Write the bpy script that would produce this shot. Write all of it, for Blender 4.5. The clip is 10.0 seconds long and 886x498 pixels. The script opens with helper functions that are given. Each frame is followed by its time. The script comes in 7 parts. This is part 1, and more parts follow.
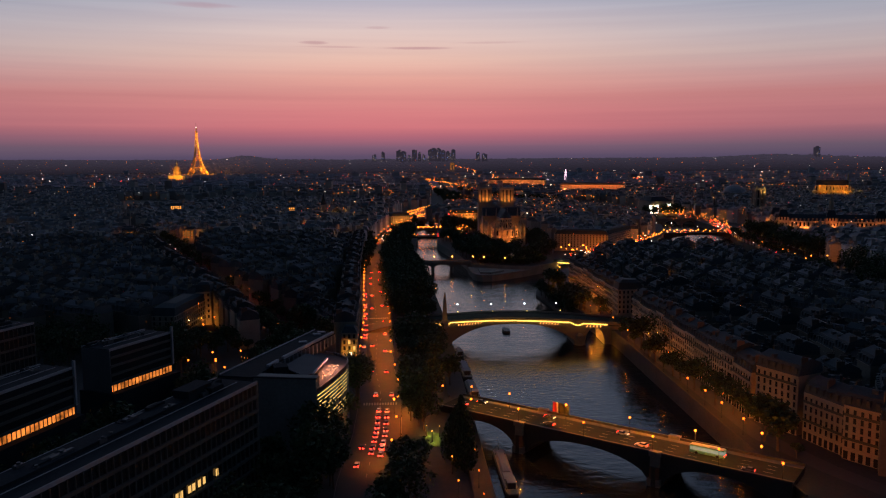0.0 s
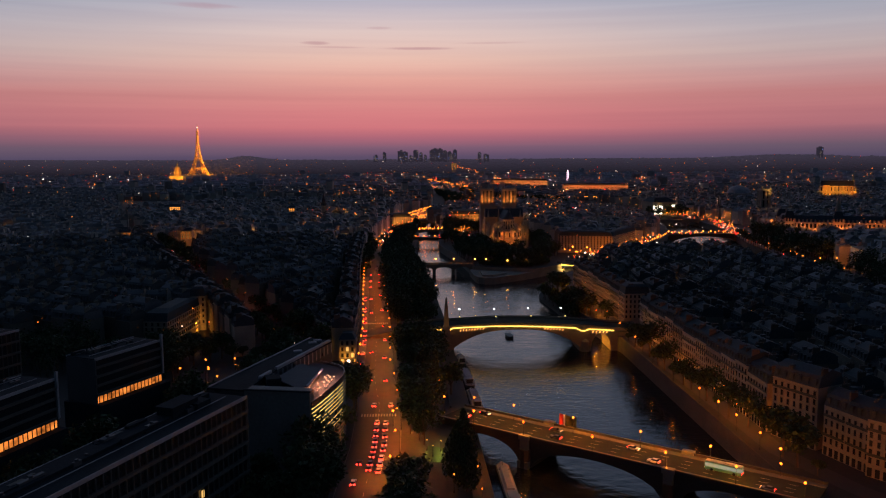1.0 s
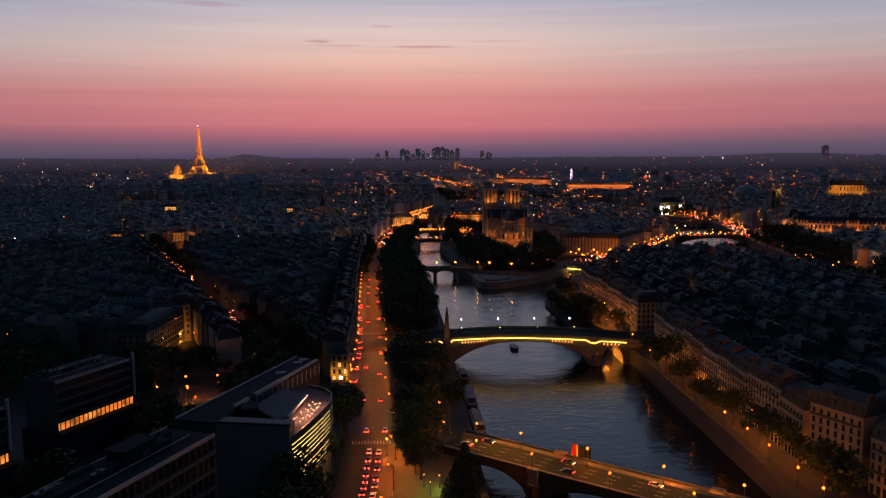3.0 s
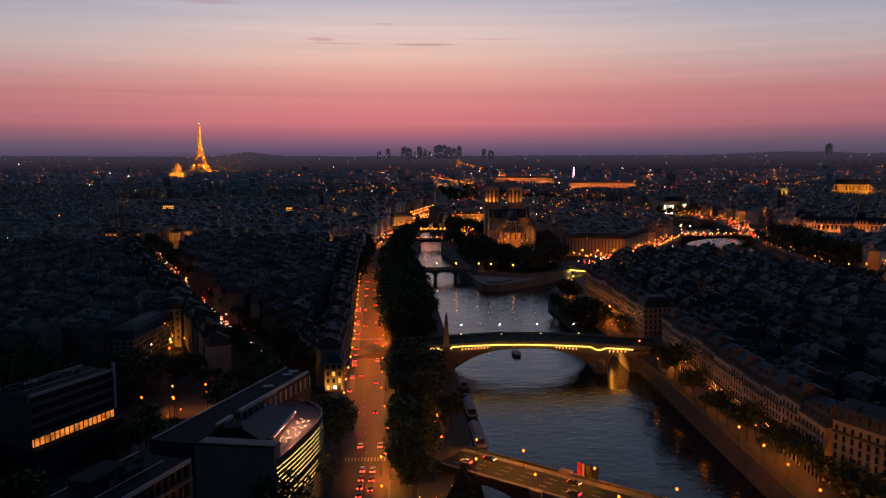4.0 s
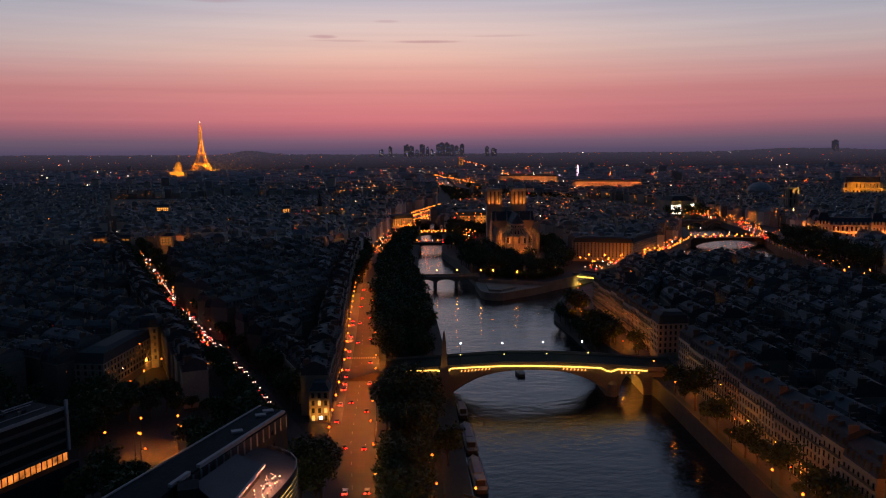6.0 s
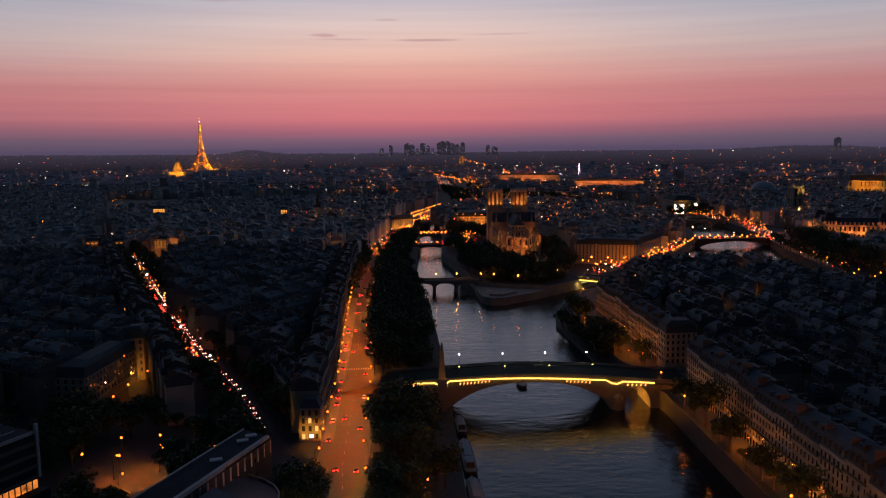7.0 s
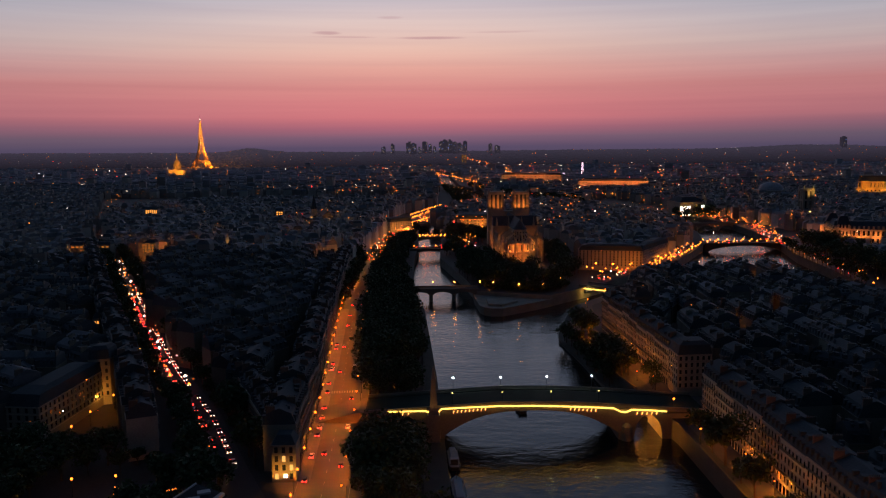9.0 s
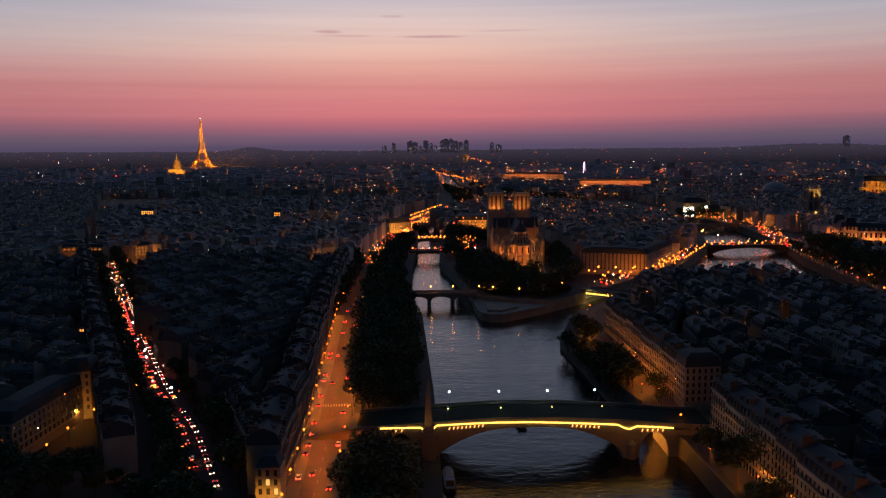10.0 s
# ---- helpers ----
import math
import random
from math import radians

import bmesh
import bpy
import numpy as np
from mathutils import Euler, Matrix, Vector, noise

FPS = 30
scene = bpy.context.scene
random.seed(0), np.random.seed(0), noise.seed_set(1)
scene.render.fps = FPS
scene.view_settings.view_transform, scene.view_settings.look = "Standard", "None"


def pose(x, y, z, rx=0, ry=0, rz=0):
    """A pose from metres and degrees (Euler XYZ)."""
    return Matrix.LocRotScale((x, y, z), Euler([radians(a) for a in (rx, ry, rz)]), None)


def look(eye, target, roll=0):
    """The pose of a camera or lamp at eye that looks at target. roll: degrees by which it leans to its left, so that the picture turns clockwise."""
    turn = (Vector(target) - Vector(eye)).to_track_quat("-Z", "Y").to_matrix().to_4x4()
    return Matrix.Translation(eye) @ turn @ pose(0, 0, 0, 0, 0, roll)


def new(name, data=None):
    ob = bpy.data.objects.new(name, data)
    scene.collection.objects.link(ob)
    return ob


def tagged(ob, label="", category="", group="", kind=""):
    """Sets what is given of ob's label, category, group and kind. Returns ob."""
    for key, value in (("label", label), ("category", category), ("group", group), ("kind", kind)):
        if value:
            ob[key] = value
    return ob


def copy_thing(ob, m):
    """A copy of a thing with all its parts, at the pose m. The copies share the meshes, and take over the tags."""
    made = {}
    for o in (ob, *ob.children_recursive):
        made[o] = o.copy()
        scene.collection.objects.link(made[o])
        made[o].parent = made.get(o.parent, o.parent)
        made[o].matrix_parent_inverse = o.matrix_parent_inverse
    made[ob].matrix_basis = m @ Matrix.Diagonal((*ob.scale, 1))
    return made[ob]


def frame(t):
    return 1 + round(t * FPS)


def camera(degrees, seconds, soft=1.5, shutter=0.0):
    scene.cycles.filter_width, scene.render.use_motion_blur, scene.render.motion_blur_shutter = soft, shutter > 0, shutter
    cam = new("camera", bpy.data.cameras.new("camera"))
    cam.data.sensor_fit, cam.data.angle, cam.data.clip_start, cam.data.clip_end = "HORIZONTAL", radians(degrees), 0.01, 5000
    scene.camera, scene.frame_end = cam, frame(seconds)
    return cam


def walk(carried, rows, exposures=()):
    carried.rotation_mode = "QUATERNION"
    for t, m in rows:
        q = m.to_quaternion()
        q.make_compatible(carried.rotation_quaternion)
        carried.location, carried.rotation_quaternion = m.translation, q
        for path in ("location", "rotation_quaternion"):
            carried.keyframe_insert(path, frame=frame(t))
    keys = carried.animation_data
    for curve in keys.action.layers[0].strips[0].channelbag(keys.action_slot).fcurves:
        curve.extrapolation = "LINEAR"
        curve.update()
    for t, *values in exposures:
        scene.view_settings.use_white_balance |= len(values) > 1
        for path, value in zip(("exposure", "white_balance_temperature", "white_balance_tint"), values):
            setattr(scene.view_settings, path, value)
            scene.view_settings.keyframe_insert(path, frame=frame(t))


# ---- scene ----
cam = camera(58.6, 10.0, soft=1.15)
PATH = [
    (0, (-13.535, -315.398, 114.848), (-13.459, -313.412, 114.619), -0.3),
    (0.5, (-13.42, -308.452, 114.822), (-13.345, -306.467, 114.594), -0.3),
    (1, (-12.88, -300.808, 114.927), (-12.808, -298.823, 114.699), -0.3),
    (1.5, (-12.643, -292.951, 115.034), (-12.572, -290.965, 114.806), -0.3),
    (2, (-12.074, -285.366, 115.067), (-12.005, -283.38, 114.838), -0.3),
    (2.5, (-11.443, -277.573, 115.351), (-11.375, -275.587, 115.121), -0.3),
    (4, (-8.75, -252.595, 116.422), (-8.689, -250.61, 116.185), -0.2),
    (4.5, (-7.879, -244.204, 117.062), (-7.819, -242.219, 116.823), -0.2),
    (5, (-6.583, -235.732, 118.074), (-6.527, -233.747, 117.832), -0.2),
    (5.5, (-5.606, -227.311, 119.166), (-5.552, -225.327, 118.923), -0.3),
    (7, (-2.375, -201.397, 122.308), (-2.326, -199.413, 122.06), -0.6),
    (7.5, (-1.072, -193.197, 123.151), (-1.024, -191.213, 122.901), -0.6),
    (8, (0.5, -184.919, 123.879), (0.546, -182.936, 123.629), -0.6),
    (8.5, (1.715, -176.743, 124.576), (1.759, -174.759, 124.324), -0.6),
    (9, (3.105, -168.291, 125.443), (3.147, -166.308, 125.19), -0.5),
    (9.5, (4.509, -160.42, 126.234), (4.549, -158.437, 125.98), -0.5),
    (10, (6.007, -151.603, 127.207), (6.045, -149.62, 126.951), -0.5),
]
walk(cam, [(t, look(eye, target, roll)) for t, eye, target, roll in PATH])
# A west-facing dusk flight over a river city: y runs along the flight, x to its right, z = 0 is the water.

# ---- sky and exposure ----
def lin(r, g, b):
    return tuple((c / 255 / 12.92 if c <= 10 else ((c / 255 + 0.055) / 1.055) ** 2.4) for c in (r, g, b)) + (1.0,)


def build_sky():
    world = bpy.data.worlds.new("dusk_sky")
    scene.world = world
    world.use_nodes = True
    nt = world.node_tree
    nt.nodes.clear()
    N, L = nt.nodes.new, nt.links.new
    co = N("ShaderNodeTexCoord")
    sep = N("ShaderNodeSeparateXYZ")
    L(co.outputs["Generated"], sep.inputs[0])

    def math_node(op, a, b):
        n = N("ShaderNodeMath")
        n.operation = op
        n.use_clamp = False
        for i, v in enumerate((a, b)):
            if v is None:
                continue
            if isinstance(v, (int, float)):
                n.inputs[i].default_value = v
            else:
                L(v, n.inputs[i])
        return n.outputs[0]

    up = math_node("MAXIMUM", math_node("ADD", sep.outputs["Z"], 0.02), 0.0)
    pos = math_node("SQRT", up, None)

    def ramp(stops):
        r = N("ShaderNodeValToRGB")
        L(pos, r.inputs[0])
        el = r.color_ramp.elements
        while len(el) > 1:
            el.remove(el[0])
        for i, (deg, col) in enumerate(stops):
            p = math.sqrt(max(math.sin(radians(deg)) + 0.02, 0))
            e = el[0] if i == 0 else el.new(p)
            e.position = p
            e.color = lin(*col)
        return r.outputs[0]

    west = ramp(SKY_WEST)
    north = ramp(SKY_NORTH)
    east = ramp(SKY_EAST)
    # from the sunset's middle to the bluer north of it, and round to the dark east
    mix1, mix2 = N("ShaderNodeMix"), N("ShaderNodeMix")
    for m in (mix1, mix2):
        m.data_type = "RGBA"
    m1 = N("ShaderNodeMapRange")
    m1.inputs["From Min"].default_value, m1.inputs["From Max"].default_value = 0.0, 0.55
    m1.interpolation_type = "SMOOTHSTEP"
    L(math_node("ABSOLUTE", math_node("SUBTRACT", sep.outputs["X"], -0.02), None), m1.inputs[0])
    L(m1.outputs[0], mix1.inputs["Factor"])
    L(west, mix1.inputs["A"])
    L(north, mix1.inputs["B"])
    m2 = N("ShaderNodeMapRange")
    m2.inputs["From Min"].default_value, m2.inputs["From Max"].default_value = 0.75, -0.2
    m2.interpolation_type = "SMOOTHSTEP"
    L(sep.outputs["Y"], m2.inputs[0])
    L(m2.outputs[0], mix2.inputs["Factor"])
    L(mix1.outputs["Result"], mix2.inputs["A"])
    L(east, mix2.inputs["B"])
    # long thin streaks of cloud over the glow
    mp = N("ShaderNodeMapping")
    mp.inputs["Scale"].default_value = (1.6, 1.6, 75.0)
    L(co.outputs["Generated"], mp.inputs[0])
    nz = N("ShaderNodeTexNoise")
    nz.inputs["Scale"].default_value = 1.4
    nz.inputs["Detail"].default_value = 4.0
    L(mp.outputs[0], nz.inputs["Vector"])
    cr = N("ShaderNodeValToRGB")
    cr.color_ramp.elements[0].position, cr.color_ramp.elements[0].color = 0.34, (0.955, 0.945, 0.96, 1)
    cr.color_ramp.elements[1].position, cr.color_ramp.elements[1].color = 0.68, (1.035, 1.03, 1.02, 1)
    L(nz.outputs[0], cr.inputs[0])
    mul = N("ShaderNodeMix")
    mul.data_type, mul.blend_type = "RGBA", "MULTIPLY"
    mul.inputs["Factor"].default_value = 1.0
    L(mix2.outputs["Result"], mul.inputs["A"])
    L(cr.outputs[0], mul.inputs["B"])
    last = mul.outputs["Result"]
    # a few dark wisps low over the glow: long thin clouds, ragged by noise
    rag = N("ShaderNodeTexNoise")
    rag.inputs["Scale"].default_value, rag.inputs["Detail"].default_value = 26.0, 5.0
    mp2 = N("ShaderNodeMapping")
    mp2.inputs["Scale"].default_value = (1.0, 1.0, 5.0)
    L(co.outputs["Generated"], mp2.inputs[0])
    L(mp2.outputs[0], rag.inputs["Vector"])
    for wx, wz, hx, hz, deep in CLOUD_WISPS:
        ex = math_node("DIVIDE", math_node("SUBTRACT", sep.outputs["X"], wx), hx)
        ez = math_node("DIVIDE", math_node("SUBTRACT", sep.outputs["Z"], wz), hz)
        r2 = math_node("ADD", math_node("MULTIPLY", ex, ex), math_node("MULTIPLY", ez, ez))
        body = math_node("SUBTRACT", math_node("ADD", 0.35, math_node("MULTIPLY", rag.outputs[0], 1.3)), r2)
        sm = N("ShaderNodeMapRange")
        sm.interpolation_type = "SMOOTHSTEP"
        sm.inputs["From Min"].default_value, sm.inputs["From Max"].default_value = 0.0, 1.1
        sm.inputs["To Max"].default_value = deep
        L(body, sm.inputs[0])
        cm = N("ShaderNodeMix")
        cm.data_type = "RGBA"
        L(sm.outputs[0], cm.inputs["Factor"])
        L(last, cm.inputs["A"])
        cm.inputs["B"].default_value = lin(172, 118, 132)
        last = cm.outputs["Result"]
    bg = N("ShaderNodeBackground")
    bg.inputs["Strength"].default_value = SKY_STRENGTH
    L(last, bg.inputs[0])
    out = N("ShaderNodeOutputWorld")
    L(bg.outputs[0], out.inputs[0])


SKY_STRENGTH = 1.0
CLOUD_WISPS = [(-0.118, 0.1395, 0.020, 0.0028, 0.45), (0.008, 0.134, 0.060, 0.0022, 0.5), (-0.10, 0.135, 0.05, 0.0016, 0.3), (0.10, 0.140, 0.06, 0.0016, 0.22), (-0.24, 0.178, 0.05, 0.004, 0.35), (-0.04, 0.158, 0.02, 0.002, 0.25)]
SKY_WEST = [(-1.1, (60, 54, 80)), (0.1, (92, 78, 104)), (0.8, (126, 92, 114)), (1.5, (174, 104, 120)), (2.2, (212, 122, 128)), (3.2, (216, 130, 132)),
            (4.3, (218, 142, 138)), (5.6, (228, 166, 154)), (7.0, (232, 190, 176)), (8.8, (224, 199, 194)), (11.5, (174, 178, 198)),
            (20, (146, 158, 186)), (30, (104, 122, 154)), (45, (56, 76, 106)), (90, (25, 38, 60))]
SKY_NORTH = [(-1.1, (54, 52, 76)), (0.1, (84, 74, 98)), (0.8, (106, 88, 106)), (1.5, (138, 96, 112)), (2.2, (174, 110, 119)), (3.2, (186, 119, 124)),
             (4.3, (190, 127, 128)), (5.6, (194, 152, 152)), (7.0, (192, 172, 172)), (8.8, (176, 172, 182)), (11.5, (140, 156, 180)),
             (20, (126, 144, 176)), (30, (92, 114, 148)), (45, (54, 74, 104)), (90, (25, 38, 60))]
SKY_EAST = [(-1.1, (26, 33, 43)), (2, (34, 43, 57)), (10, (38, 51, 69)), (40, (36, 52, 72)), (90, (26, 40, 62))]
build_sky()


# ---- materials ----
def material(name, colour, rough=0.8, metal=0.0, scale=1.0, vary=0.25, bump=0.2, colour2=None, spec=0.3, per_object=0.0):
    """A weathered surface: two sizes of noise vary colour and roughness, the finer one gives relief."""
    m = bpy.data.materials.new(name)
    m.use_nodes = True
    nt = m.node_tree
    N, L = nt.nodes.new, nt.links.new
    b = nt.nodes["Principled BSDF"]
    co = N("ShaderNodeTexCoord")
    geo = N("ShaderNodeNewGeometry")
    big, fine = N("ShaderNodeTexNoise"), N("ShaderNodeTexNoise")
    big.inputs["Scale"].default_value, big.inputs["Detail"].default_value = 0.12 * scale, 5
    fine.inputs["Scale"].default_value, fine.inputs["Detail"].default_value = 1.7 * scale, 3
    L(geo.outputs["Position"], big.inputs["Vector"])
    L(geo.outputs["Position"], fine.inputs["Vector"])
    add = N("ShaderNodeMath")
    add.operation = "ADD"
    L(big.outputs[0], add.inputs[0])
    L(fine.outputs[0], add.inputs[1])
    r = N("ShaderNodeValToRGB")
    c2 = colour2 or tuple(c * (1 - vary) for c in colour)
    c1 = tuple(min(1, c * (1 + vary)) for c in colour)
    r.color_ramp.elements[0].position, r.color_ramp.elements[0].color = 0.3, (*c2, 1)
    r.color_ramp.elements[1].position, r.color_ramp.elements[1].color = 0.7, (*c1, 1)
    half = N("ShaderNodeMath")
    half.operation, half.inputs[1].default_value = "MULTIPLY", 0.5
    L(add.outputs[0], half.inputs[0])
    L(half.outputs[0], r.inputs[0])
    last = r.outputs[0]
    if per_object:
        info = N("ShaderNodeObjectInfo")
        hsv = N("ShaderNodeHueSaturation")
        mr = N("ShaderNodeMapRange")
        mr.inputs["To Min"].default_value, mr.inputs["To Max"].default_value = 1 - per_object, 1 + per_object
        L(info.outputs["Random"], mr.inputs[0])
        L(mr.outputs[0], hsv.inputs["Value"])
        L(last, hsv.inputs["Color"])
        last = hsv.outputs[0]
    L(last, b.inputs["Base Color"])
    rr = N("ShaderNodeMapRange")
    rr.inputs["To Min"].default_value, rr.inputs["To Max"].default_value = max(0.05, rough - 0.12), min(1, rough + 0.12)
    L(big.outputs[0], rr.inputs[0])
    L(rr.outputs[0], b.inputs["Roughness"])
    b.inputs["Metallic"].default_value = metal
    b.inputs["Specular IOR Level"].default_value = spec
    if bump:
        bp = N("ShaderNodeBump")
        bp.inputs["Strength"].default_value, bp.inputs["Distance"].default_value = bump, 0.1
        L(fine.outputs[0], bp.inputs["Height"])
        L(bp.outputs[0], b.inputs["Normal"])
    return m


def island_material(name, colour, rough=0.7, spread=0.5, metal=0.0, tint=0.03):
    """One joined mesh of many pieces, each piece of its own shade."""
    m = material(name, colour, rough, metal, scale=0.6)
    nt = m.node_tree
    N, L = nt.nodes.new, nt.links.new
    b = nt.nodes["Principled BSDF"]
    src = b.inputs["Base Color"].links[0].from_socket
    geo = N("ShaderNodeNewGeometry")
    hsv = N("ShaderNodeHueSaturation")
    mr, mh = N("ShaderNodeMapRange"), N("ShaderNodeMapRange")
    mr.inputs["To Min"].default_value, mr.inputs["To Max"].default_value = 1 - spread, 1 + spread
    mh.inputs["To Min"].default_value, mh.inputs["To Max"].default_value = 0.5 - tint, 0.5 + tint
    L(geo.outputs["Random Per Island"], mr.inputs[0])
    L(geo.outputs["Random Per Island"], mh.inputs[0])
    L(mr.outputs[0], hsv.inputs["Value"])
    L(mh.outputs[0], hsv.inputs["Hue"])
    L(src, hsv.inputs["Color"])
    L(hsv.outputs[0], b.inputs["Base Color"])
    return m


def glow(name, colour, strength, vary=False):
    """A thing that gives off light: a lamp's glass, a lit window. vary: each piece of its own brightness."""
    m = bpy.data.materials.new(name)
    m.use_nodes = True
    nt = m.node_tree
    nt.nodes.clear()
    e, o = nt.nodes.new("ShaderNodeEmission"), nt.nodes.new("ShaderNodeOutputMaterial")
    e.inputs[0].default_value, e.inputs[1].default_value = (*colour, 1), strength
    if vary:
        geo, mr = nt.nodes.new("ShaderNodeNewGeometry"), nt.nodes.new("ShaderNodeMapRange")
        mr.inputs["To Min"].default_value, mr.inputs["To Max"].default_value = strength * 0.06, strength
        pw = nt.nodes.new("ShaderNodeMath")
        pw.operation, pw.inputs[1].default_value = "POWER", 2.6
        nt.links.new(geo.outputs["Random Per Island"], pw.inputs[0])
        nt.links.new(pw.outputs[0], mr.inputs[0])
        nt.links.new(mr.outputs[0], e.inputs[1])
    nt.links.new(e.outputs[0], o.inputs[0])
    return m


def water_material():
    m = bpy.data.materials.new("river_water")
    m.use_nodes = True
    nt = m.node_tree
    N, L = nt.nodes.new, nt.links.new
    b = nt.nodes["Principled BSDF"]
    b.inputs["Base Color"].default_value = (0.010, 0.014, 0.016, 1)
    b.inputs["Roughness"].default_value = 0.11
    b.inputs["IOR"].default_value = 1.33
    geo = N("ShaderNodeNewGeometry")
    mp = N("ShaderNodeMapping")
    mp.inputs["Scale"].default_value = (0.6, 1.0, 1.0)
    mp.inputs["Rotation"].default_value = (0, 0, 0.25)
    L(geo.outputs["Position"], mp.inputs[0])
    w1, w2, w3 = N("ShaderNodeTexNoise"), N("ShaderNodeTexNoise"), N("ShaderNodeTexNoise")
    for w, s, d in ((w1, 0.055, 2), (w2, 0.28, 3), (w3, 1.1, 2)):
        w.inputs["Scale"].default_value, w.inputs["Detail"].default_value = s, d
        L(mp.outputs[0], w.inputs["Vector"])
    b1, b2, b3 = N("ShaderNodeBump"), N("ShaderNodeBump"), N("ShaderNodeBump")
    for bp, w, dist in ((b1, w1, 0.30), (b2, w2, 0.19), (b3, w3, 0.075)):
        bp.inputs["Strength"].default_value, bp.inputs["Distance"].default_value = 1.0, dist
        L(w.outputs[0], bp.inputs["Height"])
    L(b1.outputs[0], b2.inputs["Normal"])
    L(b2.outputs[0], b3.inputs["Normal"])
    L(b3.outputs[0], b.inputs["Normal"])
    return m


M_WATER = water_material()
M_GROUND = material("dark_paving", (0.048, 0.046, 0.043), 0.85, scale=0.5)
M_ASPHALT = material("asphalt", (0.075, 0.07, 0.066), 0.9, scale=2.0, vary=0.2)
M_PAVE = material("stone_pavement", (0.13, 0.12, 0.11), 0.85, scale=1.5)
M_PAINT = material("road_paint", (0.30, 0.29, 0.27), 0.7, vary=0.3)
M_STONE = material("limestone", (0.30, 0.265, 0.21), 0.85, scale=1.0, per_object=0.25)
# houses behind the quay fronts get a darker wall colour than the limestone
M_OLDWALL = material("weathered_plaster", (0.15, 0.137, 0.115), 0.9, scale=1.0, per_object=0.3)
M_DARKASPHALT = material("dark_asphalt", (0.028, 0.034, 0.026), 0.95, scale=2.0, spec=0.1)
M_DARKPAVE = material("dark_pavement", (0.055, 0.058, 0.045), 0.95, scale=1.5, spec=0.1)
M_QUAY = material("quay_stone", (0.075, 0.068, 0.056), 0.9, scale=1.2, vary=0.35)
M_PALEQUAY = material("pale_embankment_stone", (0.26, 0.235, 0.19), 0.9, scale=1.2, vary=0.35)
M_ZINC = material("zinc_roof", (0.042, 0.055, 0.064), 0.85, 0.0, scale=0.8, vary=0.3, per_object=0.2)
M_SLATE = material("slate_roof", (0.045, 0.051, 0.061), 0.8, scale=1.0, vary=0.3, per_object=0.4)
M_CHIM = material("chimney_brick", (0.11, 0.085, 0.072), 0.9, per_object=0.3)
M_GLASS = material("dark_window_glass", (0.02, 0.024, 0.03), 0.15, vary=0.2, bump=0, spec=0.6)
M_CONCRETE = material("grey_concrete", (0.095, 0.098, 0.09), 0.85, scale=0.8)
# city beyond the old quarter coloured paler, in place of distance haze
M_CITY = island_material("city_walls", (0.37, 0.335, 0.30), 0.9, 0.5)
M_CITYROOF = island_material("city_roofs", (0.155, 0.163, 0.174), 0.85, 0.34)
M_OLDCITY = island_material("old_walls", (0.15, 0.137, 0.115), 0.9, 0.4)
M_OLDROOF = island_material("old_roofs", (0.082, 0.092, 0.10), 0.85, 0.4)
M_LEAF = island_material("foliage", (0.04, 0.06, 0.025), 0.75, 0.5)
M_BARK = material("bark", (0.09, 0.075, 0.06), 0.9, scale=4)
M_GRASS = material("lawn", (0.045, 0.075, 0.025), 0.95, scale=3)
M_ROOFDECK = material("bitumen_roof", (0.020, 0.027, 0.034), 0.95, scale=0.7, vary=0.4, spec=0.08)
M_ENDWALL = material("weathered_panels", (0.17, 0.175, 0.165), 0.75, scale=0.6)
M_IRON = material("painted_iron", (0.05, 0.06, 0.055), 0.55, 0.2)
M_LAMPIRON = material("lamp_iron", (0.03, 0.033, 0.032), 0.5, 0.4)
M_METALPANEL = material("dull_metal_panel", (0.09, 0.095, 0.10), 0.6, 0.2)
M_HULL = material("barge_hull", (0.03, 0.032, 0.035), 0.6, vary=0.4)
M_DECK = material("barge_deck", (0.36, 0.33, 0.29), 0.8, vary=0.4)
M_PALE = material("pale_roof_slab", (0.34, 0.34, 0.36), 0.8)
M_RUBBER = material("tyre_rubber", (0.02, 0.02, 0.02), 0.9)
M_HILL = material("wooded_hill", (0.05, 0.055, 0.05), 0.95, scale=0.1)
M_HILLTOWN = island_material("hazy_suburb", (0.05, 0.05, 0.06), 0.95, 0.5)
M_TOWER = material("hazy_tower_facade", (0.05, 0.05, 0.06), 0.8)
# distance haze painted into the base colours: pale pinkish walls and roofs
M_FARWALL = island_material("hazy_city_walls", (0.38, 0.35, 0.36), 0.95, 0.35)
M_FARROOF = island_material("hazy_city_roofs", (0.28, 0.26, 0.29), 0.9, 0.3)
for m, haze in ((M_HILL, 0.034), (M_HILLTOWN, 0.036), (M_TOWER, 0.017)):      # evening haze painted as emission on the farthest backdrop, stronger higher up
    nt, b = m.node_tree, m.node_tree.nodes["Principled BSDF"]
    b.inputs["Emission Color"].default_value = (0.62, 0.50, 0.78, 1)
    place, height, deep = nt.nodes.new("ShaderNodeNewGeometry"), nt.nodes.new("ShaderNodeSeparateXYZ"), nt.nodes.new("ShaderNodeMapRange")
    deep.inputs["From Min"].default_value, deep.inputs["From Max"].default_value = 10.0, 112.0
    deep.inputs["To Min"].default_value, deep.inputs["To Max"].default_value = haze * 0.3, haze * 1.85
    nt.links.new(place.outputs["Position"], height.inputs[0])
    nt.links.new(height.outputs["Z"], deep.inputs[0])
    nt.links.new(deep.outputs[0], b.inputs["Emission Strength"])

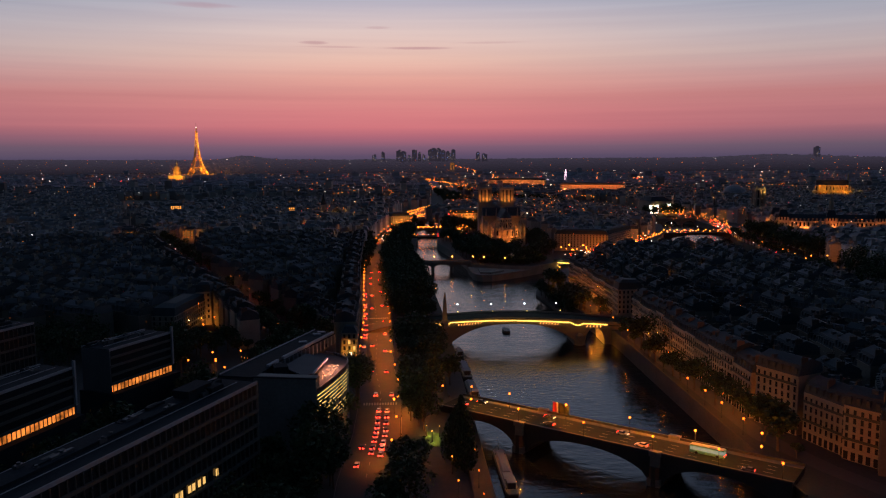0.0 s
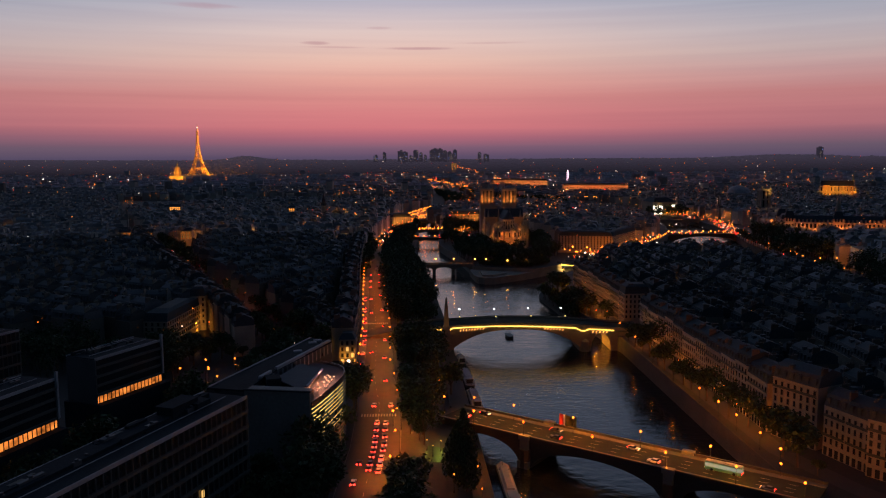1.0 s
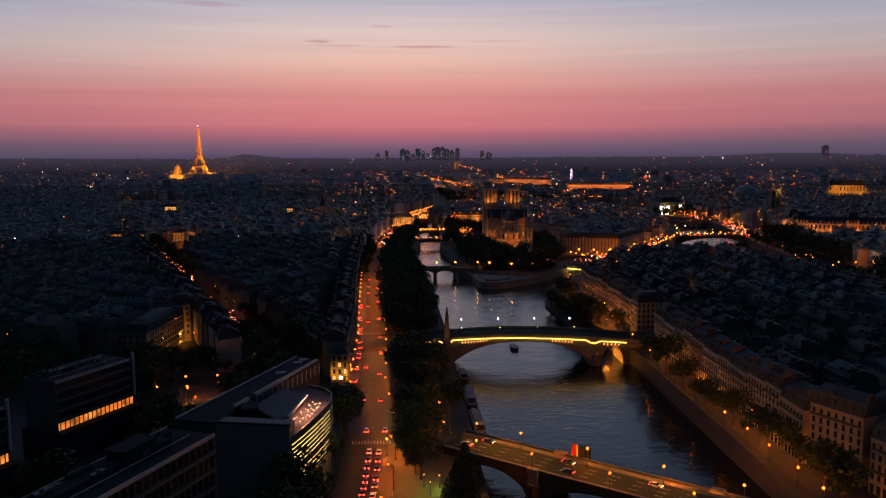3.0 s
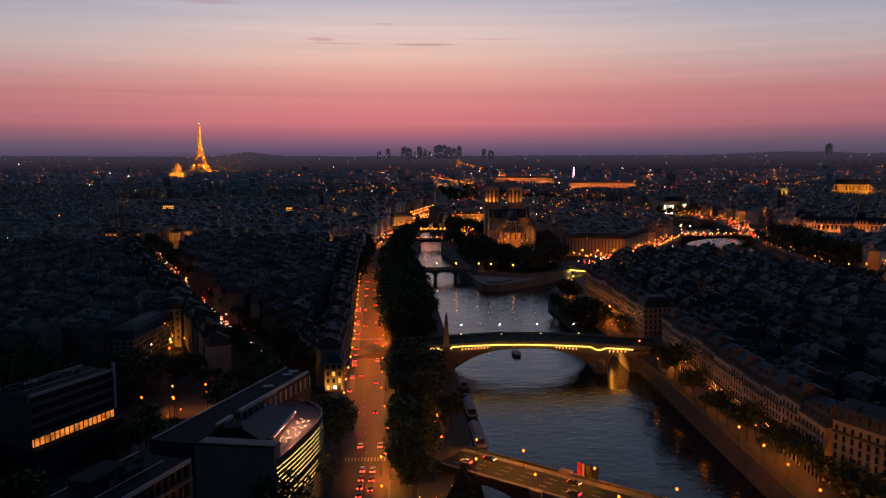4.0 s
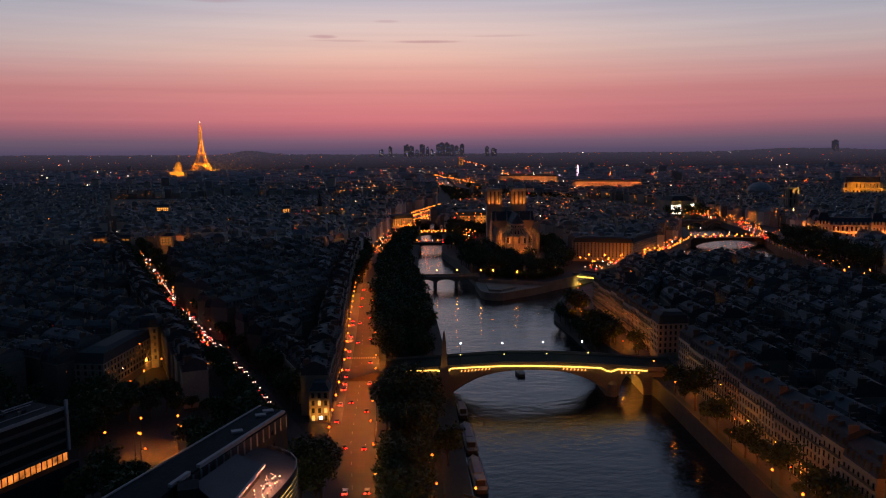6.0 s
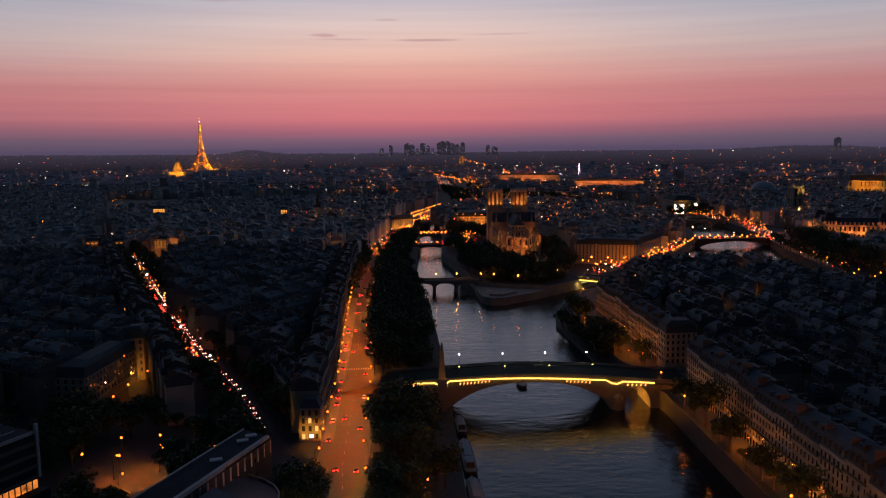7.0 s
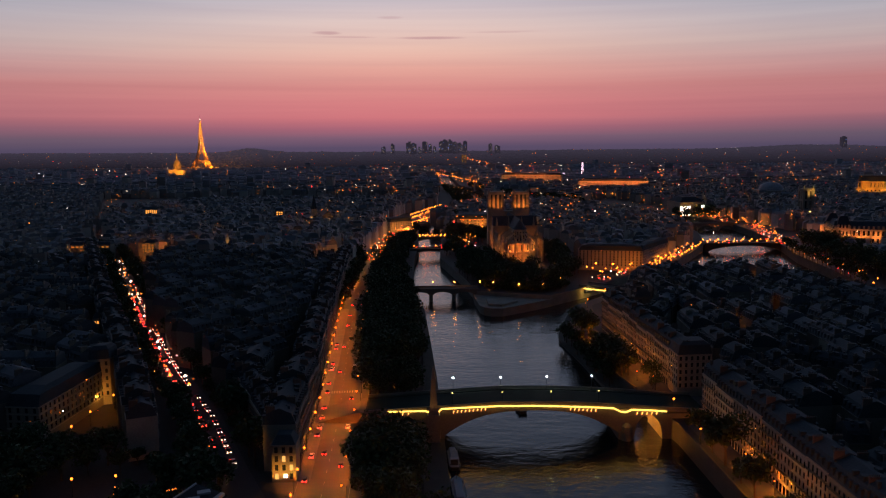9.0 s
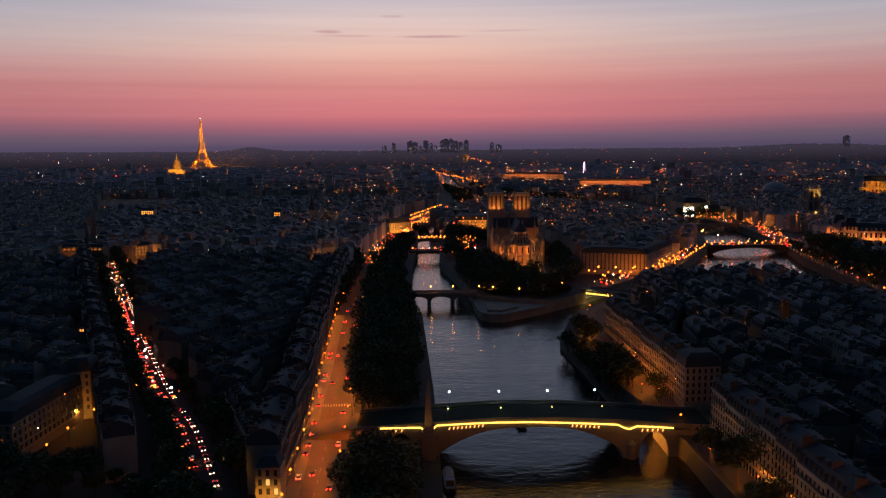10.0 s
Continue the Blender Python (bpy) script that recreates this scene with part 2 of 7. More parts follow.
SODIUM, WARM, WHITE = (1.0, 0.185, 0.011), (1.0, 0.37, 0.035), (1.0, 0.86, 0.70)
G_LAMP = glow("sodium_lamp_glass", (1.0, 0.19, 0.018), 4.5)
G_LAMPFAR = glow("sodium_lamp_glass_far", (1.0, 0.20, 0.02), 6)
G_LAMPTIP = glow("bright_lamp_glass", (1.0, 0.25, 0.03), 26)
G_WHITE = glow("white_lamp_glass", (0.85, 0.9, 1.0), 9)
G_YELLOW = glow("yellow_lamp_glass", (1.0, 0.66, 0.16), 4)
G_TAIL = glow("tail_lamp", (1.0, 0.022, 0.016), 13)
G_HEAD = glow("head_lamp", (1.0, 0.66, 0.44), 7)
G_WIN = glow("lit_window", (1.0, 0.56, 0.16), 1.0)
G_UPLIGHT = glow("bridge_uplight", (1.0, 0.36, 0.08), 3.5)
G_STRIP = glow("bridge_light_strip", (1.0, 0.55, 0.09), 3.2)
G_DOTS = glow("street_lights_far", (1.0, 0.19, 0.02), 9.0, vary=True)
G_STRING = glow("lamp_strings_far", (1.0, 0.21, 0.02), 6.5)
G_DOTW = glow("white_lights_far", (1.0, 0.78, 0.62), 14, vary=True)
G_DOTR = glow("red_lights_far", (1.0, 0.025, 0.02), 16, vary=True)


# ---- small mesh kit ----
class Geo:
    """Vertices and faces of one part."""

    def __init__(self):
        self.v, self.f = [], []

    def frustum(self, low, z0, high, z1, cap=True):
        n, k = len(low), len(self.v)
        self.v += [(x, y, z0) for x, y in low] + [(x, y, z1) for x, y in high]
        self.f += [(k + i, k + (i + 1) % n, k + n + (i + 1) % n, k + n + i) for i in range(n)]
        if cap:
            self.f += [tuple(k + n + i for i in range(n)), tuple(k + i for i in reversed(range(n)))]
        return self

    def prism(self, poly, z0, z1):
        return self.frustum(poly, z0, poly, z1)

    def box(self, cx, cy, z0, z1, sx, sy, turn=0.0):
        c, s = math.cos(turn), math.sin(turn)
        p = [(cx + c * a * sx / 2 - s * b * sy / 2, cy + s * a * sx / 2 + c * b * sy / 2) for a, b in ((-1, -1), (1, -1), (1, 1), (-1, 1))]
        return self.prism(p, z0, z1)

    def cone(self, cx, cy, z0, z1, r0, r1, n=8, turn=0.0):
        a = [turn + 2 * math.pi * i / n for i in range(n)]
        return self.frustum([(cx + r0 * math.cos(t), cy + r0 * math.sin(t)) for t in a], z0,
                            [(cx + r1 * math.cos(t), cy + r1 * math.sin(t)) for t in a], z1)

    def bar(self, p, q, w, n=4, w2=None):
        p, q = Vector(p), Vector(q)
        d = (q - p).normalized()
        side = d.cross(Vector((0, 0, 1)))
        side = side.normalized() if side.length > 1e-4 else Vector((1, 0, 0))
        up = side.cross(d)
        k = len(self.v)
        for c, r in ((p, w), (q, w if w2 is None else w2)):
            for i in range(n):
                a = 2 * math.pi * (i + 0.5) / n
                self.v.append(tuple(c + side * (r * math.cos(a)) + up * (r * math.sin(a))))
        self.f += [(k + i, k + n + i, k + n + (i + 1) % n, k + (i + 1) % n) for i in range(n)]
        self.f += [tuple(k + i for i in range(n)), tuple(k + n + i for i in reversed(range(n)))]
        return self

    def ball(self, x, y, z, r):
        k = len(self.v)
        self.v += [(x + r, y, z), (x - r, y, z), (x, y + r, z), (x, y - r, z), (x, y, z + r), (x, y, z - r)]
        self.f += [(k + a, k + b, k + c) for a, b, c in ((0, 2, 4), (2, 1, 4), (1, 3, 4), (3, 0, 4), (2, 0, 5), (1, 2, 5), (3, 1, 5), (0, 3, 5))]
        return self

    def quad(self, *p):
        k = len(self.v)
        self.v += [tuple(c) for c in p]
        self.f.append(tuple(range(k, k + len(p))))
        return self

    def mesh(self, name, mat):
        me = bpy.data.meshes.new(name)
        me.from_pydata(self.v, [], self.f)
        me.validate()
        me.update()
        if mat:
            me.materials.append(mat)
        return me


def part(name, geo, mat, parent=None, label=""):
    me = geo if isinstance(geo, bpy.types.Mesh) else geo.mesh(name, mat)
    ob = new(name, me)
    ob.parent = parent
    return tagged(ob, label)


def thing(name, label, category, group="", m=None):
    ob = new(name)
    ob.empty_display_size = 0.5
    if m is not None:
        ob.matrix_basis = m
    return tagged(ob, label, category, group)


def structure(name, geo, mat, label, category):
    return tagged(part(name, geo, mat), label, category, kind="structure")


def stuff(name, geo, mat, label, category):
    return tagged(part(name, geo, mat), label, category, kind="stuff")


PROTOS = {}


def put(key, builder, m):
    """The first of a kind is built where it stands, the others are copies of it."""
    if key not in PROTOS:
        PROTOS[key] = builder()
        PROTOS[key].matrix_basis = m
        return PROTOS[key]
    return copy_thing(PROTOS[key], m)


def inside(x, y, poly):
    hit, j = False, len(poly) - 1
    for i, (xi, yi) in enumerate(poly):
        xj, yj = poly[j]
        if (yi > y) != (yj > y) and x < (xj - xi) * (y - yi) / (yj - yi) + xi:
            hit = not hit
        j = i
    return hit


def along(line, s):
    """The point s metres along a line of corners, and its heading."""
    for (x0, y0), (x1, y1) in zip(line, line[1:]):
        d = math.hypot(x1 - x0, y1 - y0)
        if s <= d or (x1, y1) == line[-1]:
            return x0 + (x1 - x0) * s / d, y0 + (y1 - y0) * s / d, math.atan2(y1 - y0, x1 - x0)
        s -= d


def length(line):
    return sum(math.hypot(b[0] - a[0], b[1] - a[1]) for a, b in zip(line, line[1:]))


def ribbon(line, w0, w1, z):
    """A flat strip beside a line of corners, from w0 to w1 metres to its left."""
    g = Geo()
    row = []
    for i, (x, y) in enumerate(line):
        x0, y0 = line[max(i - 1, 0)]
        x1, y1 = line[min(i + 1, len(line) - 1)]
        d = math.hypot(x1 - x0, y1 - y0)
        nx, ny = -(y1 - y0) / d, (x1 - x0) / d
        row.append(((x + nx * w0, y + ny * w0, z), (x + nx * w1, y + ny * w1, z)))
    for a, b in zip(row, row[1:]):
        g.quad(a[0], b[0], b[1], a[1])
    return g


STREET = 9.0
# ---- the land: banks, islands and the far rising ground ----
LEFT_SHORE = [(9, -420), (5, -60), (2, 10), (1.5, 130), (1, 250), (-4, 440), (-9, 535), (-10, 660), (-6, 779), (-8, 900), (-8, 1040), (14, 1147), (38, 1213), (80, 1330),
              (112, 1480), (125, 1765), (60, 2340), (60, 3300)]
RIGHT_SHORE = [(290, -420), (310, 0), (322, 180), (345, 330), (368, 450), (400, 660), (428, 764), (452, 900), (462, 1000), (430, 1250), (290, 1450),
               (185, 1765), (110, 2340), (105, 3300)]
SAINT_LOUIS = [(109, -110), (109, 150), (101, 222), (99, 281), (95, 325), (97, 342), (113, 405), (150, 452), (172, 468), (235, 476), (290, 470), (304, 330), (294, 150), (266, -40), (205, -150), (140, -150)]
CITE = [(45, 470), (72, 458), (102, 447), (139, 484), (180, 530), (250, 610), (338, 768), (375, 900), (384, 1000), (330, 1250), (220, 1440),
        (180, 1440), (120, 1330), (70, 1220), (40, 1145), (30, 1060), (24, 881), (19, 750), (18, 670), (38, 530), (42, 482)]
PROW = [(43.5, 424), (46, 416), (51, 411.5), (60, 411), (88, 433), (103, 447.5), (72, 458.5), (45, 470.5), (42, 482), (41.5, 460)]


def land(name, poly, z, label, stone=None):
    g = Geo()
    n = len(poly)
    g.v = [(x, y, z) for x, y in poly] + [(x, y, -4.0) for x, y in poly]
    g.f = [(i, n + i, n + (i + 1) % n, (i + 1) % n) for i in range(n)]
    ob = structure(name, g, stone or M_QUAY, label, "ground")
    bm = bmesh.new()
    bm.from_mesh(ob.data)
    bm.verts.ensure_lookup_table()
    edges = [bm.edges.get((bm.verts[i], bm.verts[(i + 1) % n])) for i in range(n)]
    made = bmesh.ops.triangle_fill(bm, use_beauty=True, use_dissolve=False, edges=edges)
    ob.data.materials.append(M_GROUND)
    for e in made["geom"]:
        if isinstance(e, bmesh.types.BMFace):
            e.material_index = 1
            if e.normal.z < 0:
                e.normal_flip()
    bm.to_mesh(ob.data)
    bm.free()
    return ob


def ground_z(x, y):
    """The height of the land: flat city, then the heights that close the horizon."""
    if y < 4380:
        return STREET
    f = min(1.0, (y - 4380) / 260)
    crest = 101 + 4 * noise.noise((x * 0.003, 1.3, 0)) + 2.0 * noise.noise((x * 0.02, 7.3, 0))
    crest += 26 * math.exp(-((x + 1040) / 130) ** 2) + 20 * math.exp(-((x - 2350) / 420) ** 2) + 8 * math.exp(-((x + 2300) / 500) ** 2)
    return STREET + crest * f * f * (3 - 2 * f) * 0.5 + crest * f * 0.5


def far_ground():
    """The sheet raised in the distance to stand in for the far land up to the horizon; its haze is emitted."""
    g = Geo()
    n = 210
    xs = [-4200 + 8400 * i / n for i in range(n + 1)]
    ys = [3300, 4380, 4420, 4460, 4500, 4540, 4580, 4610, 4640]
    for y in ys:
        g.v += [(x, y, ground_z(x, y)) for x in xs]
    for j in range(len(ys) - 1):
        g.f += [(j * (n + 1) + i, j * (n + 1) + i + 1, (j + 1) * (n + 1) + i + 1, (j + 1) * (n + 1) + i) for i in range(n)]
    k = len(g.v)
    g.v += [(x, 4720, -4) for x in xs]
    g.f += [((len(ys) - 1) * (n + 1) + i, (len(ys) - 1) * (n + 1) + i + 1, k + i + 1, k + i) for i in range(n)]
    structure("backdrop_hills", g, M_HILL, "raised backdrop heights along the horizon, haze painted as glow", "hills")


left_land = [(-4200, -420)] + LEFT_SHORE + [(60, 3320), (-4200, 3320)]
right_land = [(4200, -420), (4200, 3320), (105, 3320)] + list(reversed(RIGHT_SHORE))
land("ground_left_bank", left_land, STREET, "dark paved city ground behind a stone river wall")
land("ground_right_bank", right_land, STREET, "dark paved city ground behind a stone river wall")
land("ground_island", SAINT_LOUIS, STREET, "river island ringed by dark stone quay walls")
land("ground_cathedral_island", CITE, STREET, "river island with pale stone embankment walls", M_PALEQUAY)
far_ground()
land("quay_prow", PROW, 5.6, "low pale stone platform at the island's point", M_PALEQUAY).data.materials[1] = M_PALEQUAY
for (x0, y0), (x1, y1) in zip(PROW[:6], PROW[1:6]):
    structure("parapet_prow", Geo().bar((x0, y0, 6.0), (x1, y1, 6.0), 0.55), M_PALEQUAY, "low stone parapet round the island's point", "wall")
structure("memorial_slab", Geo().prism([(50, 424), (60, 421), (74, 436), (66, 446), (50, 452)], 5.6, 7.2), M_PALEQUAY, "pale sunken memorial roof on the island's point", "monument")
g = Geo()
g.quad((-4200, -420, -3.9), (4200, -420, -3.9), (4200, 3330, -3.9), (-4200, 3330, -3.9))
structure("riverbed", g, M_GROUND, "muddy bed under the river", "ground")
g = Geo()
g.quad((-120, -420, 0), (480, -420, 0), (480, 3310, 0), (-120, 3310, 0))
structure("water", g, M_WATER, "dark rippled river reflecting the evening sky", "river")
g = Geo()
g.quad((-4200, -2500, 8.9), (4200, -2500, 8.9), (4200, -420, 8.9), (-4200, -420, 8.9))
structure("ground_behind", g, M_GROUND, "dark city ground upstream", "ground")

# lower quay of the left bank
g = Geo()
low = [(9, 18, -420), (5, 13.5, -60), (2, 12.5, 10), (1.5, 10.5, 130), (1, 8, 250), (-4, 1, 440)]
for (a, e, y0), (c, f, y1) in zip(low, low[1:]):
    g.prism([(a - 0.5, y0), (e, y0), (f, y1), (c - 0.5, y1)], -3, 1.8)
structure("quay_lower", g, M_QUAY, "low stone mooring quay at the water's edge", "quay")

# ---- roads ----
QUAI = [(-28, -200), (-30, -64), (-28, -20), (-28.5, 30), (-33, 75), (-36, 165), (-42, 260), (-50, 400), (-53, 605), (-48, 760), (-37, 870), (-24, 945), (-17, 1060), (0, 1180), (30, 1310), (74, 1480)]
BLVD = [(-52, 70), (-72, 115), (-94, 168), (-130, 238), (-177, 339), (-248, 499), (-330, 680), (-430, 900), (-560, 1250), (-760, 1800), (-800, 2400)]
ISLE = [(150, -110), (128, -62), (119, -30), (117.5, 60), (117, 180), (113, 260), (108, 330), (122, 405), (150, 445)]
RIGHTQ = [(330, 180), (352, 330), (376, 452), (408, 660), (440, 790), (466, 930), (474, 1010), (445, 1250), (345, 1465), (262, 1770), (175, 2340), (165, 3200)]
CITEN = [(150, 503), (178, 538), (245, 618), (325, 760)]
SULLY = [(-14, 30), (4, 16), (110, -73), (190, -140)]
structure("road_quay", ribbon(QUAI[:9], 9, -9, STREET + 0.05), M_ASPHALT, "wide asphalt quay road under orange street light", "road")
structure("road_quay_far", ribbon(QUAI[8:], 6, -6, STREET + 0.05), M_ASPHALT, "quay road beside the narrow river arm", "road")
structure("road_boulevard", ribbon(BLVD, 7.5, -6.5, STREET + 0.054), M_ASPHALT, "tree-lined asphalt boulevard with evening traffic", "road")
structure("road_island_quay", ribbon(ISLE, 5, -3.5, STREET + 0.05), M_ASPHALT, "narrow island quay road", "road")
structure("road_right_bank", ribbon(RIGHTQ, 7, -7, STREET + 0.05), M_ASPHALT, "right-bank quay road under orange light", "road")
structure("road_cathedral_quay", ribbon(CITEN, 6, -6, STREET + 0.05), M_ASPHALT, "quay road along the cathedral island", "road")


# ---- bridges ----
def arch_bridge(name, label, p, q, width, deck_z, spans, pier_w, mat, rise=0.75, parapet=1.0, base=-3.0, thick=1.4, spring=1.0):
    """A masonry or iron bridge from p to q: deck, parapets, piers and arch rings between the piers. spans: where the arches begin and end, as metres from p."""
    L = math.hypot(q[0] - p[0], q[1] - p[1])
    root = thing(name, label, "bridge", m=pose(p[0], p[1], 0, 0, 0, math.degrees(math.atan2(q[1] - p[1], q[0] - p[0]))))
    g = Geo().box(L / 2, 0, deck_z - 0.5, deck_z, L, width - 0.8)
    part("deck", g, M_DARKASPHALT if name == "iron_road_bridge" else M_ASPHALT, root)
    for s in (-1, 1):
        part("pavement", Geo().box(L / 2, s * (width / 2 - 0.5 - width * 0.07), deck_z - 0.2, deck_z + 0.16, L, width * 0.14), M_PAVE, root, "raised stone pavement")
    for s in (-1, 1):
        part("parapet", Geo().box(L / 2, s * (width / 2 - 0.2), deck_z - 0.9, deck_z + parapet, L, 0.4).box(L / 2, s * (width / 2 - 0.2), deck_z + parapet, deck_z + parapet + 0.15, L, 0.6), mat, root)
    for a, b in spans:
        g = Geo()
        n = 18
        top = deck_z - 0.95
        prof = []
        for i in range(n + 1):
            u = i / n
            h = spring + (top - thick - spring) * (1 - abs(2 * u - 1) ** 2.1) ** rise
            prof.append((a + (b - a) * u, h))
        for (x0, h0), (x1, h1) in zip(prof, prof[1:]):
            for y in (-width / 2 + 0.3, width / 2 - 0.3):
                g.quad((x0, y, h0), (x1, y, h1), (x1, y, top), (x0, y, top))
            g.quad((x0, -width / 2 + 0.3, h0), (x0, width / 2 - 0.3, h0), (x1, width / 2 - 0.3, h1), (x1, -width / 2 + 0.3, h1))
        part("arch", g, mat, root)
    ends = [0] + [v for s in spans for v in s] + [L]
    for a, b in zip(ends[::2], ends[1::2]):
        if b - a > 0.5:
            g = Geo().box((a + b) / 2, 0, base, deck_z - 0.9, b - a, width - 0.6)
            for s in (-1, 1):
                if a > 0 and b < L:
                    g.cone((a + b) / 2, s * (width / 2 - 0.3), base, deck_z - 4, (b - a) * 0.5, (b - a) * 0.45, 10)
            part("pier", g, mat, root)
    return root


M_BRIDGE = material("bridge_concrete_stone", (0.20, 0.18, 0.145), 0.85, scale=0.8)
M_DARKIRON = material("bridge_cast_iron", (0.06, 0.055, 0.05), 0.6, 0.3)
sully = arch_bridge("iron_road_bridge", "wide iron arch road bridge with stone piers, lamps and traffic", (2, 14.5), (112, -72), 19, 11, [(6, 37.5), (42.5, 92.5), (97.5, 136)], 4, M_DARKIRON, 0.6, 0.9)
dash = Geo().box(0, 0, 0, 0.006, 3.0, 0.18).mesh("lane_dash", M_PAINT)
for i in range(16):
    for lane in (-3.2, 0, 3.2):
        part("lane_dash", dash, None, sully).location = (5 + i * 8.4, lane, 11.008)
for pier_s in (40, 95):
    for side in (-1, 1):
        part("pier_pillar", Geo().box(pier_s, side * 9.6, -2, 10.6, 3.4, 1.6).box(pier_s, side * 9.7, 10.6, 12.4, 4.2, 2.2).box(pier_s, side * 9.7, -2, 2.6, 4.6, 3.4), M_BRIDGE, sully, "pale stone pillar on a bridge pier")


def humped_bridge():
    """The long arch bridge: a deck that rises to the middle of its wide arch, a small arch at each end, and a tube of light along its face."""
    root = thing("concrete_arch_bridge", "pale humped arch bridge with a yellow light strip under its parapet", "bridge")
    near, far = 157.6, 180.4

    def deck(x):
        pts = ((-24, 13.6), (6, 15.3), (35, 16.9), (60, 16.6), (84, 15.2), (104, 13.4), (123, 12.2))
        for (a, za), (b, zb) in zip(pts, pts[1:]):
            if x <= b:
                return za + (zb - za) * (x - a) / (b - a)
        return pts[-1][1]
    xs = [-24 + 147 * i / 49 for i in range(50)]

    def run(name, y0, y1, below, above, mat, label=""):
        g = Geo()
        for x in xs:
            z = deck(x)
            g.v += [(x, y0, z + below), (x, y1, z + below), (x, y1, z + above), (x, y0, z + above)]
        for i in range(len(xs) - 1):
            k = 4 * i
            g.f += [(k, k + 1, k + 5, k + 4), (k + 1, k + 2, k + 6, k + 5), (k + 2, k + 3, k + 7, k + 6), (k + 3, k, k + 4, k + 7)]
        return part(name, g, mat, root, label)
    run("roadway", near + 3, far - 3, -0.5, -0.12, M_DARKASPHALT)
    for y0, y1 in ((near, near + 3), (far - 3, far)):
        run("pavement", y0 + 0.4, y1 - 0.02, -0.5, 0.03, M_DARKPAVE)
    for y in (near, far - 0.4):
        run("parapet", y, y + 0.4, -0.9, 1.0, M_BRIDGE)
    for a, b, foot in ((-12, 0, 2.0), (10, 85, 3.0), (92, 104, 2.0)):
        g = Geo()
        n = 26
        prof = []
        wide = b - a > 40
        for i in range(n + 1):
            u = i / n
            x = a + (b - a) * u
            top = 13.6 if wide else deck((a + b) / 2) - 3.0
            prof.append((x, foot + (top - foot) * ((1 - abs(2 * u - 1) ** 2.7) if wide else (1 - abs(2 * u - 1) ** 2.0) ** 0.6)))
        for (x0, h0), (x1, h1) in zip(prof, prof[1:]):
            t0, t1 = deck(x0) - 0.9, deck(x1) - 0.9
            for y in (near + 0.3, far - 0.3):
                g.quad((x0, y, min(h0, t0)), (x1, y, min(h1, t1)), (x1, y, t1), (x0, y, t0))
            g.quad((x0, near + 0.3, h0), (x0, far - 0.3, h0), (x1, far - 0.3, h1), (x1, near + 0.3, h1))
        part("arch", g, M_BRIDGE, root)
    for a, b in ((-24, -12), (0, 10), (85, 92), (104, 123)):
        g = Geo()
        k = len(g.v)
        g.frustum([(a, near + 0.3), (b, near + 0.3), (b, far - 0.3), (a, far - 0.3)], -3, [(a, near + 0.3), (b, near + 0.3), (b, far - 0.3), (a, far - 0.3)], min(deck(a), deck(b)) - 0.9)
        if a in (85, 0):
            for y in (near, far):
                g.cone((a + b) / 2, y, -3, 6, (b - a) * 0.36, (b - a) * 0.32, 12).cone((a + b) / 2, y, 6, 7.4, (b - a) * 0.32, 0.6, 12)
        part("pier", g, M_BRIDGE, root)
    strip = [(-14.2, 14.1), (2.0, 14.25), (3.6, 13.3), (None, None), (7.3, 13.6), (8.7, 15.0), (20, 15.5), (33, 15.9), (48, 15.8), (62, 15.3), (74, 14.7), (82.6, 14.2), (85.4, 12.7), (87.8, 12.3), (90.6, 13.4), (98, 13.0), (105.5, 12.4)]
    for (x0, z0), (x1, z1) in zip(strip, strip[1:]):
        if x0 is not None and x1 is not None:
            part("light_strip", Geo().bar((x0, near - 0.25, z0), (x1 + 0.1, near - 0.25, z1), 0.36), G_STRIP, root, "glowing yellow light tube")
    for x, z in [(13.8 + 1.7 * i, 13.1 + 0.12 * i) for i in range(9)] + [(64 + 1.8 * i, 13.5 - 0.12 * i) for i in range(7)] + [(92.8 + 2.1 * i, 11.2 - 0.05 * i) for i in range(5)] + [(-8, 12.4), (-5.6, 12.5)]:
        part("uplight", Geo().frustum([(x - 0.1, near - 0.2), (x + 0.1, near - 0.2), (x + 0.1, near + 0.2), (x - 0.1, near + 0.2)], z, [(x + 0.1, near - 0.2), (x + 0.5, near - 0.2), (x + 0.5, near + 0.2), (x + 0.1, near + 0.2)], z + 0.9), G_UPLIGHT, root, "small warm lamp")
    return root


humped_bridge()
for y in (161, 169, 177):
    lt = bpy.data.lights.new("arch_light", "SPOT")
    lt.color, lt.energy, lt.spot_size, lt.spot_blend, lt.shadow_soft_size = (1.0, 0.34, 0.035), 9000, radians(150), 0.4, 0.3
    tagged(new("arch_lamp", lt), "warm lamp under the bridge's small side arch", "lamp").matrix_basis = look((93.2, y, 2.4), (100, y, 10))
structure("bridge_ramp", Geo().frustum([(-46, 159), (-24, 159), (-24, 179), (-46, 179)], 8.9, [(-27, 159), (-24, 159), (-24, 179), (-27, 179)], 13.5), M_ASPHALT, "sloping road from the quay up to the arch bridge", "road")
structure("bridge_ramp_island", Geo().frustum([(123, 159), (140, 159), (140, 179), (123, 179)], 8.9, [(123, 159), (126, 159), (126, 179), (123, 179)], 12.0), M_ASPHALT, "sloping road from the arch bridge onto the island", "road")


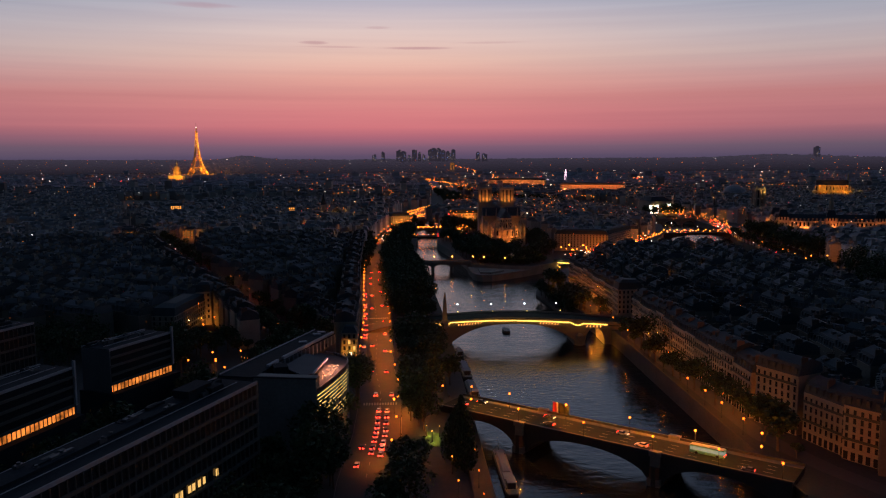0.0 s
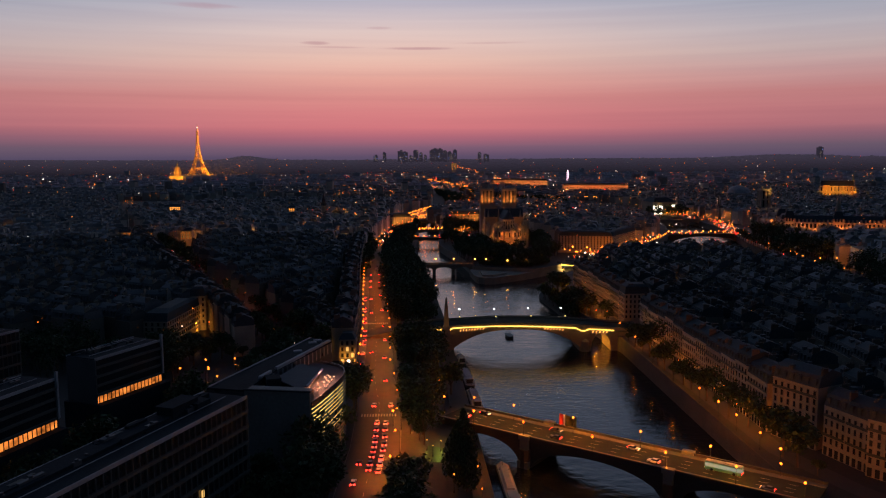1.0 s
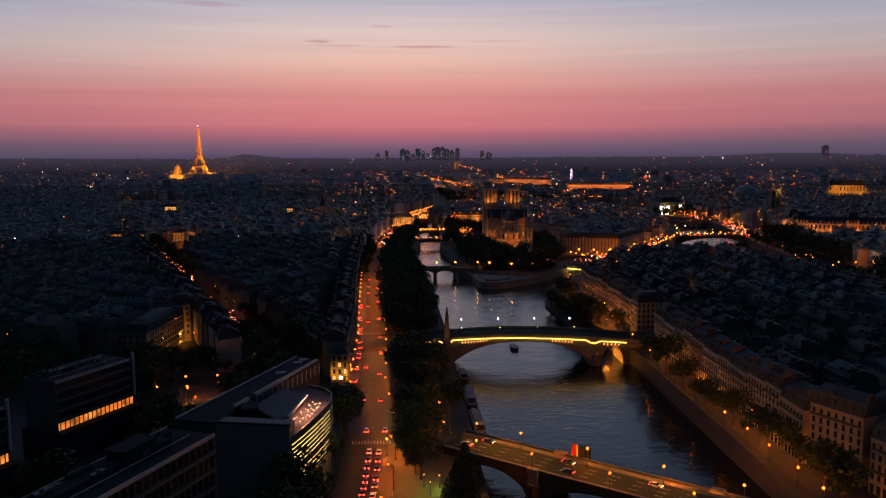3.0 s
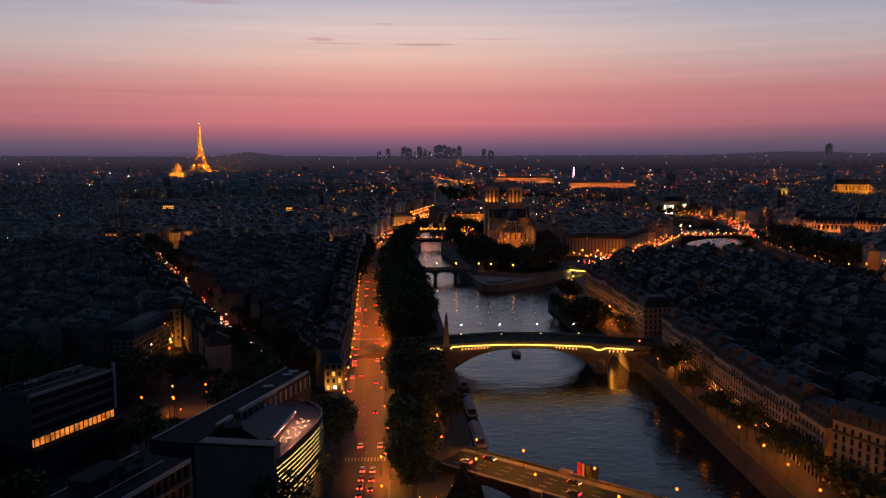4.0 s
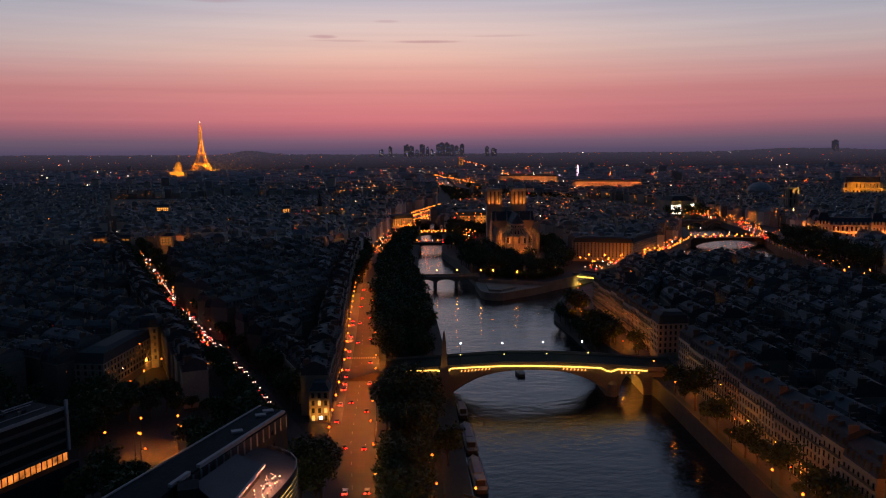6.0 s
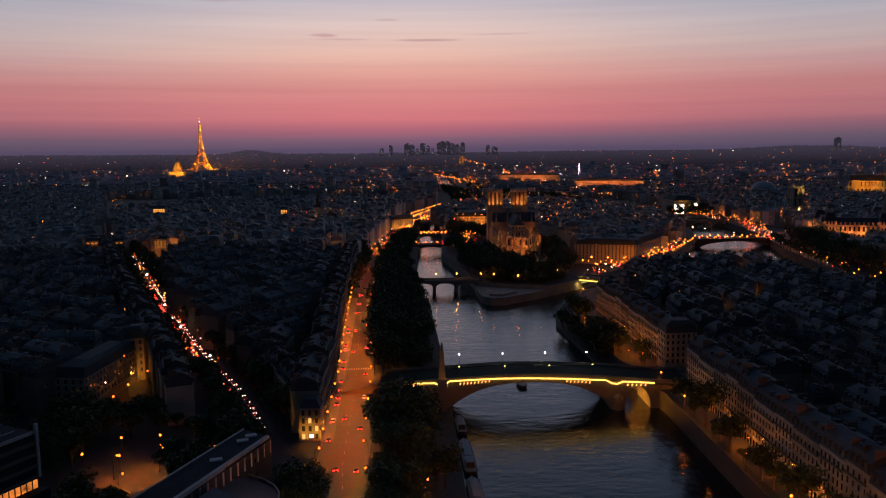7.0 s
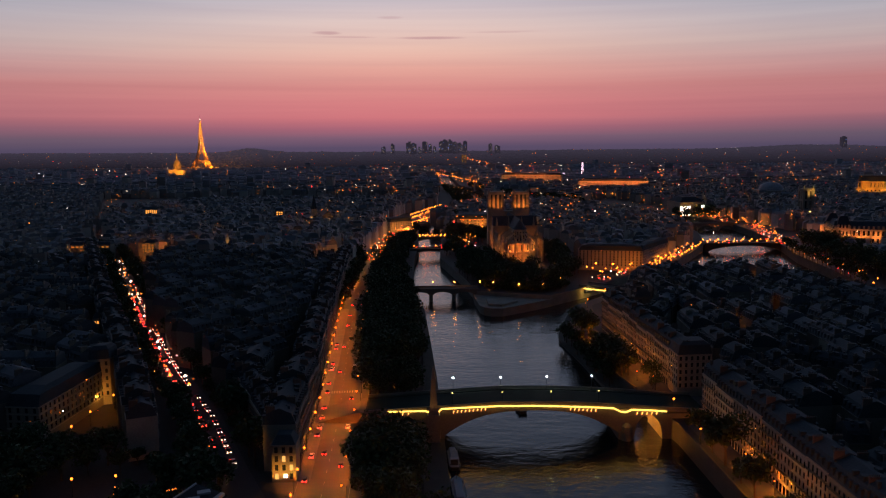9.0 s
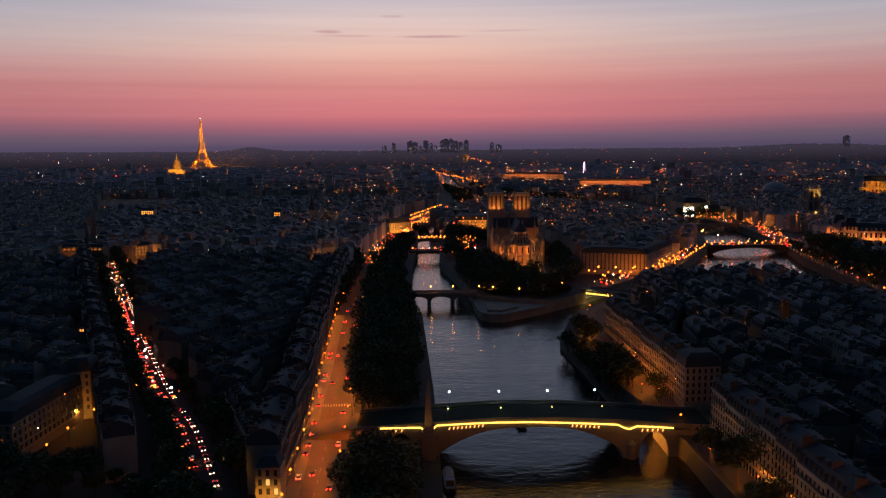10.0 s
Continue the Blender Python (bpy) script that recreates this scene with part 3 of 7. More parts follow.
def pylon():
    root = thing("statue_pylon", "tall pale stone pylon topped by a standing figure", "monument", m=pose(5.4, 155.6, 0))
    part("base", Geo().box(0, 0, -2, 13.5, 5.5, 5).box(0, 0, 13.5, 15.5, 4.4, 4.2), M_BRIDGE, root)
    part("shaft", Geo().frustum([(-1.7, -1.6), (1.7, -1.6), (1.7, 1.6), (-1.7, 1.6)], 15.5, [(-0.9, -0.9), (0.9, -0.9), (0.9, 0.9), (-0.9, 0.9)], 28.5).box(0, 0, 28.5, 29.1, 2.2, 2.2), M_BRIDGE, root)
    part("figure", Geo().cone(0, 0, 29.1, 32.5, 0.9, 0.6, 10).cone(0, 0, 32.5, 33.6, 0.65, 0.3, 10).cone(0, 0, 33.6, 34.4, 0.34, 0.2, 8), M_BRIDGE, root)
    for dx in (-3.2, 3.2):
        lt = bpy.data.lights.new("pylon_light", "SPOT")
        lt.color, lt.energy, lt.spot_size, lt.shadow_soft_size = (1.0, 0.5, 0.1), 900, radians(50), 0.2
        ob = new("pylon_light", lt)
        ob.parent = root
        ob.matrix_basis = look((dx, -3, 13.6), (0, 0, 24))


pylon()
arch_bridge("stone_footbridge", "low three-arch stone bridge to the cathedral island", (-14, 480), (46, 480), 15, 9.6, [(4, 19), (22, 38), (41, 56)], 3, M_BRIDGE, 0.45, thick=0.8, spring=4.5)
arch_bridge("small_iron_bridge", "single-span iron bridge over the narrow river arm", (-16, 742), (28, 744), 18, 9.6, [(4, 40)], 3, M_DARKIRON, 0.6, thick=0.8, spring=4.0)
arch_bridge("stone_street_bridge", "stone bridge with street lamps over the narrow arm", (-14, 862), (30, 866), 16, 9.6, [(4, 40)], 3, M_BRIDGE, 0.6, thick=0.9, spring=3.0)
arch_bridge("stone_boulevard_bridge", "wide stone bridge with evening traffic", (-14, 1050), (38, 1066), 24, 9.8, [(3, 17), (20, 34), (37, 51)], 3, M_BRIDGE, 0.5, spring=3.0)
link = arch_bridge("island_link_bridge", "flat pale steel bridge between the two islands", (136, 489), (170, 458), 16, 10.2, [(2, 42)], 2, M_METALPANEL)
lt = bpy.data.lights.new("abutment_light", "SPOT")
lt.color, lt.energy, lt.spot_size, lt.shadow_soft_size = (1.0, 0.66, 0.22), 9000, radians(110), 0.3
tagged(new("abutment_lamp", lt), "warm white lamp lighting the bridge abutment", "lamp").matrix_basis = look((136, 470, 1.5), (138, 484, 6))
part("light_strip", Geo().bar((2, -8.3, 8.2), (43, -8.3, 8.6), 0.5), G_STRIP, link, "pale light strip under the deck")
arch_bridge("town_hall_bridge", "flat iron arch bridge lit by street lamps", (334, 766), (432, 766), 20, 9.6, [(5, 92)], 4, M_DARKIRON)
arch_bridge("old_stone_bridge", "old stone arch bridge lit orange by street lamps", (291, 438), (372, 436), 20, 10.0, [(6, 22), (27, 54), (59, 75)], 4, M_BRIDGE)
arch_bridge("right_arm_bridge", "stone bridge over the wide river arm", (376, 1010), (470, 1005), 20, 9.8, [(5, 30), (34, 62), (66, 90)], 4, M_BRIDGE)


# ---- houses ----
def wall_geo(w, d, h, g=None, sides=(-1, 1)):
    """Stone walls with cornices and the raised surrounds of shuttered windows."""
    g = g or Geo()
    g.box(0, 0, 0, h, w, d).box(0, 0, h - 0.4, h + 0.05, w + 0.02, d + 0.7).box(0, 0, 3.9, 4.15, w + 0.02, d + 0.35)
    n = max(2, int(w / 2.7))
    for s in sides:
        for f in range(5):
            for i in range(n):
                z = 4.8 + f * 3.05
                if z + 2 < h - 0.5:
                    g.box(-w / 2 + w * (i + 0.5) / n, s * d / 2, z, z + 1.9, 1.0, 0.12)
    return g


def roof_geo(w, d, h, seed):
    mh, inset = 4.2, 1.5
    lo = [(-w / 2, -d / 2), (w / 2, -d / 2), (w / 2, d / 2), (-w / 2, d / 2)]
    mid = [(-w / 2, -d / 2 + inset), (w / 2, -d / 2 + inset), (w / 2, d / 2 - inset), (-w / 2, d / 2 - inset)]
    top = [(-w / 2, -0.3), (w / 2, -0.3), (w / 2, 0.3), (-w / 2, 0.3)]
    roof = Geo().frustum(lo, h + 0.05, mid, h + mh).frustum(mid, h + mh, top, h + mh + 1.9)
    n = max(2, int(w / 3))
    for s in (-1, 1):
        for i in range(n):
            x = -w / 2 + w * (i + 0.5) / n
            roof.box(x, s * (d / 2 - 0.75), h + 0.8, h + 3.0, 1.3, 1.5).box(x, s * (d / 2 - 0.7), h + 3.0, h + 3.2, 1.6, 1.7)
    rng = random.Random(seed)
    for _ in range(4):
        roof.box(rng.uniform(-w / 3, w / 3), rng.uniform(-d / 3, d / 3), h + mh, h + mh + rng.uniform(1.2, 2.4), rng.uniform(0.8, 2.2), rng.uniform(0.8, 2.0))
    return roof


def chimney_geo(w, d, h, s):
    ch = Geo().box(s * (w / 2 - 0.35), -s * d / 4, h, h + 6.8, 0.6, 3.2).box(s * (w / 2 - 0.35), -s * d / 4, h + 6.8, h + 7.0, 0.8, 3.4)
    for i in range(5):
        ch.cone(s * (w / 2 - 0.35), -s * d / 4 - 1.3 + 0.65 * i, h + 7.0, h + 7.6, 0.16, 0.12, 5)
    return ch


def house(kind, front=False):
    """A tall narrow stone town house with a mansard roof, dormers, party-wall chimneys and French windows."""
    w, d, h, slate, cream = HOUSES[kind]
    root = thing("town_house", FRONT_LABEL[kind % 3] if front else HOUSE_LABEL[kind % len(HOUSE_LABEL)], "house", "houses along the quays" if front else "houses of the old city")
    n = max(3, int(w / 2.5))
    floors = int((h - 4.4) / 3.0)
    wall = wall_geo(w, d, h, sides=(1,) if front else (-1, 1))
    for f in range(floors if front else 0):                # raised stone surrounds
        for i in range(n):
            x, y, z = -w / 2 + w * (i + 0.5) / n, -d / 2 - 0.03, 4.7 + f * (h - 5.0) / floors
            wall.box(x - 0.62, y, z - 0.1, z + 2.2, 0.16, 0.22).box(x + 0.62, y, z - 0.1, z + 2.2, 0.16, 0.22).box(x, y, z + 2.1, z + 2.3, 1.5, 0.3).box(x, y, z - 0.2, z, 1.5, 0.4)
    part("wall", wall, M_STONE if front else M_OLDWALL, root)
    part("roof", roof_geo(w, d, h, kind), M_SLATE if slate else M_ZINC, root)
    for s in (-1, 1):
        part("chimney", chimney_geo(w, d, h, s), M_CHIM, root)
    if front:
        pane = Geo().box(0, 0, 0, 2.1, 1.05, 0.06).mesh("window", M_GLASS)
        for f in range(floors):
            z = 4.7 + f * (h - 5.0) / floors
            for i in range(n):
                win = part("window", pane, None, root)
                win.location = (-w / 2 + w * (i + 0.5) / n, -d / 2 - 0.03, z)
        for z in (7.4, h - 3.6):
            part("balcony", Geo().box(0, -d / 2 - 0.4, z, z + 0.15, w - 0.8, 0.8).box(0, -d / 2 - 0.78, z + 0.15, z + 1.0, w - 0.8, 0.05), M_IRON, root, "dark iron balcony")
        for i in range(n):
            part("shop_opening", Geo().box(-w / 2 + w * (i + 0.5) / n, -d / 2 - 0.02, 0.2, 3.2, w / n * 0.6, 0.1), M_GLASS, root)
    return root


FRONT_LABEL = ["cream stone quay house with tall shuttered windows and zinc mansard", "pale limestone quay house with iron balconies", "old stone river-front house with a slate mansard roof"]
HOUSE_LABEL = ["cream stone town house with a grey zinc mansard roof", "narrow stone town house with dormers and tall chimneys",
               "old limestone house with a dark slate mansard roof", "plain stone apartment house with a zinc roof at dusk"]
HOUSES = [(10, 12, 18, 0, 1), (13, 12, 19.5, 0, 1), (9, 11, 16.5, 1, 0), (15, 13, 20, 0, 1), (11, 12, 17.5, 1, 1), (18, 13, 19, 0, 0), (8, 11, 15, 1, 0), (12, 13, 21, 0, 1), (19.5, 14, 23, 0, 1)]
NEAR_HOUSES = []
FAR = dict(wall=Geo(), roof=Geo(), old_wall=Geo(), old_roof=Geo(), hill=Geo(), haze_wall=Geo(), haze_roof=Geo())


def far_house(x, y, w, d, h, a, z=STREET):
    """A house of the joined distant city."""
    c, s = math.cos(a), math.sin(a)
    occupy(x, y, w, d, a)

    def at(u, v):
        return (x + c * u - s * v, y + s * u + c * v)
    lo = [at(-w / 2, -d / 2), at(w / 2, -d / 2), at(w / 2, d / 2), at(-w / 2, d / 2)]
    if y > 4380:
        FAR["hill"].prism(lo, z, z + h)
        return
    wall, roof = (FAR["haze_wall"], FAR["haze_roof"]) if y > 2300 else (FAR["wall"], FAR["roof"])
    wall.frustum(lo, z, lo, z + h, cap=False)
    kind = random.random()
    if kind < 0.55:           # mansard with a nearly flat top
        f = random.uniform(0.62, 0.8)
        e = 1.0 if random.random() < 0.6 else 0.86
        mid = [at(sx * w / 2 * e, sy * d / 2 * f) for sx, sy in ((-1, -1), (1, -1), (1, 1), (-1, 1))]
        top = [at(sx * w / 2 * e * 0.98, sy * d * 0.06) for sx, sy in ((-1, -1), (1, -1), (1, 1), (-1, 1))]
        m = random.uniform(2.6, 4.2)
        roof.frustum(lo, z + h, mid, z + h + m, cap=False).frustum(mid, z + h + m, top, z + h + m + random.uniform(0.4, 1.3))
    elif kind < 0.85:         # pitched, ridge along or across
        if random.random() < 0.6:
            top = [at(-w / 2, -0.2), at(w / 2, -0.2), at(w / 2, 0.2), at(-w / 2, 0.2)]
        else:
            top = [at(-0.2, -d / 2), at(0.2, -d / 2), at(0.2, d / 2), at(-0.2, d / 2)]
        roof.frustum(lo, z + h, top, z + h + random.uniform(2, 4.5))
    else:                     # flat, with a stair house
        roof.prism(lo, z + h, z + h + 0.5)
        u, v = random.uniform(-w / 4, w / 4), random.uniform(-d / 5, d / 5)
        roof.prism([at(u - 1.8, v - 1.5), at(u + 1.8, v - 1.5), at(u + 1.8, v + 1.5), at(u - 1.8, v + 1.5)], z + h, z + h + random.uniform(1.5, 3.2))
    for _ in range(2 if y < 1600 else 1):
        if random.random() < 0.7:
            u, v = random.choice((-1, 1)) * (w / 2 - 0.5), random.uniform(-d / 4, d / 4)
            p = [at(u - 0.35, v - 1.7), at(u + 0.35, v - 1.7), at(u + 0.35, v + 1.7), at(u - 0.35, v + 1.7)]
            wall.prism(p, z + h, z + h + random.uniform(4, 7))


STANDING = {}


def occupy(x, y, w, d, a):
    """Notes the ground that a house takes."""
    STANDING.setdefault((int(x // 30), int(y // 30)), []).append((x, y, w, d, a))


def free(x, y, gap=1.3):
    """Whether the ground at a place is open."""
    for i in (-1, 0, 1):
        for j in (-1, 0, 1):
            for hx, hy, w, d, a in STANDING.get((int(x // 30) + i, int(y // 30) + j), ()):
                c, s = math.cos(a), math.sin(a)
                u, v = (x - hx) * c + (y - hy) * s, -(x - hx) * s + (y - hy) * c
                if abs(u) < w / 2 + gap and abs(v) < d / 2 + gap:
                    return False
    return True


def row(line, near, back=0.0, front=True, start=0.0, kinds=range(8), exact=None):
    """Houses side by side along a line, to its left, fronts to its right."""
    s, total = start, length(line)
    while s < total - 4:
        k = exact.pop(0) if exact else random.choice(kinds)
        w, d, h = HOUSES[k][:3]
        x, y, a = along(line, s + w / 2)
        x, y = x - math.sin(a) * (d / 2 + back), y + math.cos(a) * (d / 2 + back)
        if near:
            NEAR_HOUSES.append((k, x, y, a, front))
        else:
            far_house(x, y, w, d, h, a)
        s += w + 0.05


def fill(poly, angle, near=False, street=9.0, court=6.0, keep=0.94):
    """Rows of houses back to back in a quarter, with lanes between the rows, side streets across and wings in the courts."""
    c, s = math.cos(angle), math.sin(angle)
    uv = [(x * c + y * s, -x * s + y * c) for x, y in poly]
    u0, u1 = min(p[0] for p in uv), max(p[0] for p in uv)
    v, v1, i = min(p[1] for p in uv) + 7, max(p[1] for p in uv), 0

    def stand(uc, vc, a, k):
        x, y = uc * c - vc * s, uc * s + vc * c
        if inside(x, y, poly) and not any(inside(x, y, q) for q in OPEN):
            if near:
                NEAR_HOUSES.append((k, x, y, angle + a, False))
            else:
                w, d, h = HOUSES[k][:3]
                far_house(x, y, w, d, h + random.uniform(-4, 2), angle + a)
    while v < v1:
        u = u0 + random.uniform(-30, 10)
        while u < u1:
            block = u + random.uniform(28, 70)
            dv, da = random.uniform(-3, 3), radians(random.uniform(-5, 5))
            if random.random() < 0.2:
                da += radians(random.choice((-24, 24, 38)))
            mid = (u + block) / 2
            while u < block:
                k = random.randrange(8)
                w = HOUSES[k][0]
                if random.random() < keep:
                    stand(u + w / 2, v + dv + (u + w / 2 - mid) * math.tan(da), da + (0 if i % 2 else math.pi), k)
                if random.random() < 0.22 and i % 2 == 0:
                    stand(u + w / 2, v + dv + 11, math.pi / 2 + da, random.choice((2, 6)))
                u += w * math.cos(da) + 0.05
            u += random.uniform(5, 11)
        v += 12.5 + (court if i % 2 == 0 else street)
        i += 1


# a lane end and a small court that stay open among the roofs
OPEN = [[(900, 1440), (1040, 1400), (1080, 1600), (950, 1620)], [(474, 640), (650, 600), (668, 715), (520, 830), (474, 770)], [(-168, 134), (-144, 134), (-142, 196), (-166, 198)], [(-147, 128), (-132, 128), (-128, 192), (-147, 190)], [(-480, 330), (-400, 330), (-400, 345), (-480, 345)]]
random.seed(5)
# fronts along the quays and the boulevard
row([(-45, 109), (-46.5, 171), (-50, 225), (-55.5, 306), (-61, 400), (-68, 590)], True)
row([(116, 330), (120, 225), (120.6, 203)], True, exact=[3, 5, 1, 7, 3, 5, 1, 5])
row([(121, 158), (122, 60), (122.5, -9.4)], True, exact=[3, 5, 1, 7, 3, 5, 1, 5, 3, 7, 5])
row([(123.2, -12.5), (131.6, -30.2)], True, kinds=(8,))
row([(132.5, -33), (140, -58), (156, -82), (188, -114)], True, kinds=(0, 1, 5))
row([(-233, 500), (-157, 338), (-109, 230), (-81, 174), (-59, 121)], True, kinds=(2, 6))
row([(-100, 124), (-116, 162), (-147, 232), (-198, 340), (-270, 500), (-350, 680)], True)
fill([(-74, 160), (-84, 585), (-250, 585), (-240, 520), (-170, 345), (-118, 235)], radians(63), True, street=7.5)
fill([(-130, 130), (-165, 225), (-290, 505), (-300, 560), (-460, 560), (-420, 130)], radians(146), True, street=7.5)
fill([(141, -60), (141, 150), (135, 330), (160, 435), (235, 464), (282, 460), (296, 330), (286, 150), (258, -40), (205, -130), (150, -110)], radians(88), True)
# farther quarters
row([(-70, 600), (-64, 760), (-54, 860), (-50, 905)], False)
fill([(-92, 600), (-86, 740), (-74, 860), (-64, 985), (-44, 1080), (-36, 1200), (-6, 1330), (30, 1500), (-430, 1500), (-560, 1240), (-420, 870), (-340, 690)], radians(84), keep=0.9)
fill([(-350, 590), (-440, 880), (-580, 1230), (-800, 1800), (-1700, 1800), (-1500, 900), (-480, 130)], radians(138), keep=0.9)
fill([(480, 560), (700, 560), (1300, 1100), (1500, 1800), (400, 1800), (480, 1270), (505, 900)], radians(70), keep=0.9)
fill([(345, 80), (345, 180), (372, 330), (395, 450), (430, 640), (700, 560), (700, 80)], radians(80), keep=0.9)
OPEN += [[(140, 540), (212, 548), (262, 632), (246, 650), (198, 580), (150, 600)], [(38, 880), (100, 880), (100, 950), (38, 950)]]
fill([(160, 545), (240, 628), (315, 760), (350, 900), (360, 1000), (310, 1230), (190, 1420), (70, 1280), (10, 1060), (40, 900), (150, 900), (165, 700)], radians(55), keep=0.92)


def distant_city():
    """The joined city out to the horizon: coarser blocks with distance, small ones on the far heights."""
    y = 1500.0
    while y < 4630:
        size = 15 + (min(y, 3600) - 1500) / 120 if y < 4380 else 17
        x = -y * 0.66 - 160
        while x < y * 0.68 + 160:
            river = 30 < x < 300 if y < 1800 else (40 < x < 150 if y < 3300 else False)
            done = (y < 1800 and (-1700 < x < -40 or 400 < x < 1500)) or (y < 1560 and -60 < x < 400)
            gap = math.sin(x * 0.011 + y * 0.004) > 0.965
            if not river and not done and not gap and random.random() < 0.86:
                h = random.uniform(12, 22)
                if random.random() < 0.012:
                    h += random.uniform(8, 25)
                if y > 4380:
                    h *= 0.35
                far_house(x + random.uniform(-4, 4), y + random.uniform(-5, 5), size * random.uniform(0.8, 1.2), size * random.uniform(0.5, 0.8), h, random.uniform(-0.5, 0.5), ground_z(x, y) - 2)
            x += size * 1.25
        y += size * (0.95 if y < 4380 else 0.7)


distant_city()


def join_house(k, x, y, a):
    """A town house beyond the nearest few hundred, with the same roof, dormers and chimneys, in the joined old city."""
    w, d, h = HOUSES[k][:3]
    c, s = math.cos(a), math.sin(a)
    for g, dest in ((Geo().box(0, 0, 0, h, w, d).box(0, 0, h - 0.4, h + 0.05, w, d + 0.6), "old_wall"), (roof_geo(w, d, h, k), "old_roof"), (chimney_geo(w, d, h, 1), "old_wall"), (chimney_geo(w, d, h, -1), "old_wall")):
        n = len(FAR[dest].v)
        FAR[dest].v += [(x + c * p - s * q, y + s * p + c * q, STREET + r) for p, q, r in g.v]
        FAR[dest].f += [tuple(n + i for i in f) for f in g.f]


NEAR_HOUSES.sort(key=lambda o: (not o[4]) * 300 + math.hypot(o[1] - 20, (o[2] - 80) * 0.8))
for n, (k, x, y, a, front) in enumerate(NEAR_HOUSES):
    occupy(x, y, HOUSES[k][0], HOUSES[k][1], a)
    if n < 250:
        front = front and x > 100 or front and n < 38
        put(("house", k, front), lambda: house(k, front), pose(x, y, STREET, 0, 0, math.degrees(a)))
    else:
        join_house(k, x, y, a)
stuff("suburb_blocks", FAR["hill"], M_HILLTOWN, "suburb blocks on the far heights, haze painted as glow", "suburb")
stuff("hazy_city_walls_joined", FAR["haze_wall"], M_FARWALL, "far city blocks, evening haze painted as paler colour", "city")
stuff("hazy_city_roofs_joined", FAR["haze_roof"], M_FARROOF, "far city roofs, evening haze painted as paler colour", "roofs")
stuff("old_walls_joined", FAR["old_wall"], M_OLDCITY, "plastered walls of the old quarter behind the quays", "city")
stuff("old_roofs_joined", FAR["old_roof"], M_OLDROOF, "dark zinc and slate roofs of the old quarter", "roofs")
stuff("city_walls_joined", FAR["wall"], M_CITY, "dense low city blocks fading into the dusk", "city")
stuff("city_roofs_joined", FAR["roof"], M_CITYROOF, "sea of dark grey city roofs at dusk", "roofs")


# ---- trees ----
def tree(kind):
    """A plane tree: tapered trunk, forking limbs and a crown of many leaf clumps with gaps."""
    height, radius, seed = TREES[kind]
    rng = random.Random(seed)
    root = thing("plane_tree", "large dark plane tree in full summer leaf", "tree", "trees along the quays")
    t = Geo().bar((0, 0, -0.3), (0.2, 0.1, height * 0.34), 0.42, 7, 0.28)
    centres = []
    for i in range(9):
        a, r = i * 2.4 + rng.random(), radius * rng.uniform(0.3, 0.72)
        p = (math.cos(a) * r, math.sin(a) * r, height * rng.uniform(0.48, 0.86))
        t.bar((0.2, 0.1, height * rng.uniform(0.26, 0.34)), p, 0.2, 5, 0.05)
        centres.append((p, radius * rng.uniform(0.38, 0.6)))
    part("trunk", t, M_BARK, root)
    crown = Geo()
    for p, r in centres + [((0, 0, height * 0.74), radius * 0.62)]:
        for _ in range(85):
            d = Vector((rng.gauss(0, 1), rng.gauss(0, 1), rng.gauss(0, 0.8))).normalized() * (r * rng.uniform(0.55, 1.06))
            c = Vector(p) + d
            u = Vector((rng.gauss(0, 1), rng.gauss(0, 1), rng.gauss(0, 0.6))).normalized() * rng.uniform(0.45, 0.95)
            w = u.cross(Vector((rng.gauss(0, 1), rng.gauss(0, 1), rng.gauss(0, 1))).normalized())
            crown.quad(c - u, c - w * 0.7, c + u, c + w * 0.7)
    part("crown", crown, M_LEAF, root)
    return root


TREES = [(17, 6.5, 1), (14, 5.2, 2), (20, 7.5, 3), (11, 4.4, 4), (16, 5.6, 5)]


PLANTED = []


def plant(x, y, z=STREET, kinds=(0, 1, 2, 4)):
    PLANTED.append((random.choice(kinds), x, y, z, random.uniform(0, 360), random.uniform(0.6, 1.3)))


def grow_all():
    """The nearest trees are things of their own, those past them one joined wood of the same shapes."""
    PLANTED.sort(key=lambda o: math.hypot(o[1] - 10, o[2] - 60))
    crowns, trunks = Geo(), Geo()
    for n, (k, x, y, z, turn, size) in enumerate(PLANTED):
        m = pose(x, y, z, 0, 0, turn) @ Matrix.Scale(size, 4)
        if n < 215:
            put(("tree", k), lambda: tree(k), m)
            continue
        for ob, g, step in zip(sorted(PROTOS[("tree", k)].children, key=lambda o: o.name), (crowns, trunks), (2, 1)):
            v0, mesh = len(g.v), ob.data
            g.v += [tuple(m @ v.co) for v in mesh.vertices]
            g.f += [tuple(v0 + i for i in p.vertices) for p in list(mesh.polygons)[::step]]
    stuff("tree_crowns_joined", crowns, M_LEAF, "dark leafy tree crowns along avenues and gardens", "trees")
    stuff("tree_trunks_joined", trunks, M_BARK, "trunks of the avenue trees", "trees")


random.seed(9)


def grove(poly, step, kinds, z=STREET, jitter=2.0, avoid=()):
    """Trees filling a stretch of ground at a rough spacing."""
    y = min(p[1] for p in poly)
    odd = 0
    while y < max(p[1] for p in poly):
        x = min(p[0] for p in poly) + (step / 2 if odd else 0)
        while x < max(p[0] for p in poly):
            px, py = x + random.uniform(-jitter, jitter), y + random.uniform(-jitter, jitter)
            if random.random() < 0.96 and inside(px, py, poly) and not any(inside(px, py, q) for q in avoid):
                plant(px, py, z, kinds)
            x += step
        y += step * 0.87
        odd = not odd


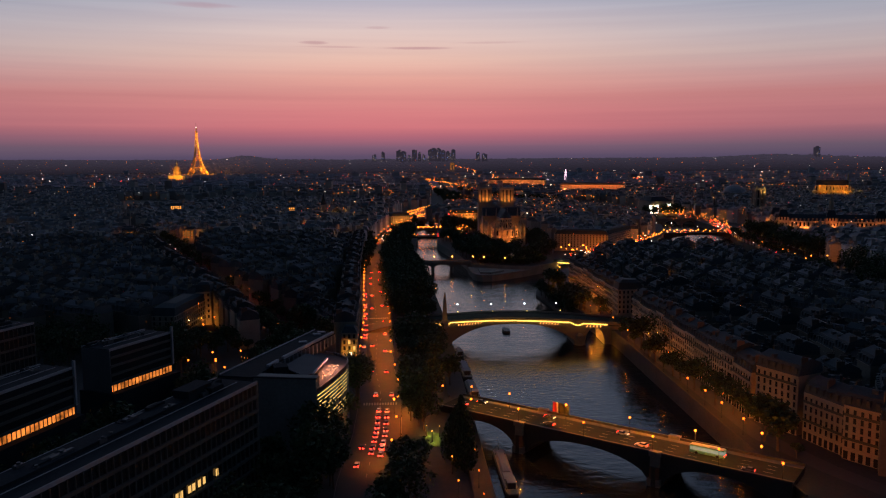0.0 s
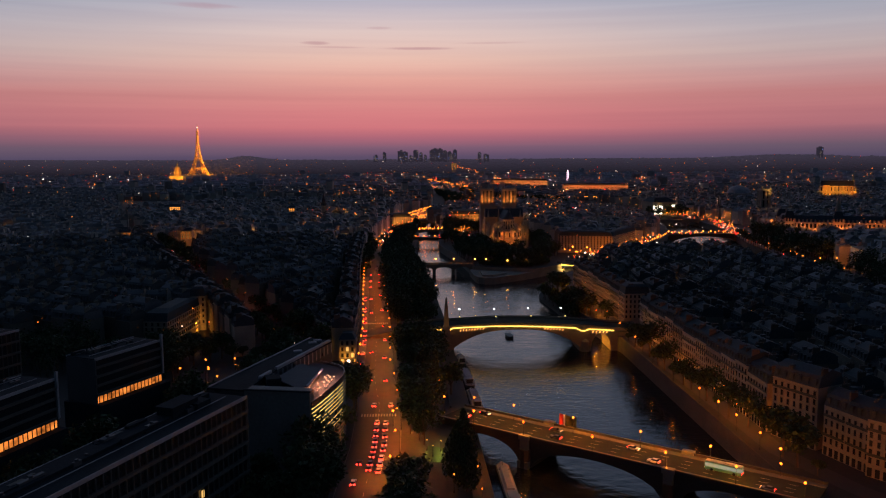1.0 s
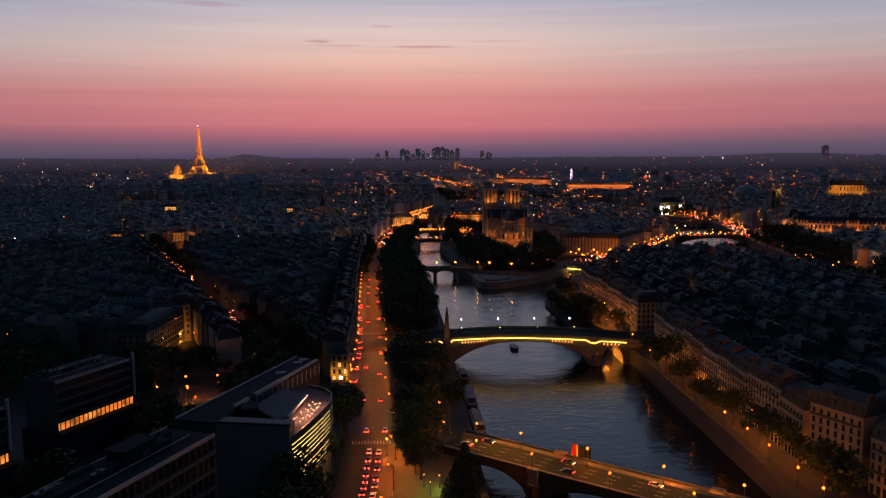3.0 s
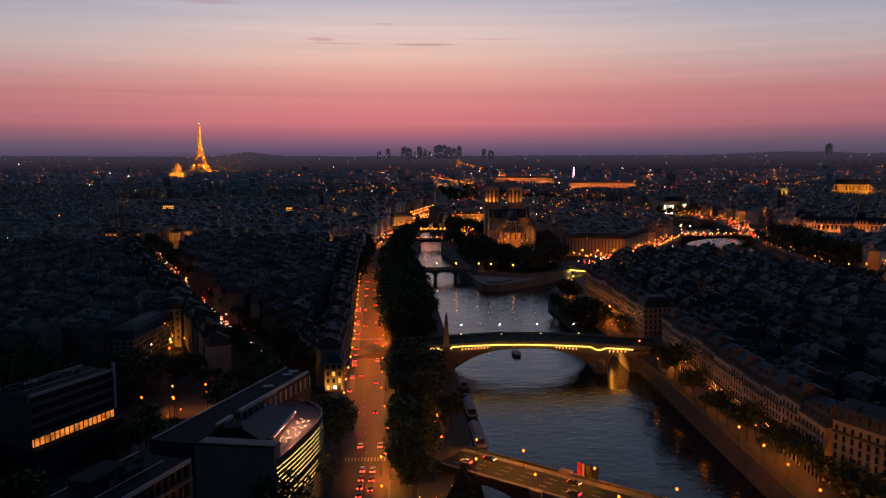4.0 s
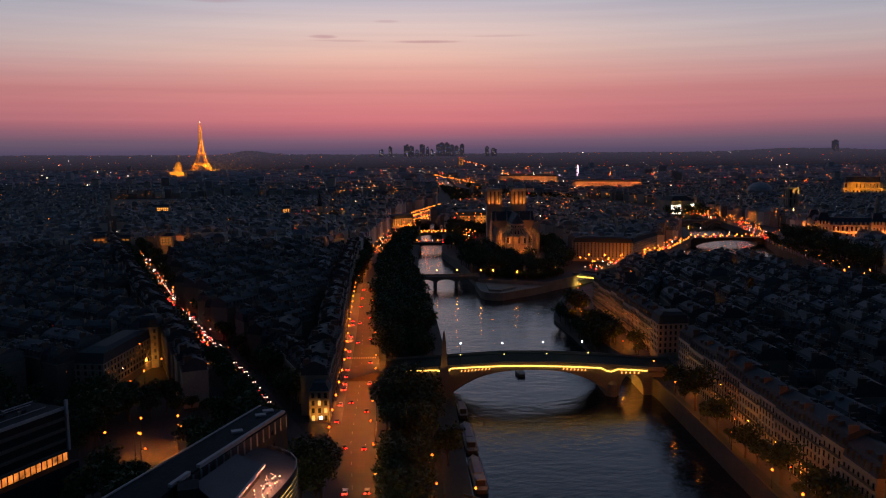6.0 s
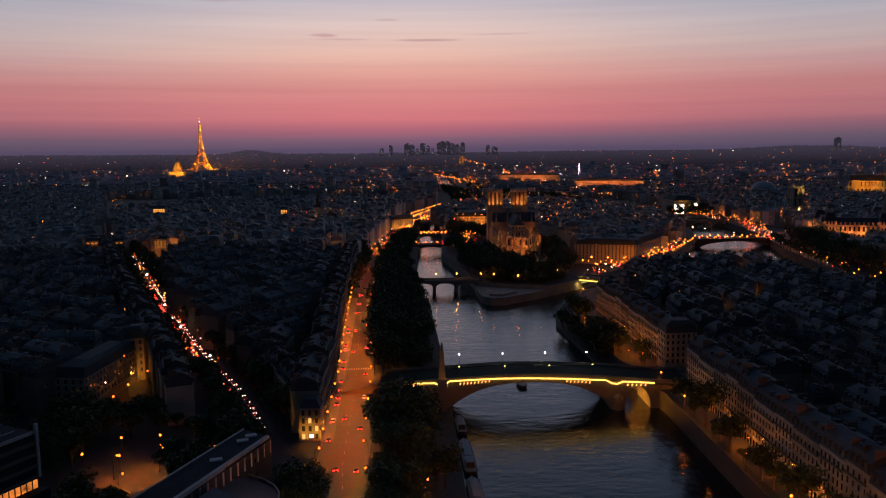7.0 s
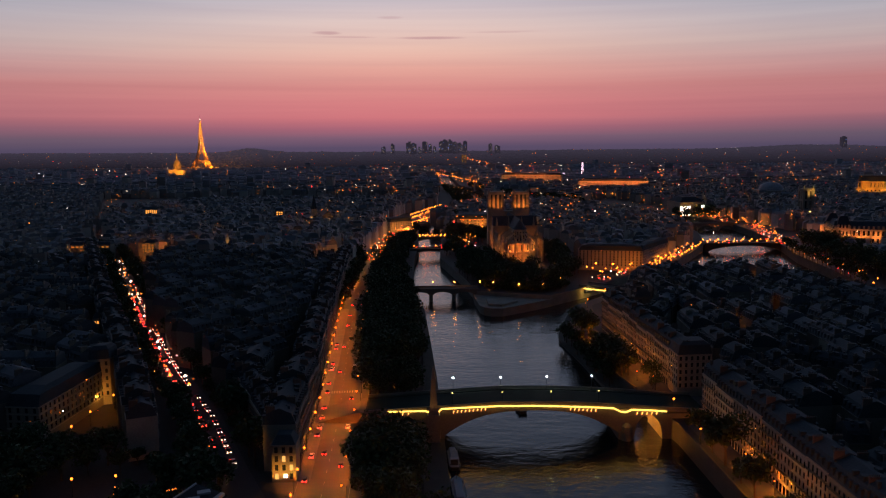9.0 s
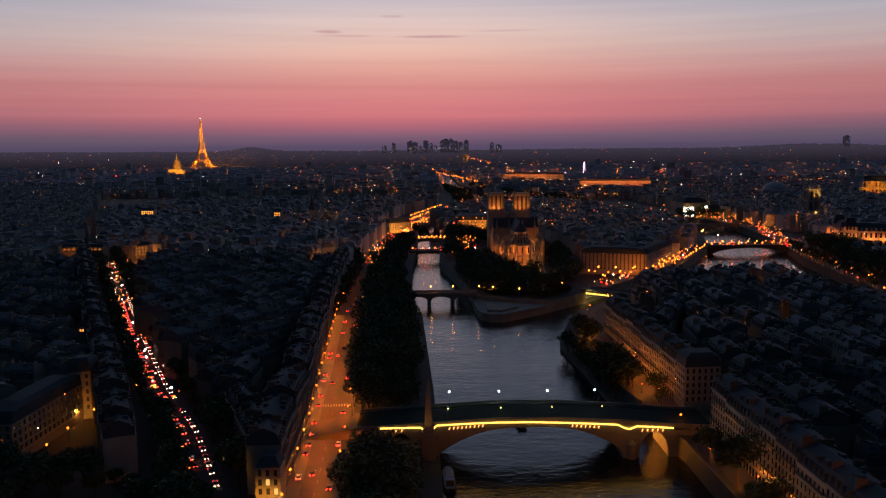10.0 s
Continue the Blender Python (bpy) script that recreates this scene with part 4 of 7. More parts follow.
# the planted strip between quay road and river wall, upstream and downstream of the arch bridge
grove([(-19, 62), (-1, 62), (1, 112), (-20, 112)], 7.4, (0, 2, 4, 2))
grove([(-20, 112), (1, 112), (1, 134), (-22, 134)], 6.5, (3, 3, 1), z=STREET - 1)
grove([(-27, 184), (-9, 184), (-12, 330), (-18, 470), (-43, 470), (-37, 330)], 7.8, (0, 2, 4))
grove([(-9, 186), (-2, 186), (-2, 300), (-8, 470), (-18, 470), (-12, 330)], 7.2, (1, 3, 4))
grove([(-16, -18), (-7, -18), (-4, 62), (-17, 62)], 7.2, (0, 2, 4))
grove([(-66, -116), (-14, -116), (-14, -72), (-24, -70), (-52, -62)], 9.0, (0, 2, 4), avoid=[[(-39, -130), (-25, -130), (-23, -50), (-38, -50)], [(-80, -112), (-66, -112), (-56, -66), (-70, -66)]])
grove([(-52, -76), (-41, -76), (-38.5, -12), (-42, -12)], 7.5, (0, 2, 4))
grove([(-41, -12), (-37, -12), (-37, 8), (-40, 8)], 8, (3, 1))
for x, y in ((-38.5, 16), (-38, 24), (-39.5, 32), (-45, 28)):
    PLANTED.append((2, x, y, STREET, x * 40.0, 0.92))
grove([(-66, -66), (-50, -66), (-48, -60), (-62, -55)], 7, (0, 4))
grove([(-45, 486), (-14, 486), (-17, 610), (-30, 640), (-46, 640)], 8.2, (0, 1, 4))
grove([(-62, 390), (-56.5, 390), (-60, 660), (-68, 660)], 8.5, (1, 3, 4))
grove([(-42, 650), (-18, 650), (-14, 735), (-36, 735)], 8.5, (1, 0, 4))
grove([(-34, 758), (-12, 758), (-14, 850), (-26, 850)], 8.5, (1, 4))
grove([(-11, 890), (-8, 890), (-8, 940), (-13, 940)], 6, (1, 4))
grove([(30, 870), (60, 800), (90, 780), (90, 885), (36, 895)], 9.5, (1, 4))
grove([(-92, 46), (-66, 46), (-60, 92), (-80, 110), (-90, 104)], 10, (1, 3, 4))
grove([(-170, 66), (-126, 66), (-126, 124), (-150, 128)], 9, (1, 4, 0))
grove([(-126, 98), (-90, 98), (-92, 116), (-126, 124)], 11, (1, 3))
grove([(-310, 70), (-186, 70), (-170, 124), (-310, 128)], 11, (0, 2, 2))
grove([(-124, 10), (-84, -10), (-76, 30), (-110, 50)], 10, (1, 4, 3))
grove([(-146, -100), (-112, -110), (-96, -50), (-128, -20)], 10, (1, 4, 3))
grove([(3, 68), (7.5, 68), (6, 140), (3, 140)], 7, (1, 3), z=1.8)
for i in range(3, 74):                                # boulevard, both kerbs and its middle
    x, y, a = along(BLVD, 12 + i * 10.5)
    for off in (-9, 11):
        plant(x - math.sin(a) * off, y + math.cos(a) * off, kinds=(1, 4, 1) if off > 0 and i < 14 else (1, 3, 3) if i < 36 else (1, 1, 4))
    if i > 36:
        plant(x - math.sin(a) * -7, y + math.cos(a) * -7, kinds=(3, 1))
for i in range(24):                                   # island quay
    x, y, a = along(ISLE, 70 + i * 11)
    if y > 190:
        plant(x - 3.6 + random.uniform(-1, 1), y + random.uniform(-3, 3), kinds=(3, 3, 1, 1, 4))
for x, y, k in ((110.5, 143, 3), (111, 131, 1), (111.5, 119, 3), (112, 107, 1), (111.5, 91, 3), (111.5, 80, 1), (112, 69, 3), (112, 54, 1), (113, 46, 3), (114, 30, 1), (114.5, 19, 3), (114.5, 7, 1), (117.5, -5, 0), (118, -16, 4), (117, -35, 1), (117.5, -45, 1), (121, -52, 3)):
    plant(x, y, kinds=(k,))
grove([(99, 215), (108, 215), (104, 335), (98, 335)], 6.5, (3, 1))
grove([(95, 228), (100, 228), (98, 281), (93, 330), (90, 330), (93, 281)], 5.5, (3, 1), z=2)
# gardens round the cathedral's apse and the island's point
grove([(50, 484), (78, 474), (104, 468), (128, 500), (146, 560), (140, 618), (36, 640), (33, 540)], 9.0, (0, 1, 4), avoid=[[(66, 592), (132, 592), (132, 660), (66, 660)], [(88, 540), (122, 540), (122, 600), (84, 600)], [(100, 500), (113, 500), (115, 545), (100, 545)]])
grove([(50, 478), (76, 468), (102, 460), (126, 490), (120, 496), (100, 470), (52, 486)], 4.5, (3,), z=STREET - 3.5)
grove([(22, 690), (40, 650), (44, 735), (24, 735)], 8.5, (1, 4, 3))
grove([(30, 758), (42, 758), (40, 880), (32, 880)], 7.5, (0, 2, 2))
grove([(42, 955), (50, 955), (56, 1050), (44, 1040)], 8.5, (0, 2, 4))
grove([(122, 620), (150, 620), (155, 740), (124, 740)], 10, (1, 3))
for i in range(44):                                   # right-bank quays
    x, y, a = along(RIGHTQ, 20 + i * 12)
    if not 760 < y < 800 and not 395 < y < 462:
        plant(x + 13 + random.uniform(-2, 4), y, kinds=(0, 2, 4))
        plant(x + 24 + random.uniform(-2, 6), y + 5, kinds=(0, 2, 4))
        if y < 1000:
            plant(x + 34 + random.uniform(-2, 6), y + 3, kinds=(0, 2, 4))
            plant(x - 8 + random.uniform(-1, 1), y + 4, kinds=(1, 3))
grove([(402, 476), (440, 476), (462, 640), (456, 735), (436, 735), (415, 600)], 9, (0, 2, 4))
grove([(125, 1335), (250, 1330), (310, 1280), (222, 1436), (182, 1436)], 13, (0, 2, 4))
grove([(66, 1500), (104, 1500), (112, 1760), (70, 2100), (50, 2100)], 15, (0, 1))
grove([(300, 1465), (330, 1465), (205, 1770), (150, 2200), (125, 2200), (190, 1770)], 15, (0, 1))
grove([(410, 1090), (480, 1090), (480, 1160), (420, 1160)], 11, (0, 1))
grow_all()


# ---- lamps ----
def street_lamp(kind):
    h, arm, col, power, glassy, cone, label, size = LAMPS[kind]
    root = thing("street_lamp", label, "street lamp", "street lamps")
    part("post", Geo().cone(0, 0, 0, 0.9, 0.22, 0.16, 8).cone(0, 0, 0.9, h, 0.11, 0.07, 6), M_LAMPIRON, root)
    if arm:
        part("arm", Geo().bar((0, 0, h - 0.1), (arm, 0, h + 0.25), 0.06), M_LAMPIRON, root)
    part("lantern", Geo().cone(arm, 0, h + 0.0, h + 0.3 * size, 0.2 * size, 0.36 * size, 8).cone(arm, 0, h + 0.3 * size, h + 0.62 * size, 0.36 * size, 0.12 * size, 8), glassy, root, "glowing lantern glass")
    lt = bpy.data.lights.new("lamp_light", "SPOT" if cone else "POINT")
    lt.color, lt.energy, lt.shadow_soft_size = col, power, 0.3
    if cone:
        lt.spot_size, lt.spot_blend = radians(cone), 0.5
    ob = new("lamp_light", lt)
    ob.parent = root
    ob.location = (arm, 0, h - 0.5)
    return root


LAMPS = {"wall": (8.5, 1.6, SODIUM, 13000, G_LAMP, 125, "lit sodium street lamp beside the house fronts", 1.35),
         "road": (8.5, 1.6, SODIUM, 18500, G_LAMP, 140, "lit sodium street lamp on a tall iron post", 1.2),
         "blvd": (7.0, 1.2, (1.0, 0.36, 0.09), 15000, G_LAMP, 96, "lit lamp over the tree-lined boulevard", 1.0),
         "front": (4.5, 0, (1.0, 0.24, 0.015), 3400, G_LAMP, 0, "low sodium lantern beside the house fronts", 0.7),
         "quay": (6.0, 0, (1.0, 0.25, 0.02), 220, G_LAMP, 0, "lit sodium lantern on a dark iron post", 1.4),
         "dim": (6.0, 0, SODIUM, 750, G_LAMP, 156, "dim sodium lantern among the trees", 0.8),
         "white": (6.6, 0, (0.9, 0.93, 1.0), 350, G_WHITE, 150, "cool white globe lamp on a bridge post", 1.2),
         "yellow": (6.0, 0, (0.75, 0.8, 0.25), 260, G_YELLOW, 150, "small yellow lamp on the bridge pavement", 0.9),
         "garden": (4.0, 0, (0.85, 0.85, 0.2), 1100, G_YELLOW, 150, "small yellow garden lamp on a lawn", 0.5),
         "bridge": (6.0, 0, (1.0, 0.23, 0.015), 9500, G_LAMP, 0, "lit sodium lantern on the bridge parapet", 1.3),
         "tip": (5.5, 0, (1.0, 0.3, 0.03), 500, G_LAMPTIP, 0, "bright sodium lantern on the island's point", 1.6),
         "shaded": (8.5, 0, (1.0, 0.25, 0.02), 9000, G_LAMPFAR, 136, "sodium lamp among trees on a distant quay", 1.7),
         "far": (8.5, 0, (1.0, 0.25, 0.02), 5600, G_LAMPFAR, 0, "bright sodium lamp over a distant quay", 2.0),
         "lane": (6.5, 0, (1.0, 0.27, 0.04), 9000, G_LAMPFAR, 0, "added sodium lamp in a narrow city lane", 1.5)}


def lamp(kind, x, y, z=STREET, turn=0.0):
    put(("lamp", kind), lambda: street_lamp(kind), pose(x, y, z, 0, 0, turn))


def lamps_along(line, kind, off, first, step, count, z=STREET):
    for i in range(count):
        x, y, a = along(line, first + i * step)
        lamp(kind, x - math.sin(a) * off, y + math.cos(a) * off, z, math.degrees(a) + (-90 if off > 0 else 90))


def added_lane_lamps(poly, count, seed):
    """Unseen lamps added at open places between the houses, to warm the fronts of a quarter."""
    rng, done = random.Random(seed), []
    for _ in range(count * 60):
        x, y = rng.uniform(min(p[0] for p in poly), max(p[0] for p in poly)), rng.uniform(min(p[1] for p in poly), max(p[1] for p in poly))
        if inside(x, y, poly) and free(x, y) and all(math.hypot(x - a, y - b) > 24 for a, b in done):
            done.append((x, y))
            lamp("lane", x, y)
            if len(done) == count:
                return


added_lane_lamps([(-84, 260), (-84, 585), (-92, 900), (-60, 1100), (-560, 1250), (-420, 870), (-250, 520), (-150, 290)], 22, 1)
added_lane_lamps([(-170, 235), (-290, 505), (-440, 880), (-900, 1300), (-700, 500), (-420, 200)], 22, 2)
added_lane_lamps([(160, 640), (315, 770), (350, 900), (310, 1230), (190, 1420), (70, 1280), (130, 900), (160, 780)], 14, 3)
added_lane_lamps([(480, 820), (620, 760), (900, 900), (1300, 1500), (500, 1500), (490, 1200)], 18, 4)
added_lane_lamps([(145, 0), (135, 330), (235, 460), (290, 330), (250, -30)], 4, 5)
lamps_along(QUAI, "wall", 9.6, 270, 19.5, 27)
lamps_along(QUAI, "road", -9.4, 150, 25, 20)
lamps_along(QUAI, "shaded", 7, 850, 42, 9)
lamps_along(QUAI, "shaded", -7, 870, 42, 9)
lamps_along(BLVD, "blvd", 7.2, 30, 22, 24)
lamps_along(BLVD, "quay", -17, 40, 40, 11)
for x, y in ((111, 165), (110, 128), (109.8, 94), (110, 62), (110, 28), (111, 9), (111.5, -8), (112, -28), (112, -44), (106, -57), (122, 31), (112, 200), (110, 240), (106, 285), (108, 325), (120, 395), (142, 435)):
    lamp("quay", x, y)
for i in range(13):
    if not 150 < -14 + i * 24.0 < 205:
        lamp("front", 119.0 if i < 7 else 114.5, -14 + i * 24.0)
for x, y in ((113, 214), (110.5, 252), (106.5, 298), (111, 345), (122, 388)):
    lamp("front", x - 5, y)
for x in (296, 314, 332, 350, 372, 388, 404):
    lamp("far", x, 429, 10)
lamps_along(RIGHTQ, "shaded", 8, 240, 38, 22)
lamps_along(CITEN, "far", -2.5, 6, 30, 9)
for x, y in ((8, 478), (26, 478), (47, 476), (58, 473), (78, 463), (97, 462), (116, 488)):
    lamp("tip", x, y, 9.6)
for x, y in ((26, 2.5), (46.5, -13.5), (67.5, -30), (87, -45.5), (11, 13.5)):
    lamp("bridge", x, y, 11)
for x, y in ((9.5, -4), (27, -17.5), (49, -34.5), (70, -50.5), (88.5, -63.5), (104, -77)):
    lamp("bridge", x, y, 11)
for x in (14.5, 36, 57, 77.5):
    lamp("white", x, 178.6, 15.4)
    lamp("yellow", x - 1, 159.2, 15.2)
for x, y in ((-3, 40), (-6, 58), (1, -20), (-1, -60), (-8, 100), (-14, 140), (-12, 210), (-14, 260), (-4, 20), (0, -80)):
    lamp("dim", x, y)
for x, y in ((-2, 46), (-1, 22), (-22, 4)):
    lamp("quay", x, y)
for y in (-36, -55, -74, -95):
    lamp("dim", 8.4, y, 1.8)
for x, y in ((-98, 72), (-84, 96), (-112, 66), (-104, 50), (-16, 4), (-10, 44), (-14, 66)):
    lamp("road", x, y)
for x, y in ((-118, 90), (-126, 74)):
    lamp("quay", x, y)
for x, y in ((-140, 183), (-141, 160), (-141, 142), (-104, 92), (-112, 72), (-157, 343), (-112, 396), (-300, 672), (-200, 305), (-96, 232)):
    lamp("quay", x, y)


# ---- cars ----
M_CARS = [material("car_paint_" + n, c, 0.35, 0.3, vary=0.08, bump=0) for n, c in (("black", (0.02, 0.02, 0.022)), ("silver", (0.35, 0.36, 0.37)), ("blue", (0.03, 0.05, 0.12)), ("white", (0.7, 0.7, 0.68)))]


def car(kind):
    names = ("black", "silver", "dark blue", "white")
    root = thing("car", f"{names[kind]} car with its lamps lit on the road", "car", "evening traffic")
    g = Geo().frustum([(-2.1, -0.86), (2.1, -0.86), (2.1, 0.86), (-2.1, 0.86)], 0.28, [(-2.15, -0.9), (2.15, -0.9), (2.15, 0.9), (-2.15, 0.9)], 0.6)
    g.frustum([(-2.15, -0.9), (2.15, -0.9), (2.15, 0.9), (-2.15, 0.9)], 0.6, [(-2.05, -0.82), (1.95, -0.82), (1.95, 0.82), (-2.05, 0.82)], 0.92)
    part("body", g, M_CARS[kind], root)
    part("cabin", Geo().frustum([(-1.8, -0.8), (1.0, -0.8), (1.0, 0.8), (-1.8, 0.8)], 0.92, [(-1.3, -0.64), (0.3, -0.64), (0.3, 0.64), (-1.3, 0.64)], 1.42), M_GLASS, root, "dark glazed cabin")
    part("roof", Geo().frustum([(-1.3, -0.64), (0.3, -0.64), (0.3, 0.64), (-1.3, 0.64)], 1.42, [(-1.2, -0.58), (0.2, -0.58), (0.2, 0.58), (-1.2, 0.58)], 1.47), M_CARS[kind], root)
    for x in (-1.3, 1.3):
        for y in (-0.82, 0.82):
            part("wheel", Geo().bar((x, y - 0.1, 0.32), (x, y + 0.1, 0.32), 0.32, 10), M_RUBBER, root)
    for y in (-0.62, 0.62):
        part("headlight", Geo().quad((2.17, y - 0.24, 0.5), (2.17, y + 0.24, 0.5), (2.11, y + 0.24, 0.8), (2.11, y - 0.24, 0.8)), G_HEAD, root, "lit headlight")
        part("tail_light", Geo().quad((-2.17, y + 0.3, 0.48), (-2.17, y - 0.3, 0.48), (-2.13, y - 0.3, 0.95), (-2.13, y + 0.3, 0.95)), G_TAIL, root, "glowing red tail light")
    return root


def traffic(line, off, away, first, last, gap, z=STREET + 0.06, chance=1.0):
    s = first
    while s < last:
        x, y, a = along(line, s)
        if random.random() < chance:
            k = random.choice((0, 0, 0, 2, 2, 1, 3))
            put(("car", k), lambda: car(k), pose(x - math.sin(a) * off, y + math.cos(a) * off, z, 0, 0, math.degrees(a) + (0 if away else 180)))
        s += gap * random.uniform(0.8, 1.5)


random.seed(21)
traffic(QUAI, -3.2, True, 158, 212, 5.7)
traffic(QUAI, 0.3, True, 160, 212, 5.7)
traffic(QUAI, 4.2, True, 148, 170, 12)
traffic(QUAI, 2.4, True, 230, 640, 38)
traffic(QUAI, -4.8, True, 230, 640, 42)
traffic(QUAI, 7.0, True, 300, 500, 10, chance=0.6)
traffic(BLVD, 2.6, True, 50, 430, 8.5, chance=0.85)
traffic(BLVD, -2.4, False, 50, 450, 8, chance=0.9)
traffic(SULLY, 3, True, 35, 150, 24, 11.02)
traffic(SULLY, -4, False, 30, 150, 30, 11.02)


# ---- lights of the distant city ----
def city_lights():
    dots = {"warm": Geo(), "white": Geo(), "red": Geo(), "string": Geo()}
    rng = random.Random(77)
    for _ in range(2300):
        y = 250 + 4370 * rng.random() ** 0.72
        x = rng.uniform(-0.62, 0.64) * (y + 250)
        busy = 0.30 + 0.35 * (x > -0.1 * y) + 0.95 * noise.noise((x * 0.0034, y * 0.0022, 3.1)) - 0.12 * (x < -0.1 * y) + (0.3 if y > 4300 else 0)
        if rng.random() > busy:
            continue
        if -64 < x < 150 and y < 1500 or 285 < x < 470 and y < 640 or x > 150 and y < 460 and rng.random() < 0.3:
            continue
        z = ground_z(x, y) + (rng.uniform(17, 27) if y < 4380 else rng.uniform(3, 9))
        r = 0.22 + y * 0.0003 * rng.uniform(0.45, 1.0) + (y * 0.0004 if rng.random() < 0.07 else 0)
        kind = rng.choices(("warm", "white", "red"), (0.66, 0.26, 0.08))[0]
        dots[kind].ball(x, y, z, r)
    # strings of street lamps: quays and avenues seen end on
    for line, n, r in (([(74, 1500), (115, 1765), (55, 2340), (50, 3300)], 40, 0.8), ([(300, 1465), (190, 1770), (118, 2340), (112, 3200)], 34, 0.8),
                       ([(-560, 1250), (-760, 1800), (-800, 2400)], 24, 0.7), ([(440, 790), (466, 930), (474, 1010), (445, 1250)], 50, 0.8),
                       ([(90, 3330), (220, 3330)], 10, 1.4), ([(-40, 2340), (170, 2340)], 14, 1.2), ([(400, 1620), (480, 1600)], 12, 1.3), ([(376, 1035), (470, 1030)], 14, 0.9)):
        for i in range(n):
            x, y, a = along(line, length(line) * i / n)
            dots["string"].ball(x + rng.uniform(-8, 8), y + rng.uniform(-8, 8), ground_z(x, y) + rng.uniform(8, 12), r * rng.uniform(0.5, 0.9))
    # evenly spaced lanterns: the curving quay of the narrow arm, its bridges, the palace street and the town hall bridge
    for p, q, n, z in (((-23, 1175), (33, 1410), 17, 14), ((-15, 1038), (34, 1213), 18, 14), ((-28, 1060), (8, 1230), 12, 15), ((-10, 1052), (36, 1066), 10, 14), ((-12, 862), (28, 866), 8, 13), ((61, 880), (69, 1210), 20, 14), ((52, 890), (84, 896), 9, 12), ((-28, 900), (-18, 1030), 12, 14), ((-46, 790), (-33, 880), 8, 14), ((-12, 858), (28, 862), 7, 12), ((40, 1075), (110, 1300), 14, 14),
                       ((-12, 742), (26, 744), 4, 13), ((338, 757), (428, 757), 10, 13), ((338, 776), (428, 776), 10, 13), ((-15, 950), (-20, 1040), 8, 13), ((160, 560), (200, 552), 5, 13), ((215, 575), (255, 632), 7, 13), ((262, 636), (330, 756), 12, 12)):
        for i in range(n):
            u = i / (n - 1)
            dots["string"].ball(p[0] + (q[0] - p[0]) * u + rng.uniform(-1, 1), p[1] + (q[1] - p[1]) * u + rng.uniform(-2, 2), z, rng.uniform(0.7, 1.15) * (0.65 + p[1] / 2000))
    # lamps of the suburbs on the far heights
    for _ in range(420):
        y = rng.uniform(4300, 4610)
        x = rng.uniform(-0.6, 0.62) * (y + 250)
        dots[rng.choices(("warm", "white", "red"), (0.72, 0.18, 0.10))[0]].ball(x, y - 6, ground_z(x, y) + rng.uniform(7, 12), rng.uniform(0.7, 1.5))
    # short lit streets among the roofs
    for _ in range(64):
        y0 = rng.uniform(760, 2900)
        x0 = rng.uniform(-0.22, 0.6) * y0
        if -64 < x0 < 470 and y0 < 1500:
            continue
        a, n = rng.uniform(-0.35, 0.35) + (0 if rng.random() < 0.5 else 1.4), rng.randrange(4, 15)
        for i in range(n):
            s = i * rng.uniform(14, 20) * (0.6 + y0 / 2500)
            x, y = x0 + math.cos(a) * s, y0 + math.sin(a) * s
            kind = "warm" if rng.random() < 0.85 else rng.choice(("white", "red"))
            dots[kind].ball(x, y, ground_z(x, y) + rng.uniform(19, 26), (0.45 + y * 0.0003) * rng.uniform(0.6, 1.15))
    # bright street lamps before the island's big block
    for x, y in ((163, 566), (178, 561), (193, 557), (204, 553), (214, 566), (224, 582), (234, 598), (244, 614), (150, 545), (157, 520)):
        dots["string"].ball(x, y, STREET + 7.5, rng.uniform(0.8, 1.15))
    # shops and traffic on the quays
    for line, s0, s1, n, wide, share in ((QUAI, 840, 1150, 280, 8, (0.66, 0.18, 0.16)), (QUAI, 1125, 1165, 60, 9, (0.75, 0.2, 0.05)), (QUAI, 1150, 1650, 150, 10, (0.8, 0.05, 0.15)), (RIGHTQ, 330, 560, 60, 7, (0.6, 0.15, 0.25)),
                                         (RIGHTQ, 560, 700, 90, 11, (0.45, 0.2, 0.35)), (RIGHTQ, 700, 1150, 110, 9, (0.65, 0.12, 0.23)), (CITEN, 0, 60, 26, 9, (0.6, 0.25, 0.15)), (CITEN, 60, 290, 70, 6, (0.75, 0.12, 0.13)), (BLVD, 150, 620, 130, 6, (0.5, 0.36, 0.14)), (BLVD, 620, 1000, 50, 6, (0.7, 0.2, 0.1)),
                                         ([(-14, 742), (30, 744)], 0, 44, 14, 7, (0.4, 0.3, 0.3)), ([(336, 766), (470, 770)], 0, 134, 34, 7, (0.5, 0.15, 0.35))):
        for _ in range(n):
            x, y, a = along(line, rng.uniform(s0, s1))
            w = rng.uniform(-wide, wide)
            dots[rng.choices(("warm", "white", "red"), share)[0]].ball(x - math.sin(a) * w, y + math.cos(a) * w, STREET + rng.uniform(1.2, 5), rng.uniform(0.35, 0.8))
    # glowing balls up the palace front in place of its lit columns, and dim windows and lamps among the near roofs
    for i in range(6):
        for j in range(6):
            if rng.random() < 0.85:
                dots["string"].ball(45 + 8.6 * i, 899 - 0.4 * i, STREET + 3 + 4.2 * j + rng.uniform(-0.8, 0.8), rng.uniform(0.35, 0.7))
    for _ in range(1200):
        y = rng.uniform(120, 1500)
        x = rng.uniform(-0.72, 0.66) * (y + 240)
        if -70 < x < 150 or 285 < x < 470 and y < 700:
            continue
        dots[rng.choices(("warm", "white", "red"), (0.8, 0.14, 0.06))[0]].ball(x, y, STREET + rng.uniform(12, 22), rng.uniform(0.18, 0.34) + y * 0.0001)
